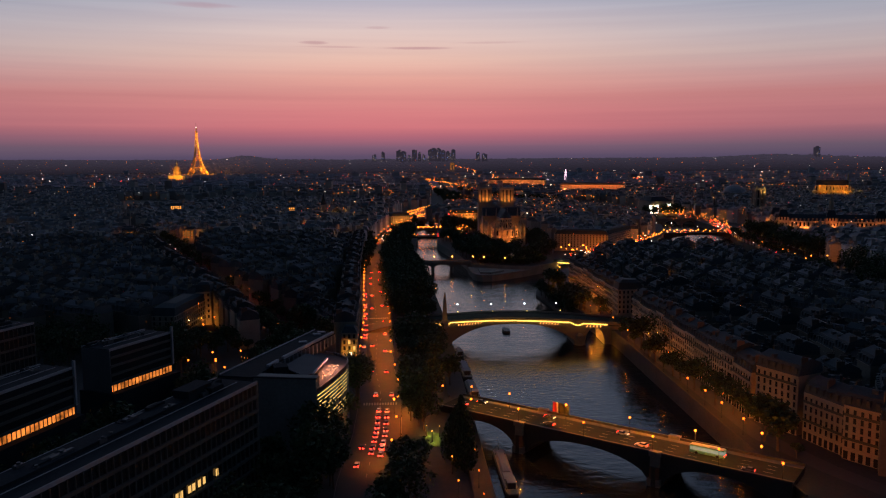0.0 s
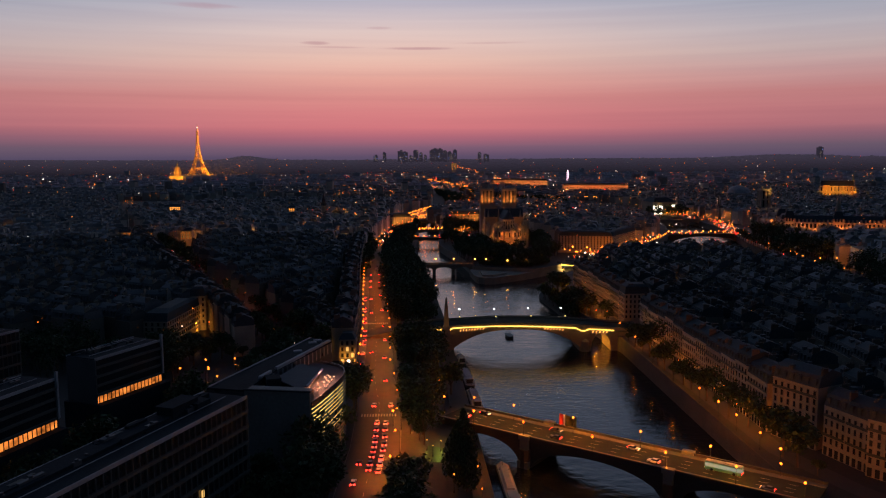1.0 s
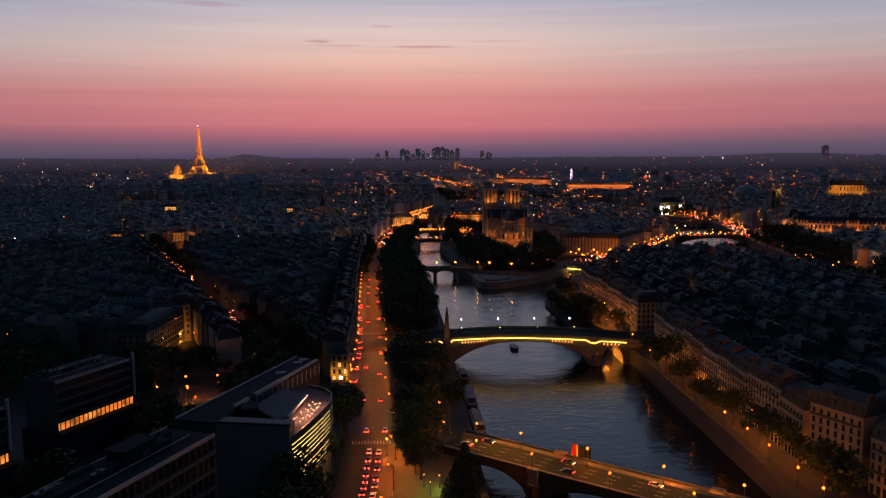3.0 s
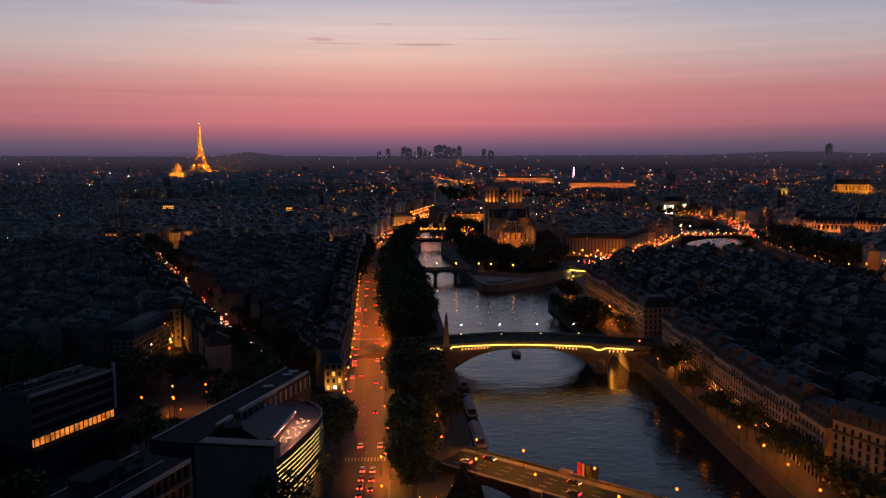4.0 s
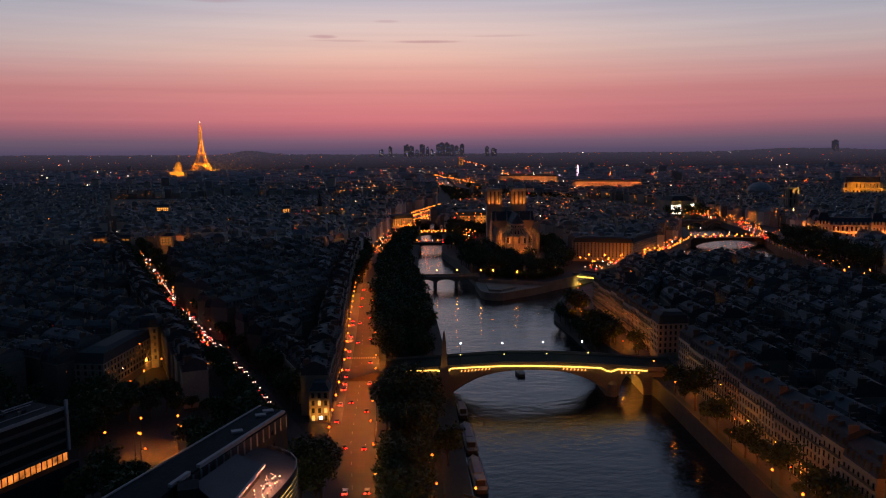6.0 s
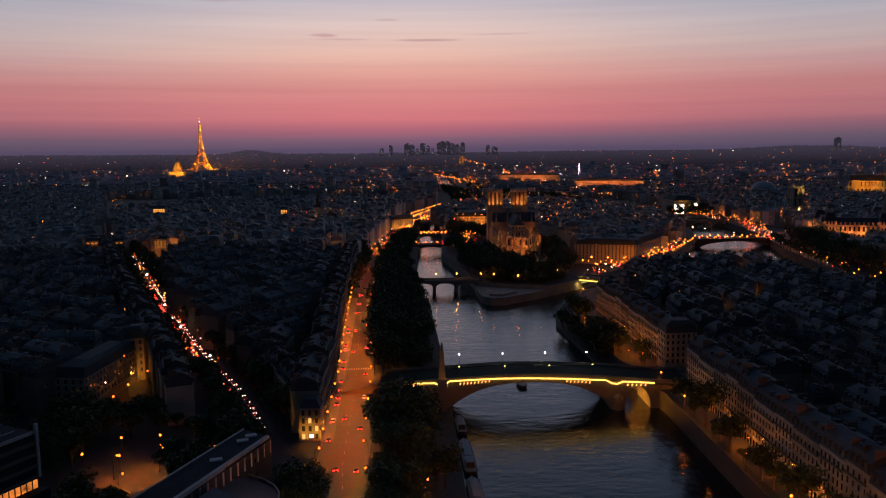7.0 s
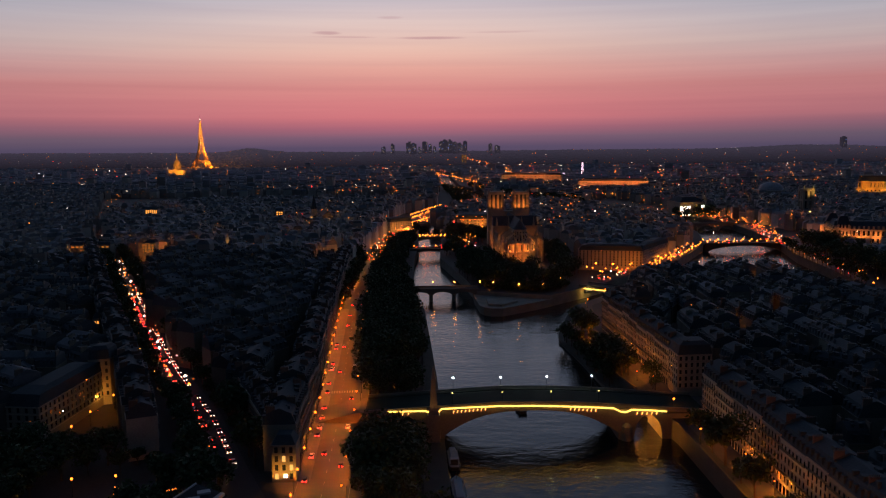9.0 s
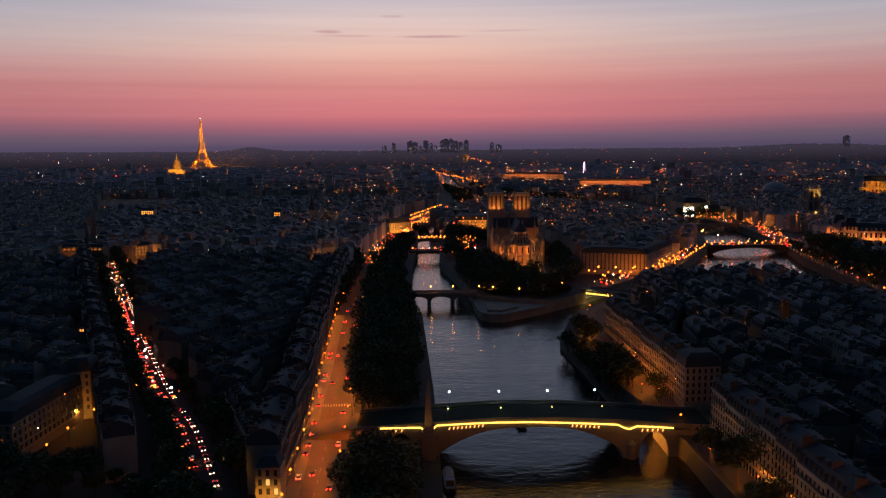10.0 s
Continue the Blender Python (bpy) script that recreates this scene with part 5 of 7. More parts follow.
    for x, y, z, r in ((167, 889, 12, 1.6), (158, 899, 12, 1.0), (84, 915, 13, 1.0), (72, 905, 13, 0.9), (30, 748, 13, 0.9), (400, 1043, 14, 1.2), (392, 1060, 15, 1.4), (173, 548, 12, 0.8), (180, 545, 11, 0.9), (186, 546, 11, 0.7)):
        dots["white"].ball(x, y, z, r)
    # the long lit avenue to the arch, the far river bridges, and the lamps round the cathedral's square
    for p, q, n, z, r in (((376, 5245), (317, 2749), 46, 36, 1.5), ((33, 3033), (149, 2102), 34, 30, 1.3)):
        for i in range(n):
            u = i / (n - 1)
            dots["string"].ball(p[0] + (q[0] - p[0]) * u + rng.uniform(-6, 6), p[1] + (q[1] - p[1]) * u + rng.uniform(-20, 20), z + rng.uniform(-2, 2), r * rng.uniform(0.7, 1.3))
    for _ in range(150):
        x, y = rng.uniform(34, 330), rng.uniform(800, 1450)
        if x < 34 + (y - 800) * 0.05:
            continue
        dots[rng.choices(("warm", "white", "red"), (0.78, 0.12, 0.10))[0]].ball(x, y, STREET + rng.uniform(21, 27), rng.uniform(0.4, 0.85))
    for _ in range(60):
        x, y = rng.uniform(32, 62), rng.uniform(700, 890)
        dots[rng.choices(("string", "white", "red"), (0.7, 0.12, 0.18))[0]].ball(x, y, STREET + rng.uniform(3, 14), rng.uniform(0.4, 0.8))
    for _ in range(260):
        x, y = rng.uniform(-0.6, 0.62), rng.uniform(1500, 3900)
        dots[rng.choices(("warm", "white", "red"), (0.76, 0.14, 0.10))[0]].ball(x * y, y, ground_z(x * y, y) + rng.uniform(22, 28), (0.4 + y * 0.0003) * rng.uniform(0.6, 1.2))
    stuff("street_lights_far", dots["warm"], G_DOTS, "scattered orange lights of the distant city", "lights")
    stuff("lamp_strings_far", dots["string"], G_STRING, "strings of orange lamps on far quays and bridges, glow balls on the palace front", "lights")
    stuff("white_lights_far", dots["white"], G_DOTW, "scattered cool white lights of the distant city", "lights")
    stuff("red_lights_far", dots["red"], G_DOTR, "scattered red lights of the distant city", "lights")


city_lights()


# ---- landmarks ----
MID = Vector((-7, -235, 118))


def nearer(x, y, k):
    """A place k of the way out from the middle of the flight, for what stands beyond the drawn distance, with the ground height that keeps it level."""
    return MID.x + (x - MID.x) * k, MID.y + (y - MID.y) * k, MID.z + (STREET - MID.z) * k


M_GOLDIRON = material("golden_brown_iron", (0.42, 0.27, 0.10), 0.6, 0.0, vary=0.2, bump=0)


def bulb(x, y, z, power, col=WARM, radius=1.5, parent=None, cone=0):
    """A lamp of a monument's own lighting."""
    lt = bpy.data.lights.new("floodlight", "POINT")
    lt.color, lt.energy, lt.shadow_soft_size = col, power, radius
    ob = new("floodlight", lt)
    ob.location = (x, y, z)
    ob.parent = parent
    return ob


def iron_tower():
    k = 0.95
    x, y, z = nearer(-1314, 4546, k)
    root = thing("lattice_tower", "tall tapering iron lattice tower glowing golden with its own lights", "tower", m=pose(x, y, z, 0, 0, 30) @ Matrix.Scale(k, 4))

    def half(h):
        return 62 * math.exp(-h / 78) + 2.6 if h < 276 else 3.0
    legs = [0, 20, 40, 57, 80, 98, 115, 140, 170, 200, 235, 276]
    for sx in (-1, 1):
        for sy in (-1, 1):
            g = Geo()
            for a, b in zip(legs, legs[1:]):
                wa, wb = max(2.0, 15 * math.exp(-a / 80)), max(2.0, 15 * math.exp(-b / 80))
                for dx in (0, 1):
                    for dy in (0, 1):
                        g.bar((sx * (half(a) - dx * wa), sy * (half(a) - dy * wa), a), (sx * (half(b) - dx * wb), sy * (half(b) - dy * wb), b), 1.1)
                for i in range(3):
                    h0, h1 = a + (b - a) * i / 3, a + (b - a) * (i + 1) / 3
                    w0, w1 = max(2.0, 15 * math.exp(-h0 / 80)), max(2.0, 15 * math.exp(-h1 / 80))
                    g.bar((sx * half(h0), sy * half(h0), h0), (sx * (half(h1) - w1), sy * half(h1), h1), 0.8)
                    g.bar((sx * (half(h0) - w0), sy * half(h0), h0), (sx * half(h1), sy * half(h1), h1), 0.8)
                    g.bar((sx * half(h0), sy * (half(h0) - w0), h0), (sx * half(h1), sy * half(h1), h1), 0.8)
                    g.bar((sx * half(h0), sy * half(h0), h0), (sx * half(h1), sy * (half(h1) - w1), h1), 0.8)
            part("leg", g, M_GOLDIRON, root)
    for a, b in zip(legs[5:], legs[6:]):
        g = Geo()
        for s in (-1, 1):
            for i in range(2):
                h0, h1 = a + (b - a) * i / 2, a + (b - a) * (i + 1) / 2
                g.bar((-half(h0), s * half(h0), h0), (half(h1), s * half(h1), h1), 0.8).bar((half(h0), s * half(h0), h0), (-half(h1), s * half(h1), h1), 0.8)
                g.bar((s * half(h0), -half(h0), h0), (s * half(h1), half(h1), h1), 0.8).bar((s * half(h0), half(h0), h0), (s * half(h1), -half(h1), h1), 0.8)
        part("bracing", g, M_GOLDIRON, root)
    for h, t in ((57, 5), (115, 4), (276, 5)):
        w = half(h - 1) * 2 + 4
        part("platform", Geo().box(0, 0, h - t, h + 1, w, w), M_GOLDIRON, root)
    for s in (0, 1, 2, 3):
        g = Geo()
        c, n = (math.cos(s * math.pi / 2), math.sin(s * math.pi / 2))
        for i in range(12):
            u0, u1 = math.pi * i / 12, math.pi * (i + 1) / 12
            p, q = (37 * math.cos(u0), 38 * math.sin(u0) + 10), (37 * math.cos(u1), 38 * math.sin(u1) + 10)
            r = 46
            g.bar((c * p[0] - n * r, n * p[0] + c * r, p[1]), (c * q[0] - n * r, n * q[0] + c * r, q[1]), 1.2)
        part("arch", g, M_GOLDIRON, root)
    part("beacon_lamp", Geo().ball(0, 0, 297, 5), glow("beacon_light", (1.0, 0.85, 0.8), 1.6), root, "white beacon lamp")
    part("beacon", Geo().cone(0, 0, 281, 292, 5, 3, 8).cone(0, 0, 292, 318, 1.4, 0.5, 6), M_GOLDIRON, root, "beacon cabin and aerial mast")
    for sx in (-1, 1):
        for sy in (-1, 1):
            for h, p in ((8, 110000), (45, 130000)):
                bulb(sx * (half(h) - 10), sy * (half(h) - 10), h, p, WARM, 3, root)
    for dx, dy, h, p in ((0, -70, 40, 220000), (0, -40, 100, 190000), (0, -30, 150, 160000), (0, -26, 200, 140000), (0, -24, 250, 120000), (0, -18, 286, 50000)):
        bulb(dx + dy * 0.5 * -1, dy, h, p, WARM, 3, root)


iron_tower()
M_GILT = material("gilded_pale_stone", (0.42, 0.33, 0.18), 0.7, vary=0.3)


def floodlight(x, y, z, tx, ty, tz, power, col=WARM, size=70):
    lt = bpy.data.lights.new("floodlight", "SPOT")
    lt.color, lt.energy, lt.spot_size, lt.spot_blend, lt.shadow_soft_size = col, power, radians(size), 0.6, 0.6
    ob = new("floodlight", lt)
    ob.matrix_basis = look((x, y, z), (tx, ty, tz))
    return tagged(ob, "warm floodlight aimed at a monument", "floodlight")


def domed_church():
    x, y = -1052, 3230
    root = thing("domed_church", "gilded domed church floodlit in gold", "church", m=pose(x, y, STREET))
    part("nave", Geo().box(0, 0, 0, 32, 58, 50).box(0, 0, 32, 34, 62, 54), M_GILT, root)
    drum = Geo().cone(0, 0, 32, 54, 14, 13.5, 16).cone(0, 0, 54, 55.5, 16, 16, 16)
    for i in range(16):
        a = 2 * math.pi * i / 16
        drum.cone(15.2 * math.cos(a), 15.2 * math.sin(a), 34, 54, 0.9, 0.8, 6)
    part("drum", drum, M_GILT, root)
    g = Geo()
    for i in range(6):
        a, b = i * math.pi / 13, (i + 1) * math.pi / 13
        g.cone(0, 0, 55 + 24 * math.sin(a), 55 + 24 * math.sin(b), 14 * math.cos(a), 14 * math.cos(b), 16)
    part("dome", g, M_GILT, root)
    part("lantern", Geo().cone(0, 0, 78, 88, 3, 2.5, 8).cone(0, 0, 88, 105, 2.4, 0.3, 8), M_GILT, root)
    floodlight(x - 40, y - 80, 40, x, y, 50, 380000, WARM, 80)
    floodlight(x + 50, y - 70, 40, x, y, 60, 380000, WARM, 80)


domed_church()
EYE_MID, YAW_MID, PITCH_MID = Vector((-7.88, -244.2, 117.06)), radians(-1.73), radians(-6.87)


def sight(u, v, y):
    """The place at depth y on the line of sight (u right, v up, as tangents) from the middle of the flight: for the backdrop on the horizon."""
    d = Euler((math.pi / 2 + PITCH_MID, 0, YAW_MID)).to_matrix() @ Vector((u, v, -1))
    return EYE_MID + d * ((y - EYE_MID.y) / d.y)


def skyline(px, py, y=4600):
    return sight((px - 784) / 1397, (441 - py) / 1397, y)


G_TW = glow("office_light", (1.0, 0.78, 0.6), 0.5)
G_TB = glow("blue_sign_light", (0.2, 0.35, 1.0), 1.2)


def skyscraper(px, w, top, seed):
    p, q = skyline(px, top), skyline(px, 281)
    h, w, d = p.z - q.z, w * 3.45, 40
    root = thing("office_tower", "distant high-rise office tower with a few lit windows", "tower", "towers on the horizon", pose(p.x, 4600, q.z))
    rng = random.Random(seed)
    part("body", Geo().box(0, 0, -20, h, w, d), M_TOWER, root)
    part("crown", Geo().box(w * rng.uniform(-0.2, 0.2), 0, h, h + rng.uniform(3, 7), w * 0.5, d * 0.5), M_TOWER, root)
    for colour, n in ((G_TW, 6), (G_TB, 2)):
        for _ in range(n):
            s, z, x = rng.uniform(1.2, 3.4), rng.uniform(h * 0.2, h - 4), rng.uniform(-w / 2 + 3, w / 2 - 3)
            part("window", Geo().box(x, -d / 2 - 0.3, z, z + rng.uniform(1.5, 3.5), s, 0.4), colour, root, "lit office windows")


# the business district on the horizon, and single towers either side
for n, (px, w, top) in enumerate(((672, 7, 268), (688, 6, 263), (716, 9, 260), (725, 9, 262), (744, 9, 259), (753, 6, 264), (772, 7, 259), (779, 8, 256), (788, 8, 257), (796, 7, 260), (804, 7, 262), (814, 7, 259), (720, 7, 268), (735, 6, 269), (761, 5, 268), (784, 5, 259), (809, 5, 266), (858, 6, 264), (870, 9, 267), (1470, 7, 257))):
    skyscraper(px, w, top, n)


def avenue_arch():
    p = skyline(812, 293, 4380)
    root = thing("triumphal_arch", "floodlit stone triumphal arch at the head of an avenue", "arch", m=pose(p.x, p.y, p.z - 4))
    top = skyline(812, 282, 4380).z - p.z + 4
    part("base", Geo().box(0, 0, STREET - p.z - 2, 0, 34, 22), M_HILL, root)
    for s in (-1, 1):
        part("pier", Geo().box(s * 9, 0, 0, top * 0.72, 9, 14), M_GILT, root)
    part("attic", Geo().box(0, 0, top * 0.66, top, 28, 15), M_GILT, root)
    floodlight(p.x, p.y - 50, p.z + 6, p.x, p.y, p.z + 12, 50000, WARM, 80)
    g = Geo()
    rng = random.Random(8)
    for i in range(46):
        u = i / 45
        a = skyline(814 + 62 * u + rng.uniform(-1.5, 1.5), 287 + 15 * u + rng.uniform(-1.2, 1.2), 4400 - 30 * u)
        g.ball(a.x, a.y, a.z, rng.uniform(1.2, 2.2))
    stuff("avenue_lights", g, G_DOTS, "string of golden lamps along a long avenue", "lights")


avenue_arch()


def big_wheel():
    root = thing("ferris_wheel", "white and pink lit ferris wheel seen almost edge on", "ferris wheel", m=pose(590, 2787, STREET, 0, 0, 74))
    rim, n = Geo(), 36
    for i in range(n):
        a, b = 2 * math.pi * i / n, 2 * math.pi * (i + 1) / n
        rim.bar((27 * math.cos(a), 0, 31 + 27 * math.sin(a)), (27 * math.cos(b), 0, 31 + 27 * math.sin(b)), 1.5)
    part("rim", rim, glow("wheel_tubes", (1.0, 0.62, 0.80), 2.6), root, "glowing pale pink rim")
    for i in range(12):
        a = 2 * math.pi * i / 12
        part("spoke", Geo().bar((0, 0, 31), (27 * math.cos(a), 0, 31 + 27 * math.sin(a)), 0.25), M_METALPANEL, root)
        part("cabin", Geo().box(28.5 * math.cos(a), 0, 29 + 28.5 * math.sin(a), 31.4 + 28.5 * math.sin(a), 2, 2), M_METALPANEL, root)
    for s in (-1, 1):
        part("support", Geo().bar((s * 14, 3, 0), (0, 1, 31), 0.8).bar((s * 14, -3, 0), (0, -1, 31), 0.8), M_METALPANEL, root)
    booth = thing("fairground_stall", "bright white fairground attraction under the wheel", "fairground", m=pose(520, 2790, STREET))
    part("canopy", Geo().cone(0, 0, 4, 22, 10, 3, 10), glow("stall_light", (0.9, 0.7, 1.0), 1.2), booth)
    part("mast", Geo().cone(0, 0, 0, 40, 0.9, 0.4, 6), M_METALPANEL, booth)


big_wheel()


def gothic_tower():
    root = thing("gothic_bell_tower", "tall isolated gothic bell tower, dimly floodlit", "tower", m=pose(574, 1005, STREET))
    part("base", Geo().box(0, 0, 0, 20, 17, 17), M_STONE, root)
    for dx, dy in ((-7, -7), (0, -7), (7, -7), (-7, 7), (0, 7), (7, 7), (-7, 0), (7, 0)):
        part("pier", Geo().box(dx, dy, 20, 50, 3, 3), M_STONE, root)
    part("string_course", Geo().box(0, 0, 34, 36, 16, 16), M_STONE, root)
    part("parapet", Geo().box(0, 0, 49, 52, 17, 17), M_STONE, root)
    part("core", Geo().box(0, 0, 20, 49, 9, 9), M_SLATE, root)
    for dx in (-7, 7):
        for dy in (-7, 7):
            part("pinnacle", Geo().cone(dx, dy, 52, 58, 1.6, 0.2, 6), M_STONE, root)
    floodlight(560, 955, 25, 572, 1000, 45, 260000, (1.0, 0.55, 0.12), 60)


gothic_tower()


def domed_hall():
    """A round exchange hall with a glazed dome among the roofs."""
    root = thing("domed_hall", "round stone hall under a pale glazed dome", "hall", m=pose(716, 1450, STREET))
    part("ring", Geo().cone(0, 0, 0, 24, 33, 33, 28).cone(0, 0, 24, 25.5, 34, 34, 28), M_CITY, root)
    g = Geo()
    for i in range(7):
        a, b = i * math.pi / 15, (i + 1) * math.pi / 15
        g.cone(0, 0, 25.5 + 17 * math.sin(a), 25.5 + 17 * math.sin(b), 25 * math.cos(a), 25 * math.cos(b), 28)
    part("dome", g, M_PALE, root, "pale ribbed dome")
    part("lantern", Geo().cone(0, 0, 42, 45, 4, 3.4, 12), M_PALE, root)


def long_church():
    x, y = 1000, 1560
    root = thing("long_church", "long buttressed church brightly floodlit in gold", "church", m=pose(x, y, STREET, 0, 0, -24))
    part("nave", Geo().box(0, 0, 0, 36, 70, 26), M_GILT, root)
    part("aisle", Geo().box(0, -4, 0, 22, 84, 40), M_GILT, root)
    part("transept", Geo().box(-24, 0, 0, 37, 14, 44), M_GILT, root)
    r = Geo()
    r.v = [(-35, -13, 36), (35, -13, 36), (35, 13, 36), (-35, 13, 36), (-35, 0, 48), (35, 0, 48)]
    r.f = [(0, 1, 5, 4), (2, 3, 4, 5), (0, 4, 3), (1, 2, 5)]
    part("roof", r, M_SLATE, root)
    for i in range(11):
        part("buttress", Geo().box(-38 + i * 7.6, -25, 0, 30, 1.8, 5).cone(-38 + i * 7.6, -26, 30, 36, 1.4, 0.2, 4), M_GILT, root)
    part("lantern", Geo().cone(34, 0, 48, 66, 2.5, 0.4, 8), M_GILT, root)
    for i in range(10):
        part("window", Geo().box(-34.2 + i * 7.6, -24.1, 5, 18, 3.6, 0.4), M_GLASS, root)
        part("window", Geo().box(-34.2 + i * 7.2, -13.1, 24, 33, 3.2, 0.4), M_GLASS, root)
    for dx in (-40, 0, 36):
        floodlight(x + dx - 22, y - 75, 14, x + dx, y - 10, 24, 260000, (1.0, 0.34, 0.03), 70)


long_church()
domed_hall()


def town_hall():
    """The palace on the right bank: ranges round a court, corner pavilions with steep roofs, lit arcades."""
    root = thing("town_hall", "ornate stone town hall with steep pavilion roofs, floodlit in orange", "town hall")
    corner, west, east = (485, 752), (503, 806), (640, 692)
    for p, q, z1, name in ((corner, east, 27, "front_range"), (west, corner, 27, "west_range")):
        L = math.hypot(q[0] - p[0], q[1] - p[1])
        ux, uy = (q[0] - p[0]) / L, (q[1] - p[1]) / L
        nx, ny = uy, -ux
        turn = math.degrees(math.atan2(uy, ux))

        def at(s, out):
            return (p[0] + ux * s + nx * out, p[1] + uy * s + ny * out)
        part(name, Geo().prism([at(0, 0), at(L, 0), at(L, -17), at(0, -17)], STREET, z1), M_STONE, root)
        part("roof", Geo().frustum([at(0, 0.6), at(L, 0.6), at(L, -17), at(0, -17)], z1, [at(2, -6), at(L - 2, -6), at(L - 2, -11), at(2, -11)], z1 + 9), M_SLATE, root)
        for z in (STREET + 8.5, z1 - 0.6):
            part("cornice", Geo().prism([at(-0.5, 0.9), at(L + 0.5, 0.9), at(L + 0.5, 0), at(-0.5, 0)], z, z + 0.7), M_STONE, root)
        n = int(L / 5)
        for i in range(n):
            s = (i + 0.5) * L / n
            for z in (STREET + 1.5, STREET + 10.6):
                part("window", Geo().box(0, 0, 0, 5.6, 2.3, 0.3).mesh("window", M_GLASS), None, root).matrix_basis = pose(*at(s, 0.1), z, 0, 0, turn)
            part("pilaster", Geo().prism([at(s + 1.9, 0.7), at(s + 3.1, 0.7), at(s + 3.1, -0.1), at(s + 1.9, -0.1)], STREET, z1 - 0.6), M_STONE, root)
            part("dormer", Geo().prism([at(s - 1, 0.2), at(s + 1, 0.2), at(s + 1, -3), at(s - 1, -3)], z1, z1 + 3.6), M_STONE, root)
            bulb(*at(s, 3.0), STREET + 9.6, 1500, (1.0, 0.27, 0.06), 0.4)
        for k in range(3 if L > 100 else 1):
            s = (0.03 + 0.36 * k) * L + 6
            tower = part("pavilion", Geo().prism([at(s - 7, 1.4), at(s + 7, 1.4), at(s + 7, -14), at(s - 7, -14)], STREET, z1 + 5), M_STONE, root)
            part("pavilion_roof", Geo().frustum([at(s - 7, 1.4), at(s + 7, 1.4), at(s + 7, -14), at(s - 7, -14)], z1 + 5, [at(s - 4, -2.6), at(s + 4, -2.6), at(s + 4, -10), at(s - 4, -10)], z1 + 15), M_SLATE, tower)
            for e in (-4, 4):
                part("turret", Geo().cone(*at(s + e, -6), z1 + 15, z1 + 19, 0.7, 0.1, 6), M_STONE, tower)
            for z in (STREET + 2, STREET + 11, STREET + 19):
                for e in (-3.6, 0, 3.6):
                    part("window", Geo().box(0, 0, 0, 4.2, 1.7, 0.3).mesh("window", M_GLASS), None, tower).matrix_basis = pose(*at(s + e, 1.45), z, 0, 0, turn)
            bulb(*at(s, 5.0), STREET + 10, 2600, (1.0, 0.27, 0.06), 0.4)
    part("belfry", Geo().cone(560, 745, 30, 52, 4, 3, 8).cone(560, 745, 52, 62, 3.4, 0.3, 8), M_STONE, root)


town_hall()


def theatre():
    root = thing("theatre", "square theatre with a brilliantly lit white front", "theatre", m=pose(446, 1150, STREET, 0, 0, 8))
    part("body", Geo().box(0, 12, 0, 24, 44, 50), M_STONE, root)
    part("roof", Geo().frustum([(-22, -13), (22, -13), (22, 37), (-22, 37)], 24, [(-12, 0), (12, 0), (12, 25), (-12, 25)], 32), M_SLATE, root)
    part("screen", Geo().box(-13, -13.5, 2, 17, 17, 0.6), glow("lit_poster", (1.0, 0.95, 0.8), 4), root, "brilliant white lit hoarding")
    part("screen", Geo().box(17, -13.5, 14, 19, 9, 0.6), glow("lit_sign", (0.9, 1.0, 0.9), 3), root, "white lit sign")
    bulb(452, 1116, 18, 30000, WARM, 1)


theatre()


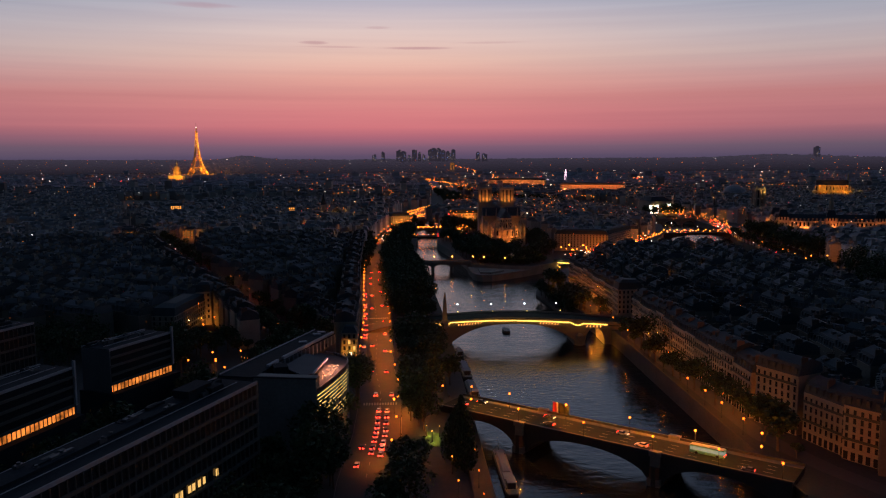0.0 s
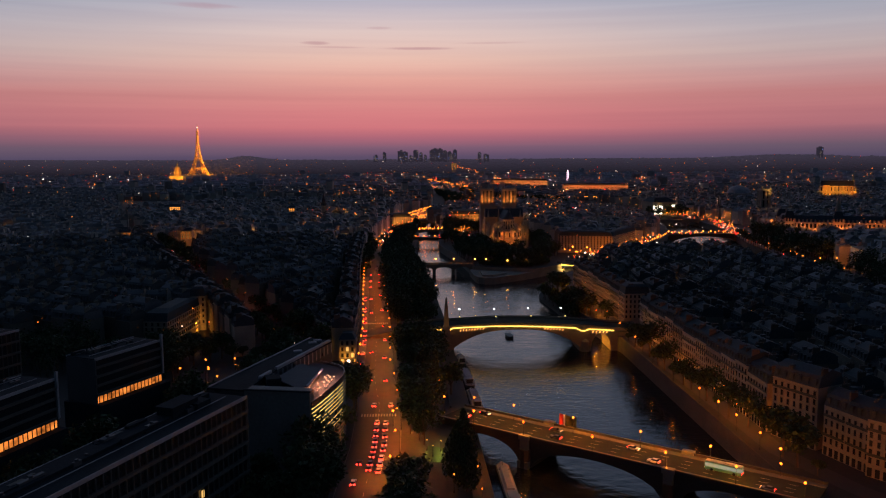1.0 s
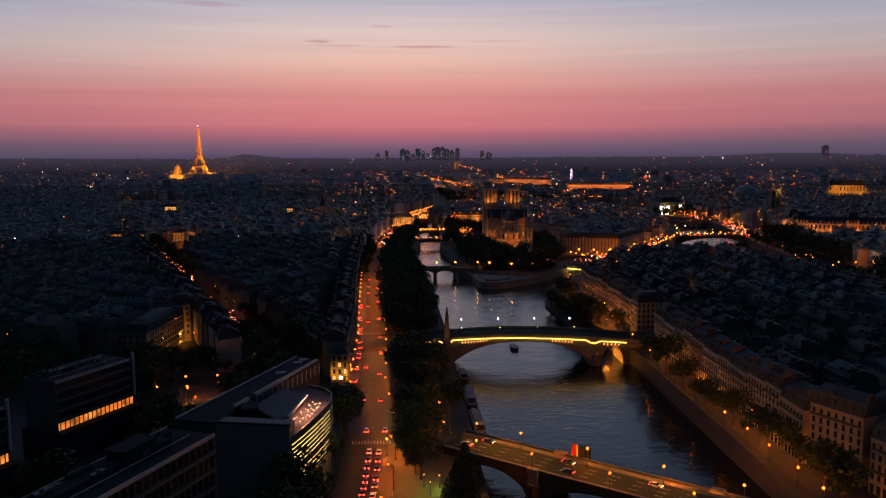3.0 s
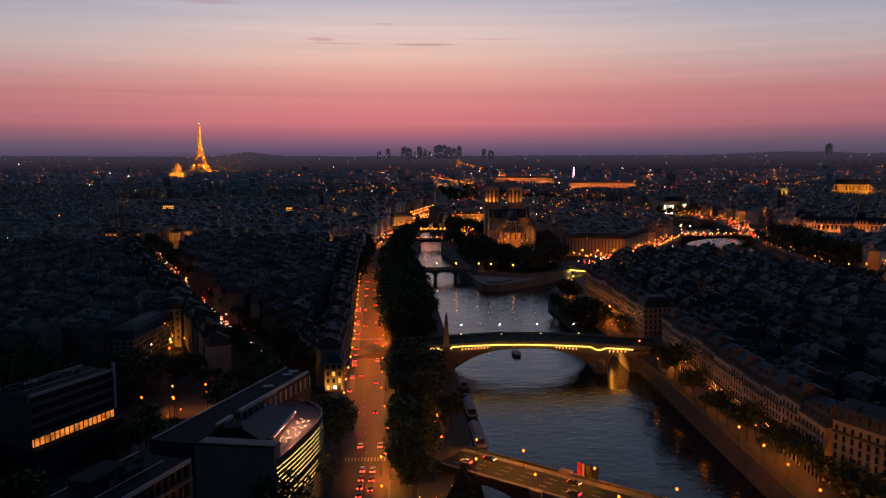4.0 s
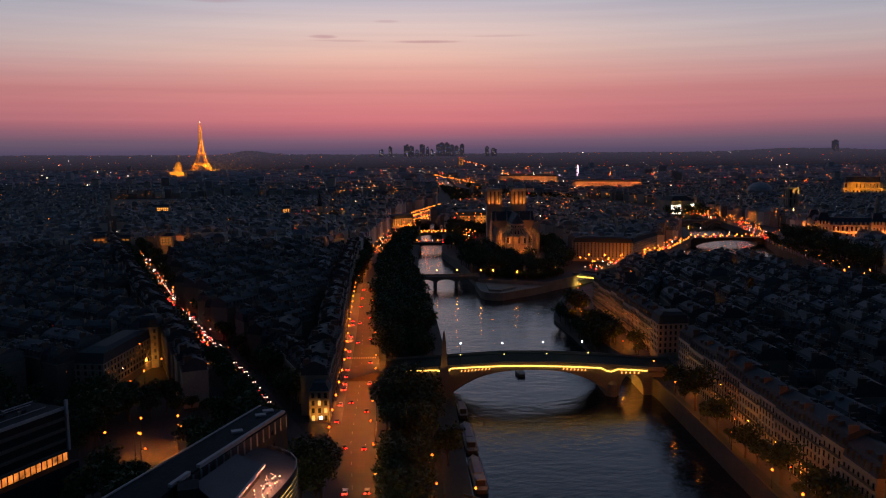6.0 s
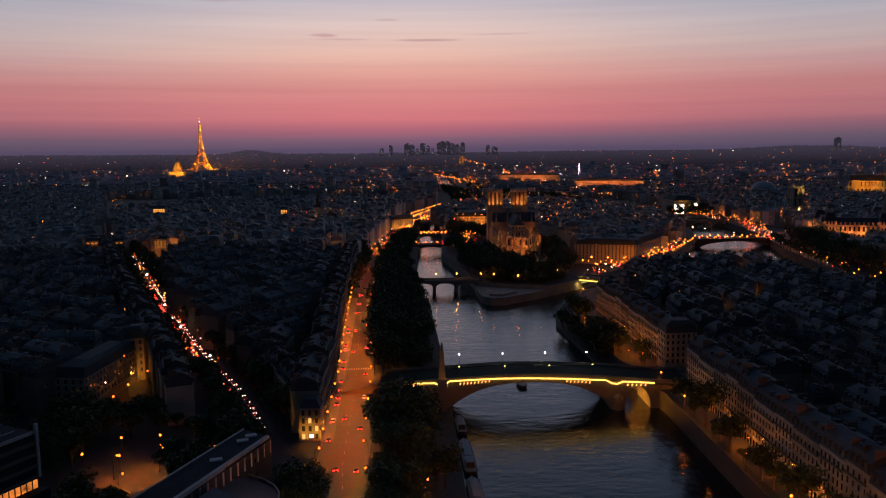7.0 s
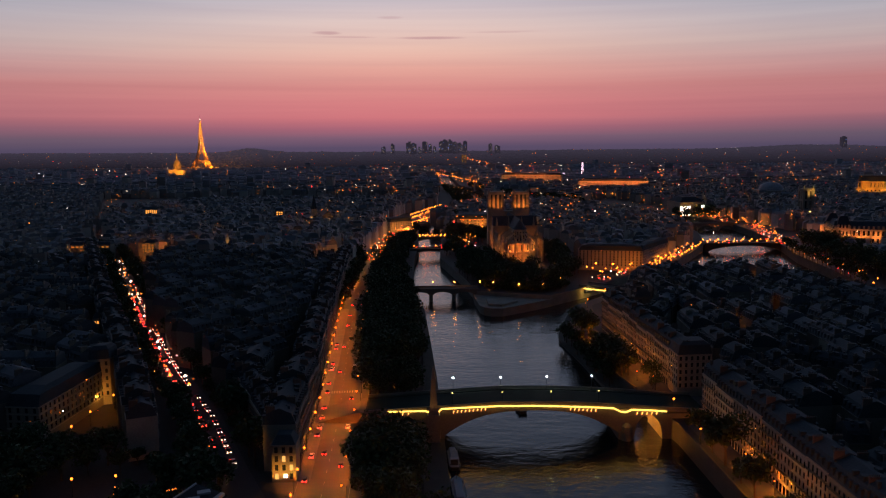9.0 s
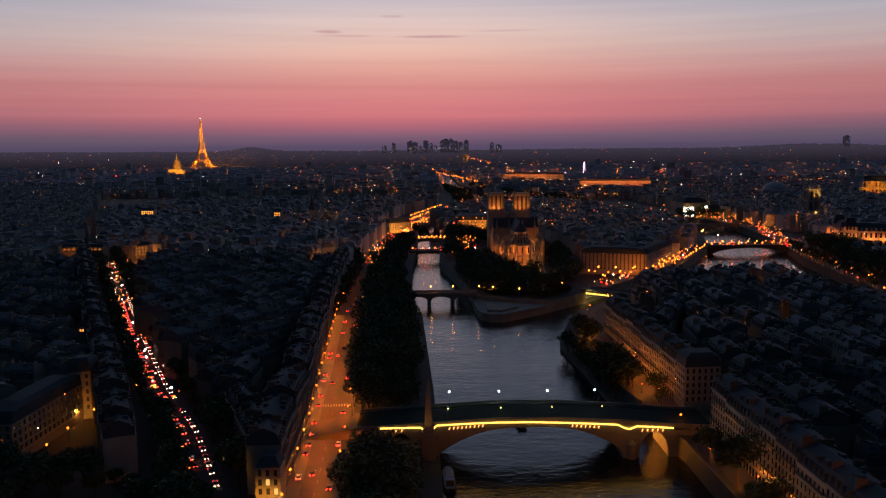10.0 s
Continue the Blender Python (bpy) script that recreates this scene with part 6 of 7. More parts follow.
def cathedral():
    root = thing("gothic_cathedral", "floodlit gothic cathedral with twin towers and flying buttresses", "cathedral", m=pose(98, 752, STREET, 0, 0, 1))
    # twin west towers, each with tall paired belfry openings
    for s in (-1, 1):
        x = s * 14.6
        tower = part("tower", Geo().box(x, -7, 0, 46, 18, 14).box(x, -7, 45, 46.6, 19, 15), M_STONE, root, "square belfry tower with tall openings")
        for dx in (-7.4, -2.5, 2.5, 7.4):
            for dy in (-6, 6):
                part("pier", Geo().box(x + dx, -7 + dy, 46.6, 63, 3.0 if abs(dx) > 5 else 2.4, 2.4).cone(x + dx, -7 + dy * 1.15, 46.6, 62, 0.5, 0.5, 6), M_STONE, tower)
        part("crown", Geo().box(x, -7, 63, 65.4, 18.6, 14.6).box(x, -7, 65.4, 66.4, 17.6, 13.6), M_STONE, tower)
        part("louvre", Geo().box(x, -7, 46, 63, 15, 9), M_SLATE, tower)
        for dx in (-8, 8):
            part("turret", Geo().cone(x + dx, -13, 63, 68, 1.4, 1.2, 8).cone(x + dx, -13, 68, 69.5, 1.2, 0.2, 8), M_STONE, tower)
    part("gallery", Geo().box(0, -7, 38, 44, 12, 8), M_STONE, root)
    nave = Geo().box(0, -60, 0, 33, 14, 100).box(0, -60, 0, 11, 42, 96).box(0, -60, 11, 20, 30, 96)
    part("nave", nave, M_STONE, root)
    part("transept", Geo().box(0, -66, 0, 33, 48, 14), M_STONE, root)
    apse = Geo().cone(0, -110, 0, 33, 7, 7, 14).cone(0, -110, 0, 20, 15, 15, 14).cone(0, -110, 0, 11, 21, 21, 14)
    part("apse", apse, M_STONE, root)
    r = Geo()
    for a, b, w, z in ((-110, -14, 7.4, 33),):
        r.v += [(-w, b, z), (w, b, z), (w, a, z), (-w, a, z), (0, b, z + 10), (0, a, z + 10)]
        r.f += [(0, 1, 4), (1, 2, 5, 4), (2, 3, 5), (3, 0, 4, 5)]
    k = len(r.v)
    r.v += [(-24, -73.4, 33), (-24, -58.6, 33), (24, -58.6, 33), (24, -73.4, 33), (-24, -66, 43), (24, -66, 43)]
    r.f += [(k, k + 1, k + 4), (k + 1, k + 2, k + 5, k + 4), (k + 2, k + 3, k + 5), (k + 3, k, k + 4, k + 5)]
    r.cone(0, -110, 33, 43, 7.4, 0.2, 14)
    part("roof", r, M_SLATE, root, "steep dark lead roof")
    for i in range(16):
        for s in (-1, 1):
            y = -22 - i * 6.0
            if -75 < y < -57:
                continue
            g = Geo().box(s * 22, y, 0, 24, 3, 1.4).cone(s * 22, y, 24, 29, 1.1, 0.1, 4)
            g.bar((s * 22, y, 19), (s * 7.2, y, 29), 0.6, 4)
            part("flying_buttress", g, M_STONE, root)
    for i in range(9):
        a = math.pi + math.pi * (i + 0.5) / 9
        c, s = math.cos(a), math.sin(a)
        g = Geo().box(c * 23, -110 + s * 23, 0, 23, 3, 1.4, a).cone(c * 23, -110 + s * 23, 23, 28, 1.1, 0.1, 4)
        g.bar((c * 23, -110 + s * 23, 18), (c * 7.2, -110 + s * 7.2, 29), 0.6, 4)
        part("flying_buttress", g, M_STONE, root)
    for r, z0, z1, w in ((21, 2.5, 9, 1.7), (15, 12.5, 18.5, 1.6), (7, 21.5, 31, 1.0)):
        lancet = Geo().box(0, 0, z0, z1 - 1, w, 0.5).frustum([(-w / 2, -0.25), (w / 2, -0.25), (w / 2, 0.25), (-w / 2, 0.25)], z1 - 1, [(-0.1, -0.25), (0.1, -0.25), (0.1, 0.25), (-0.1, 0.25)], z1).mesh("window", M_GLASS)
        for i in range(7):
            a = math.pi + math.pi * (i + 0.5) / 7
            part("window", lancet, None, root, "tall dark pointed window").matrix_basis = pose(r * 0.975 * math.cos(a), -110 + r * 0.975 * math.sin(a), 0, 0, 0, math.degrees(a) + 90)
        for i in range(14):
            y = -25 - i * 6.0
            if not -75 < y < -57:
                part("window", lancet, None, root, "tall dark pointed window").matrix_basis = pose(r, y, 0, 0, 0, 90)
    for x in (-15.5, 15.5):
        part("string_course", Geo().box(x * 1.36, -60, 10.7, 11.5, 1.0, 96), M_STONE, root)
    for s in (-1, 1):
        for x in (-20, -7, 7, 20):
            part("pinnacle", Geo().cone(x, -66 + s * 7, 33, 43, 1.3, 0.1, 6), M_STONE, root)


cathedral()


for x in (83.4, 112.6):
    for dx in (-5, 0, 5):
        floodlight(x + dx, 735.6, 55.9, x + dx, 741, 68, 5200, (1.0, 0.30, 0.05), 100)
for x in (78, 94, 104, 120):
    floodlight(x, 602, 10.5, 98 + (x - 98) * 0.5, 640, 27, 1500, (1.0, 0.25, 0.045), 80)
for x, y, p in ((118, 636, 2600), (119, 652, 2600), (76, 640, 1500), (92, 616, 1200), (108, 615, 2200), (121, 668, 2200), (75, 660, 1200)):
    bulb(x, y, 12, p * 2.2, (1.0, 0.27, 0.05), 0.4)
for i in range(7):                                    # lamps between the buttresses
    a = math.pi * (1.0 + (i + 0.5) / 7)
    bulb(98 + 18.6 * math.cos(a), 642 + 18.6 * math.sin(a), STREET + 15, 1700 * (0.4 + (i % 3) * 0.6), (1.0, 0.24, 0.035), 0.3)
for y in (660, 676, 702, 716):
    bulb(117.5, y, STREET + 15, 3600, (1.0, 0.27, 0.04), 0.3)
    bulb(79, y, STREET + 15, 1800, (1.0, 0.27, 0.04), 0.3)
floodlight(58, 690, 16, 84, 690, 30, 5000, (1.0, 0.27, 0.05), 110)


# ---- exhibition building with the curved striped wing, and the slab of the university ----
M_CURTAIN = material("curtain_wall", (0.07, 0.075, 0.085), 0.3, 0.4, vary=0.2)
G_STRIPE = glow("lit_louvre_gap", (1.0, 0.60, 0.16), 1.9)
M_TERRACE = material("terrace_slabs", (0.085, 0.085, 0.095), 0.85)


def striped_building():
    root = thing("exhibition_building", "modern glass building with a curved louvred wing lit from inside", "museum")
    low, high, deck = STREET, 40, 35.5
    # the straight block, its dark flat roof with pale metal edges, columns along the upper storey
    block = [(-82, -44), (-68.5, -47.5), (-64, -26), (-47.5, 21), (-57, 28)]
    part("block", Geo().prism(block, low, high - 0.6), M_CURTAIN, root)
    part("roof_slab", Geo().prism(block, high - 0.6, high), M_ROOFDECK, root)
    part("roof_edge", Geo().bar((-63, -22, high + 0.25), (-48.4, 20.5, high + 0.25), 0.75), M_PALE, root, "pale metal roof edge")
    part("roof_edge", Geo().bar((-66.5, -34, high + 0.25), (-64.2, -26, high + 0.25), 0.75), M_PALE, root, "pale metal roof edge")
    part("roof_edge", Geo().bar((-81.5, -43.5, high + 0.15), (-57, 27.6, high + 0.15), 0.3), M_PALE, root, "thin pale roof edge")
    for x, y in ((-55, 18), (-59, 4), (-53.5, 22)):
        part("skylight", Geo().box(x, y, high, high + 0.5, 3.2, 2.0, 0.35), M_PALE, root)
    for i in range(15):
        u = i / 14
        part("column", Geo().box(-63.4 + 15.6 * u, -25 + 45.5 * u, deck, high - 0.7, 0.5, 0.5, 0.33), M_PALE, root)
    # the blind end wall towards the bridge approach
    part("end_wall", Geo().prism([(-69, -47.6), (-47.2, -51.5), (-46.6, -46), (-67.8, -42)], low, high), M_ENDWALL, root, "blind metal-panelled end wall")
    part("roof_rim", Geo().prism([(-69.2, -47.9), (-47.0, -51.8), (-46.8, -51.2), (-69, -47.3)], high, high + 0.5), M_SLATE, root)
    # the curved wing: dark louvres with bright gaps, a terrace on top
    curve = [(-46.8, -50.5), (-44.6, -43), (-42.6, -35), (-40.8, -27), (-39.6, -20), (-39.2, -14), (-40, -8.5), (-42.2, -4), (-46, 0), (-50, 2.5)]
    pts = []
    for p, q in zip(curve, curve[1:]):
        pts += [(p[0] + (q[0] - p[0]) * k / 3, p[1] + (q[1] - p[1]) * k / 3) for k in range(3)]
    pts.append(curve[-1])
    body = pts + [(-54, 2), (-64, -26), (-67, -43)]
    part("curved_wing", Geo().prism(body, low, deck), M_CURTAIN, root)
    part("terrace", Geo().prism([(x - 0.5, y) for x, y in pts] + body[len(pts):], deck, deck + 0.15), M_TERRACE, root, "grey paved roof terrace")
    for (x0, y0), (x1, y1) in zip(curve, curve[1:]):
        part("terrace_rail", Geo().prism([(x0 - 0.15, y0), (x0 + 0.1, y0), (x1 + 0.1, y1), (x1 - 0.15, y1)], deck, deck + 1.1), M_CURTAIN, root)
    for j in range(15):
        z = deck - 1.6 - j * 1.35 - (1.2 if j > 5 else 0)
        g = Geo()
        for (x0, y0), (x1, y1) in zip(pts, pts[1:]):
            g.quad((x0 + 0.06, y0, z), (x1 + 0.06, y1, z), (x1 + 0.06, y1, z + 0.42), (x0 + 0.06, y0, z + 0.42))
        part("lit_band", g, G_STRIPE if j < 9 else G_STRIPE_LOW, root, "thin glowing band between louvres")
        g = Geo()
        for (x0, y0), (x1, y1) in zip(pts, pts[1:]):
            g.prism([(x0, y0), (x0 + 0.3, y0), (x1 + 0.3, y1), (x1, y1)], z + 0.46, z + 0.6)
        part("louvre", g, M_METALPANEL, root)
    # glazed terrace restaurant: a pale flat canopy and warm lights over the tables
    part("canopy", Geo().prism([(-62, -30), (-52.5, -42), (-49.6, -40), (-47, -18), (-56, -10)], deck + 3.0, deck + 3.4), M_TERRACE, root, "pale flat restaurant canopy")
    part("glazing", Geo().prism([(-61, -30), (-53, -41), (-50.4, -39.4), (-48, -19), (-56, -12)], deck + 0.15, deck + 3.0), M_GLASS, root)
    part("lift_tower", Geo().box(-62, -34, deck, high + 0.6, 5, 6, 0.3), M_ROOFDECK, root)
    rng = random.Random(4)
    part("canopy_edge", Geo().bar((-49.5, -40, deck + 3.3), (-46.9, -18, deck + 3.3), 0.45), M_PALE, root, "pale canopy edge")
    for i in range(34):
        u, v = rng.random(), rng.uniform(0.5, 5.5)
        x, y = -49.8 + 3.4 * u + v * 0.9, -38 + 20 * u - v * 0.12
        table = part("terrace_table", Geo().cone(x, y, deck + 0.15, deck + 0.85, 0.1, 0.1, 6).cone(x, y, deck + 0.85, deck + 0.9, 0.5, 0.5, 8), M_TERRACE, root)
        part("table_lamp", Geo().ball(x, y, deck + 1.05, rng.uniform(0.09, 0.16)), G_TERRACE, table, "small warm terrace lamp")
    for u in (0.2, 0.5, 0.8):
        bulb(-47 + 3.6 * u, -37 + 19 * u, deck + 2.4, 2400, (1.0, 0.34, 0.17), 0.4, root)


G_TERRACE = glow("terrace_lamp", (1.0, 0.55, 0.32), 6)
G_STRIPE_LOW = glow("dim_louvre_gap", (1.0, 0.5, 0.12), 0.35)
striped_building()


def slab(name, label, p, q, depth, z1, floors, lit=(), seed=1, base=0.0, base_lit=False):
    """A long university slab: bands of windows between concrete spandrels, fins and a flat roof with plant. base: the height of its podium."""
    L = math.hypot(q[0] - p[0], q[1] - p[1])
    root = thing(name, label, "office building", "university slabs", pose(p[0], p[1], STREET + base, 0, 0, math.degrees(math.atan2(q[1] - p[1], q[0] - p[0]))))
    h = z1 - STREET - base
    if base:
        part("podium", Geo().box(L / 2, depth / 2 - 1, -base, 0, L + 3, depth + 4), M_ROOFDECK, root)
    part("core", Geo().box(L / 2, depth / 2, 0, h - 0.6, L - 0.6, depth - 0.6), M_GLASS, root)
    part("roof_slab", Geo().box(L / 2, depth / 2, h - 0.6, h, L, depth), M_ROOFDECK, root)
    part("roof_rim", Geo().box(L / 2, 0.1, h - 0.7, h + 0.35, L + 0.3, 0.3), M_PALE, root, "pale parapet rim")
    part("roof_rim", Geo().box(L / 2, depth - 0.1, h - 0.7, h + 0.35, L + 0.3, 0.3), M_PALE, root, "pale parapet rim")
    fl = h / floors
    for f in range(1, floors):
        part("spandrel", Geo().box(L / 2, depth / 2, f * fl - 0.4, f * fl + 0.4, L, depth + 0.7).box(L / 2, depth / 2, f * fl + 0.4, f * fl + 0.55, L, depth + 1.3), M_CONCRETE, root)
    fin = Geo().box(0, 0, 0 if not base_lit else fl, h - 0.6, 0.22, 0.3).mesh("fin", M_CONCRETE)
    for i in range(0 if base_lit else int(L / 2.4) + 1):
        part("fin", fin, None, root).location = (min(i * 2.4 + 0.1, L - 0.1), -0.06, 0)
    for s in (0, 1):
        part("end_wall", Geo().box(s * L, depth / 2, 0, h - 0.3, 0.5, depth + 0.1), M_METALPANEL if base_lit else M_CONCRETE, root)
    if base_lit:
        part("corner_pier", Geo().box(L + 0.2, -0.3, fl, h + 2.5, 0.9, 0.9), M_PALE, root, "pale corner pier")
    rng = random.Random(seed)
    for i in range(14 if base_lit else 40):
        x, w = rng.uniform(4, L - 6), rng.choice((1.0, 1.6, 2.4, 4, 7))
        v, tall = depth * (0.45 + 0.45 * rng.random() ** 0.8), rng.uniform(0.3, 1.5)
        plant_box = Geo().box(x, v, h, h + tall, w, rng.uniform(0.6, 1.8))
        if i % 4 == 0:
            plant_box.cone(x, v, h + tall, h + tall + 0.5, 0.45, 0.45, 8)
        part("roof_plant", plant_box, (M_METALPANEL, M_ROOFDECK, M_CONCRETE, M_ROOFDECK)[i % 4], root)
    if not base_lit:
        part("plant_room", Geo().box(L * 0.8, depth * 0.68, h, h + 2.8, 11, 5.2).box(L * 0.8, depth * 0.68, h + 2.8, h + 3.1, 11.6, 5.8).box(L * 0.86, depth * 0.6, h, h + 1.9, 6, 7), M_ROOFDECK, root, "grey rooftop plant room")
        part("roof_step", Geo().box(L * 0.45, depth * 0.72, h, h + 0.8, L * 0.82, depth * 0.4), M_ROOFDECK, root)
    for v in (0.35, 0.8):
        part("roof_pipe", Geo().bar((2, depth * v, h + 0.4), (L - 3, depth * v, h + 0.4), 0.12), M_PALE, root)
    for x, f in lit:
        part("lit_window", Geo().box(x, -0.12, f * fl + 1.3, (f + 1) * fl - 1.2, 1.2, 0.1), G_WIN, root, "lit office window")
    if base_lit:
        part("lit_foyer", Geo().box(L / 2, depth / 2, 0.3, fl - 0.7, L - 0.4, depth - 0.3), G_FOYER, root, "orange-lit ground floor")
        mull = Geo().box(0, 0, 0, fl - 0.5, 0.22, 0.3).mesh("mullion", M_CONCRETE)
        for i in range(int(L / 2)):
            part("mullion", mull, None, root).location = (1 + i * 2, -0.1, 0)
    return root


G_FOYER = glow("foyer_light", (1.0, 0.27, 0.045), 0.85)
nt = G_FOYER.node_tree
uneven, geo, spread = nt.nodes.new("ShaderNodeTexNoise"), nt.nodes.new("ShaderNodeNewGeometry"), nt.nodes.new("ShaderNodeMapRange")
uneven.inputs["Scale"].default_value, uneven.inputs["Detail"].default_value = 0.22, 3
spread.inputs["From Min"].default_value, spread.inputs["From Max"].default_value = 0.32, 0.72
spread.inputs["To Min"].default_value, spread.inputs["To Max"].default_value = 0.18, 1.5
nt.links.new(geo.outputs["Position"], uneven.inputs["Vector"])
nt.links.new(uneven.outputs[0], spread.inputs[0])
nt.links.new(spread.outputs[0], nt.nodes["Emission"].inputs[1])
slab("university_slab", "long concrete university slab with banded windows and rooftop plant", (-95.6, -158.5), (-62.8, -72.3), 15, 45.4, 8, lit=[(51.3, 3), (53.2, 3), (56.8, 3), (58.6, 3), (61.1, 3), (63.3, 3), (69.5, 3)])
slab("faculty_slab", "dark concrete faculty block above a glowing orange foyer", (-136.4, 1.6), (-121.6, 33.6), 15, 38.6, 5, base=11.6, base_lit=True, seed=4)
slab("faculty_slab", "dark concrete faculty block above a glowing orange foyer", (-162.8, -94), (-139.8, -25), 15, 38.6, 5, base=11.6, base_lit=True, seed=5)
slab("faculty_slab", "dark concrete faculty block with one lit window", (-218, -13), (-190.4, 53.2), 15, 39.6, 6, lit=[(48, 4)], seed=6)


# ---- low bank at the island's western end ----
structure("quay_island_low", Geo().prism([(102, 218), (95, 226), (92, 281), (88, 328), (91, 348), (108, 408), (114, 406), (98, 342), (96, 325), (100, 281)], -3, 1.9), M_QUAY, "low planted bank along the island's end", "quay")

# ---- boats ----
def barge(x, y, turn, L, W, label, cabin=True, z=0.0):
    root = thing("barge", label, "boat", "moored boats", pose(x, y, z, 0, 0, turn))
    hull = [(-L / 2, -W * 0.35), (-L / 2 + 2, -W / 2), (L / 2 - 4, -W / 2), (L / 2, 0), (L / 2 - 4, W / 2), (-L / 2 + 2, W / 2), (-L / 2, W * 0.35)]
    part("hull", Geo().frustum([(a * 0.96, b * 0.86) for a, b in hull], -1.0, hull, 1.5), M_HULL, root)
    part("deck", Geo().prism([(a * 0.97, b * 0.9) for a, b in hull], 1.5, 1.62), M_DECK, root)
    part("rubbing_strake", Geo().prism([(a * 1.005, b * 1.01) for a, b in hull], 1.25, 1.42), M_HULL, root)
    if cabin:
        part("hatch_cover", Geo().frustum([(-L * 0.1, -W * 0.36), (L * 0.34, -W * 0.36), (L * 0.34, W * 0.36), (-L * 0.1, W * 0.36)], 1.62, [(-L * 0.1, -W * 0.25), (L * 0.34, -W * 0.25), (L * 0.34, W * 0.25), (-L * 0.1, W * 0.25)], 2.6), M_PALE, root, "pale curved hatch cover")
        part("hatch_cover", Geo().box(-L * 0.19, 0, 1.62, 2.5, L * 0.13, W * 0.7), M_PALE, root)
        part("wheelhouse", Geo().box(-L * 0.34, 0, 1.62, 3.9, L * 0.11, W * 0.6), M_HULL, root)
        part("wheelhouse_roof", Geo().box(-L * 0.34, 0, 3.9, 4.1, L * 0.13, W * 0.68), M_PALE, root)
    for s in (-1, 1):
        for u in (-0.4, 0.3):
            part("bollard", Geo().cone(L * u, s * W * 0.38, 1.6, 2.2, 0.18, 0.14, 6), M_HULL, root)
    part("mast", Geo().cone(L * 0.4, 0, 1.6, 6.0, 0.08, 0.04, 6), M_LAMPIRON, root)


barge(19.3, -38, 91, 46, 4.8, "long moored barge with pale hatch covers")
barge(15.0, 64, 92, 34, 5.2, "dark moored barge with a small pale wheelhouse")
barge(14.0, 102, 92, 36, 5.2, "dark moored barge with pale deck boxes")
barge(13, 138, 92, 22, 4.6, "small houseboat with a pale roof moored by the bridge")
barge(47.6, 198, 96, 12, 4.4, "dark passenger boat with a lit deck rail in midstream", cabin=False)


# ---- bus, flag, columnar tree and road marks ----
def bus():
    x, y, a = along(SULLY, 140)
    root = thing("bus", "pale green city bus with lit windows on the bridge", "bus", m=pose(89, -52.5, 11.0, 0, 0, -38.5 + 180))
    pale = material("bus_panels", (0.12, 0.32, 0.26), 0.5, vary=0.1)
    part("body", Geo().box(0, 0, 0.35, 1.3, 12, 2.5).box(0, 0, 2.55, 3.0, 12, 2.5), pale, root)
    part("window_band", Geo().box(0, 0, 1.3, 2.55, 11.9, 2.44), glow("bus_interior", (0.6, 0.9, 0.8), 0.25), root, "lit window band")
    part("roof", Geo().box(0, 0, 3.0, 3.15, 11.6, 2.3).box(-2, 0, 3.15, 3.4, 3, 1.6), M_PALE, root)
    for wx in (-3.6, 3.6):
        for wy in (-1.2, 1.2):
            part("wheel", Geo().bar((wx, wy - 0.12, 0.48), (wx, wy + 0.12, 0.48), 0.48, 12), M_RUBBER, root)
    for wy in (-0.9, 0.9):
        part("headlight", Geo().box(6.02, wy, 0.6, 0.9, 0.1, 0.4), G_HEAD, root)
        part("tail_light", Geo().box(-6.02, wy, 0.8, 1.2, 0.1, 0.3), G_TAIL, root)


bus()


def flag():
    """A large tricolour hung beside the far parapet, rippled by the wind."""
    root = thing("hanging_flag", "large red, white and dark green flag flying over the parapet", "flag", m=pose(42.6, -5.6, 10.5, 0, 0, -38))
    part("pole", Geo().cone(0, 0, 0, 6.2, 0.07, 0.04, 6), M_LAMPIRON, root)
    for i, (name, col) in enumerate((("red_stripe", (0.5, 0.03, 0.03)), ("white_stripe", (0.7, 0.68, 0.64)), ("green_stripe", (0.004, 0.010, 0.007)))):
        g = Geo()
        x0, x1 = (0, 1.9, 2.7, 7.6)[i:i + 2]
        n = 6
        for k in range(n):
            for m in range(4):
                p = []
                for a, b in ((k, m), (k + 1, m), (k + 1, m + 1), (k, m + 1)):
                    x = x0 + (x1 - x0) * a / n
                    p.append((x, 0.35 * math.sin(x * 1.4 + b * 0.4), 1.5 + b * 1.05 + 0.2 * math.sin(x * 0.9)))
                g.quad(*p)
        part(name, g, material(name, col, 0.8, vary=0.15, bump=0), root)


flag()


def poplar(x, y, h, r, seed):
    rng = random.Random(seed)
    root = thing("columnar_poplar", "tall narrow dark columnar tree beside the bridge", "tree", m=pose(x, y, STREET))
    part("trunk", Geo().cone(0, 0, 0, h * 0.8, 0.35, 0.08, 7), M_BARK, root)
    crown = Geo()
    for _ in range(1500):
        u = rng.random()
        rad = r * (0.35 + 0.65 * math.sin(math.pi * min(1, u * 0.8 + 0.2))) * (1 - u ** 3 * 0.7) * rng.uniform(0.4, 1.05)
        a = rng.uniform(0, 6.283)
        c = Vector((math.cos(a) * rad, math.sin(a) * rad, h * (0.08 + 0.92 * u)))
        p = Vector((rng.gauss(0, 0.5), rng.gauss(0, 0.5), 1)).normalized() * rng.uniform(0.4, 0.8)
        w = p.cross(Vector((rng.gauss(0, 1), rng.gauss(0, 1), rng.gauss(0, 1))).normalized())
        crown.quad(c - p, c - w * 0.6, c + p, c + w * 0.6)
    part("crown", crown, M_LEAF, root)


poplar(3.0, -43, 22, 5.0, 1)
poplar(0.4, -51, 20, 5.2, 2)
poplar(3.2, -59, 18, 4.6, 3)


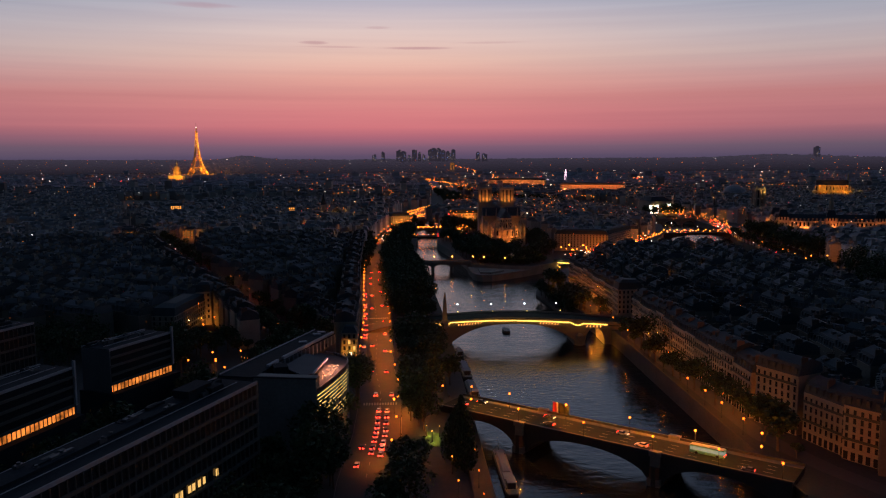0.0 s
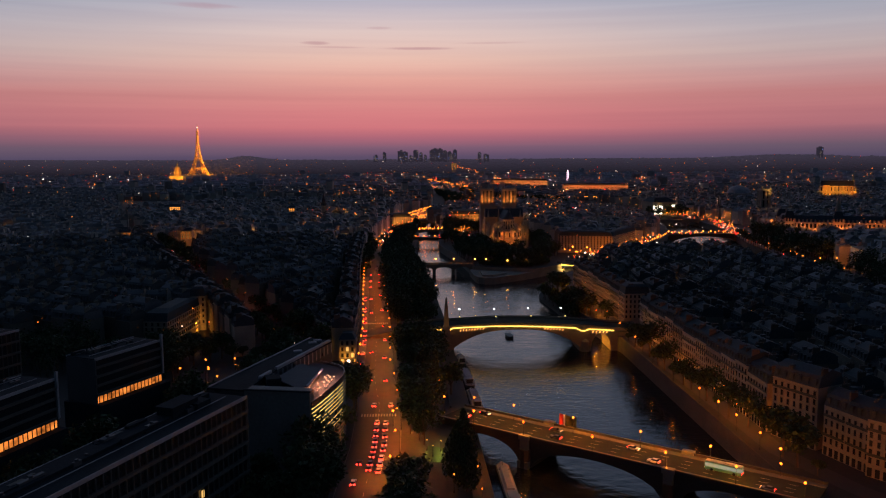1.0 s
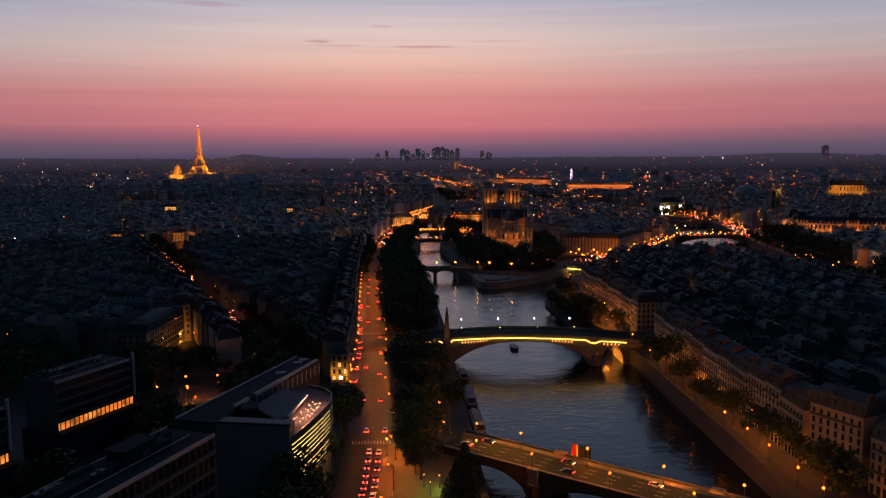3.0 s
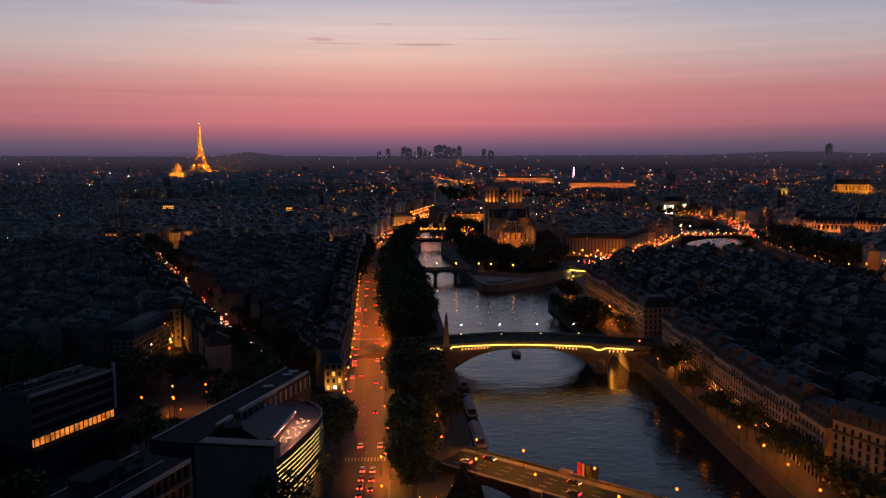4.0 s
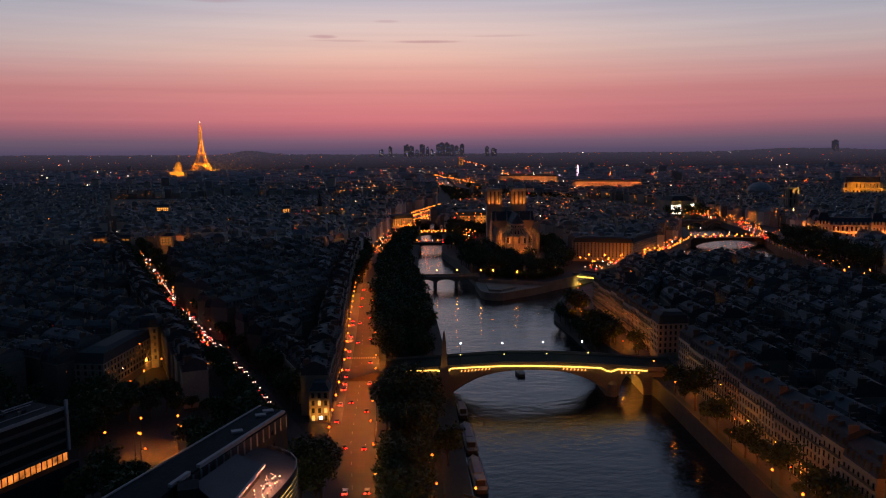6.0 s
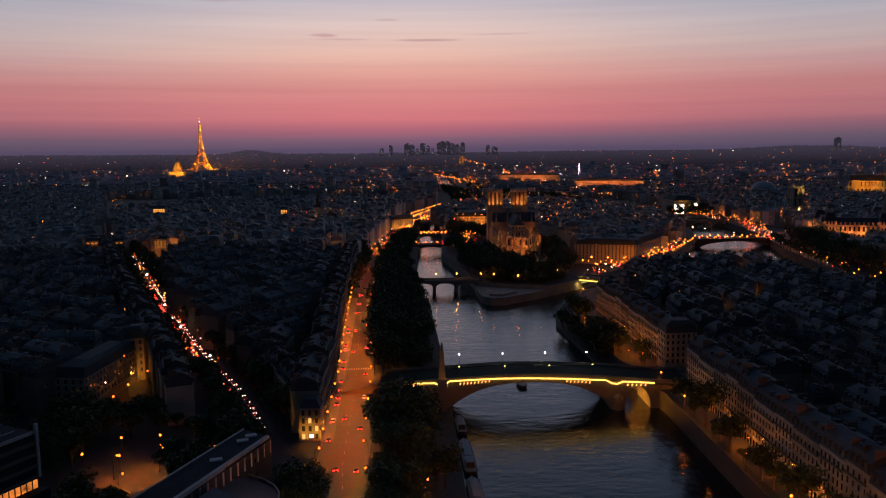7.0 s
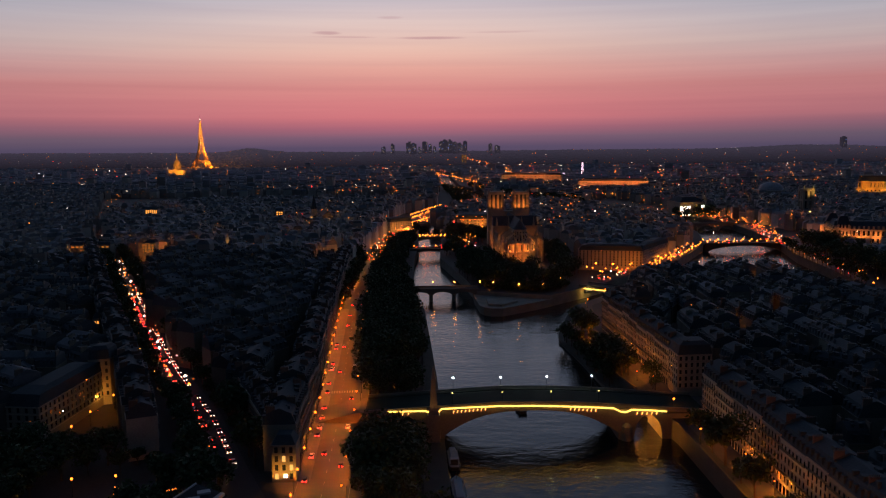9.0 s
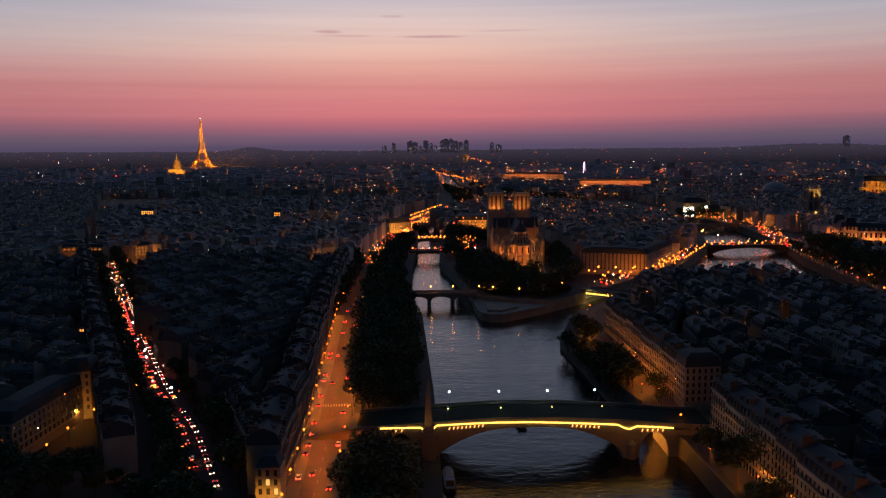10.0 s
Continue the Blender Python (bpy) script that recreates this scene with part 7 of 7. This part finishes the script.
def crossing(line, s, w, n, name):
    x, y, a = along(line, s)
    root = tagged(new(name), "worn white zebra crossing bars on the asphalt", "road marking", kind="structure")
    bar = Geo().box(0, 0, 0, 0.006, 3.4, 0.6).mesh("bar", M_PAINT)
    for i in range(n):
        o = (i - (n - 1) / 2) * w / n
        part("bar", bar, None, root).matrix_basis = pose(x - math.sin(a) * o, y + math.cos(a) * o, STREET + 0.06, 0, 0, math.degrees(a))


crossing(QUAI, 218, 15, 13, "crosswalk_1")
crossing(QUAI, 371, 16, 13, "crosswalk_2")
crossing(QUAI, 403, 16, 13, "crosswalk_3")
root = tagged(new("lane_lines"), "broken white lane lines along the quay road", "road marking", kind="structure")
dash = Geo().box(0, 0, 0, 0.006, 3.0, 0.16).mesh("dash", M_PAINT)
for i in range(60):
    x, y, a = along(QUAI, 140 + i * 10.5)
    for o in (0.0,):
        part("dash", dash, None, root).matrix_basis = pose(x - math.sin(a) * o, y + math.cos(a) * o, STREET + 0.058, 0, 0, math.degrees(a))

# pavements and kerbs along the quay road, promenade and lawn, parapet walls over the river
structure("pavement_left", Geo().prism([(-44, 99), (-39, 99), (-46, 262), (-54, 402), (-61, 402), (-55, 306), (-50, 225), (-46.5, 171)], STREET, STREET + 0.14), M_PAVE, "stone pavement along the house fronts", "pavement")
for name, off, w in (("kerb_left", 9.15, 0.3), ("kerb_right", -9.15, -0.3)):
    structure(name, ribbon(QUAI[:9], off, off + w, STREET + 0.16), M_PAVE, "pale granite kerb beside the quay road", "kerb")
structure("lawn", Geo().prism([(-11.5, -33), (-3, -35), (-0.5, -22), (-8.5, -18)], STREET, STREET + 0.08), M_GRASS, "small lawn lit by a garden lamp", "grass")
for x, y in ((-7, -29), (-4, -24), (-9, -23)):
    lamp("garden", x, y, STREET)
for name, line in (("parapet_left", [(8, -320), (5, -60), (2.4, 2)]), ("parapet_left_middle", [(1.9, 26), (1.5, 130), (1.5, 154)]), ("parapet_left_far", [(1.2, 184), (1, 250), (-4, 440), (-8, 476)]),
                   ("parapet_island", [(108.6, -84), (108.6, 152)]), ("parapet_island_far", [(104, 200), (100.6, 222), (98.6, 281), (95, 325)])):
    for (a, b), (c, d) in zip(line, line[1:]):
        structure(name, Geo().bar((a, b, STREET + 0.5), (c, d, STREET + 0.5), 0.5), M_QUAY, "low stone parapet above the river", "wall")


# ---- the lit corner house and lit windows ----
def corner_house():
    root = thing("corner_house", "corner house with a bright yellow-lit lower front", "house", m=pose(-48, 104, STREET))
    part("wall", Geo().box(0, 0, 0, 13.2, 8.5, 9).box(0, 0, 13, 13.4, 9, 9.5).box(0, 0, 9.6, 10, 8.8, 9.3), M_STONE, root)
    part("roof", Geo().frustum([(-4.25, -4.5), (4.25, -4.5), (4.25, 4.5), (-4.25, 4.5)], 13.4, [(-2.5, -2.5), (2.5, -2.5), (2.5, 2.5), (-2.5, 2.5)], 16.5), M_ZINC, root)
    for f in range(4):
        for i in range(3):
            part("window", Geo().box(-2.6 + 2.6 * i, -4.52, 0.9 + f * 3.2, 3.0 + f * 3.2, 1.2, 0.12), M_GLASS if f > 2 or (f + i) % 3 else G_WIN, root)
    part("sign", Geo().box(0.5, -4.6, 1.4, 2.8, 1.4, 0.1), G_DOTW, root, "small white lit sign")
    for x in (-50, -44):
        floodlight(x, 94, STREET + 0.6, x, 99.5, STREET + 4, 4200, (1.0, 0.40, 0.04), 66)


corner_house()


# ---- larger buildings of the middle distance ----
def banded_block(name, label, poly, z1, ledges, bay=3.4):
    """A big city block with long cornices, a row of windows to each storey and a mansard."""
    root = thing(name, label, "apartment block")
    cx, cy = sum(p[0] for p in poly) / len(poly), sum(p[1] for p in poly) / len(poly)

    def grown(f):
        return [(cx + (x - cx) * f, cy + (y - cy) * f) for x, y in poly]
    part("wall", Geo().prism(poly, STREET, z1), M_STONE, root)
    part("roof", Geo().frustum(poly, z1, grown(0.9), z1 + 4.5).frustum(grown(0.9), z1 + 4.5, grown(0.6), z1 + 6), M_ZINC, root)
    step = (z1 - STREET - 4) / ledges
    pane = Geo().box(0, 0, 0, 1.9, 1.1, 0.16).mesh("window", M_GLASS)
    for i in range(ledges + 1):
        z = STREET + 4 + i * step
        part("cornice", Geo().prism(grown(1.012), z - 0.25, z + 0.15), M_STONE, root)
        for p, q in zip(poly, poly[1:] + poly[:1]):
            if i == ledges or (p[1] + q[1]) / 2 > cy:
                continue
            L = math.hypot(q[0] - p[0], q[1] - p[1])
            for k in range(int(L / bay)):
                u = (k + 0.5) / int(L / bay)
                w = part("window", pane, None, root)
                w.matrix_basis = pose(p[0] + (q[0] - p[0]) * u, p[1] + (q[1] - p[1]) * u, z + 0.6, 0, 0, math.degrees(math.atan2(q[1] - p[1], q[0] - p[0])))
    return root


banded_block("quay_block", "long banded stone apartment block above the island quay", [(148, 576), (206, 561), (210, 574), (152, 591)], 28, 6)
banded_block("quay_block", "long banded stone apartment block above the island quay", [(206.2, 561.5), (252, 632), (241, 640), (204, 576)], 28, 6)
banded_block("bridge_head_house", "tall pale stone corner house at the island's bridge head", [(119.5, 187), (136, 188.5), (136.5, 202), (119.8, 201.5)], 29, 5, 2.6)
banded_block("court_palace", "golden floodlit palace front beside the narrow river arm", [(42, 905), (72, 897), (92, 900), (96, 940), (46, 946)], 30, 4, 5)
for x in (48, 58, 68, 78):
    bulb(x, 884, 17, 20000, (1.0, 0.30, 0.04), 0.5)
banded_block("river_palace", "long dim orange palace range beside the river", [(392, 1850), (560, 1800), (566, 1822), (398, 1872)], 40, 4, 9)
for u in range(6):
    bulb(400 + u * 30, 1822 - u * 9, 32, 26000, (1.0, 0.25, 0.06), 1.0)
banded_block("river_palace", "long dim orange palace range beside the river", [(240, 2300), (420, 2240), (426, 2262), (246, 2322)], 42, 4, 12)
for u in range(5):
    bulb(250 + u * 36, 2270 - u * 12, 32, 30000, (1.0, 0.25, 0.06), 1.0)


banded_block("corner_block", "tall stone corner block lit golden above bright shop fronts", [(-47, 938), (-17, 955), (-26, 975), (-56, 958)], 23, 4, 3.6)
banded_block("lane_block", "old stone block with its lane front lit orange", [(-151, 137), (-147, 190), (-160, 192), (-165, 139)], 25, 4, 3.2)
banded_block("lane_end_block", "old stone house closing the lane, its lower front lit orange", [(-152.5, 187.5), (-143.5, 189.5), (-143.5, 200), (-152.5, 198)], 30.5, 5, 2.8)
bulb(-146.5, 183.5, 14.5, 1500, (1.0, 0.36, 0.04), 0.4)
bulb(-143, 160, 15, 250, (1.0, 0.32, 0.04), 0.4)
for x, y in ((-43, 930), (-34, 935), (-25, 940), (-17, 945)):
    bulb(x, y, 15, 4500, (1.0, 0.34, 0.05), 0.5)


def parish_church():
    root = thing("parish_church", "old gothic parish church, softly lit, with a pointed tower", "church", m=pose(-140, 955, STREET, 0, 0, 14))
    part("nave", Geo().box(0, 0, 0, 20, 22, 50), M_STONE, root)
    r = Geo()
    r.v = [(-11, -25, 20), (11, -25, 20), (11, 25, 20), (-11, 25, 20), (0, -25, 31), (0, 25, 31)]
    r.f = [(0, 1, 4), (1, 2, 5, 4), (2, 3, 5), (3, 0, 4, 5)]
    part("roof", r, M_SLATE, root)
    part("tower", Geo().box(-14, 16, 0, 32, 8, 8), M_STONE, root)
    part("spire", Geo().cone(-14, 16, 32, 52, 4.5, 0.2, 8), M_SLATE, root)
    for i in range(6):
        for s in (-1, 1):
            part("buttress", Geo().box(s * 12, -22 + i * 8.5, 0, 15, 2.4, 1.2).cone(s * 12.5, -22 + i * 8.5, 15, 19, 0.9, 0.1, 4), M_STONE, root)
    bulb(-148, 918, 34, 7000, (1.0, 0.36, 0.08), 0.6)
    bulb(-130, 920, 30, 5000, (1.0, 0.36, 0.08), 0.6)


parish_church()


def garden_spire():
    root = thing("gothic_fountain", "small pale pointed gothic fountain in the cathedral garden", "fountain", m=pose(108, 560, STREET))
    part("basin", Geo().cone(0, 0, 0, 1.2, 4, 4, 8), M_BRIDGE, root)
    part("shaft", Geo().cone(0, 0, 1.2, 8, 1.6, 1.2, 6), M_BRIDGE, root)
    part("spire", Geo().cone(0, 0, 8, 15, 1.3, 0.1, 6), M_BRIDGE, root)
    bulb(106, 555, 14, 900, (1.0, 0.5, 0.2), 0.3)


garden_spire()


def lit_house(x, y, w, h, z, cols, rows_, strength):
    """A house among the dark roofs; glowing panes stand in for lit windows and lamplit fronts."""
    root = thing("lit_house", "dark city house with glowing orange panes for its lit front", "house", "lit houses", pose(x, y, STREET))
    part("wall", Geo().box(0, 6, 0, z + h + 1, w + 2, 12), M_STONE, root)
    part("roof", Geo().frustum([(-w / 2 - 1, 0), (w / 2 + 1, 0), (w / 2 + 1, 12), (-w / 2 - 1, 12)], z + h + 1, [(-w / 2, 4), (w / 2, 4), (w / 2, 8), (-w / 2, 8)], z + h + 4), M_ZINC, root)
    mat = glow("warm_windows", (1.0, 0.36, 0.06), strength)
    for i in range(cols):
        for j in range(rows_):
            part("window", Geo().box(-w / 2 + w * (i + 0.5) / cols, -0.05, z + h * j / rows_, z + h * (j + 0.72) / rows_, w / cols * 0.62, 0.12), mat, root, "glowing pane")


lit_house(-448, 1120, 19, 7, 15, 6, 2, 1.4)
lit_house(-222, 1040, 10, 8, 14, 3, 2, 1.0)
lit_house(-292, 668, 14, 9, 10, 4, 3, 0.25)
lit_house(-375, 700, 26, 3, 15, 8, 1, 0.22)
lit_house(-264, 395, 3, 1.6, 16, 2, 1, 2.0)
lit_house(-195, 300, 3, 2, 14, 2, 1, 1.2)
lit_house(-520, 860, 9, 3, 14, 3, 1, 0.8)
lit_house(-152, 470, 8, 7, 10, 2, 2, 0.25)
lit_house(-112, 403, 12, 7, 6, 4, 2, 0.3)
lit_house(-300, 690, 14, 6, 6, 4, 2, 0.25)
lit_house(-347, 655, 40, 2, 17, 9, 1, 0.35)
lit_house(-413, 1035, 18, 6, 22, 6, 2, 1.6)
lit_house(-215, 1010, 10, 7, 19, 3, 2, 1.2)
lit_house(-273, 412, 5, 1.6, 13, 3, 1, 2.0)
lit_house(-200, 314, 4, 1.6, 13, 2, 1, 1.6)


def string_lights():
    """Bulbs on a slack cable over a terrace."""
    root = thing("string_lights", "string of warm bulbs on a slack cable over a terrace", "string lights")
    posts = [(-102.6, 87.6), (-92.1, 83.5), (-85.1, 84), (-80, 89.2)]
    for (x0, y0), (x1, y1) in zip(posts, posts[1:]):
        last = None
        for i in range(8):
            u = i / 7
            p = (x0 + (x1 - x0) * u, y0 + (y1 - y0) * u, 13.4 - 2.2 * u * (1 - u))
            if last:
                part("cable", Geo().bar(last, p, 0.03, 4), M_LAMPIRON, root)
            part("bulb", Geo().ball(p[0], p[1], p[2] - 0.15, 0.26), G_LAMP, root, "small glowing bulb")
            last = p
    for x, y in posts:
        part("post", Geo().cone(x, y, STREET, 13.5, 0.08, 0.06, 6), M_LAMPIRON, root)


string_lights()
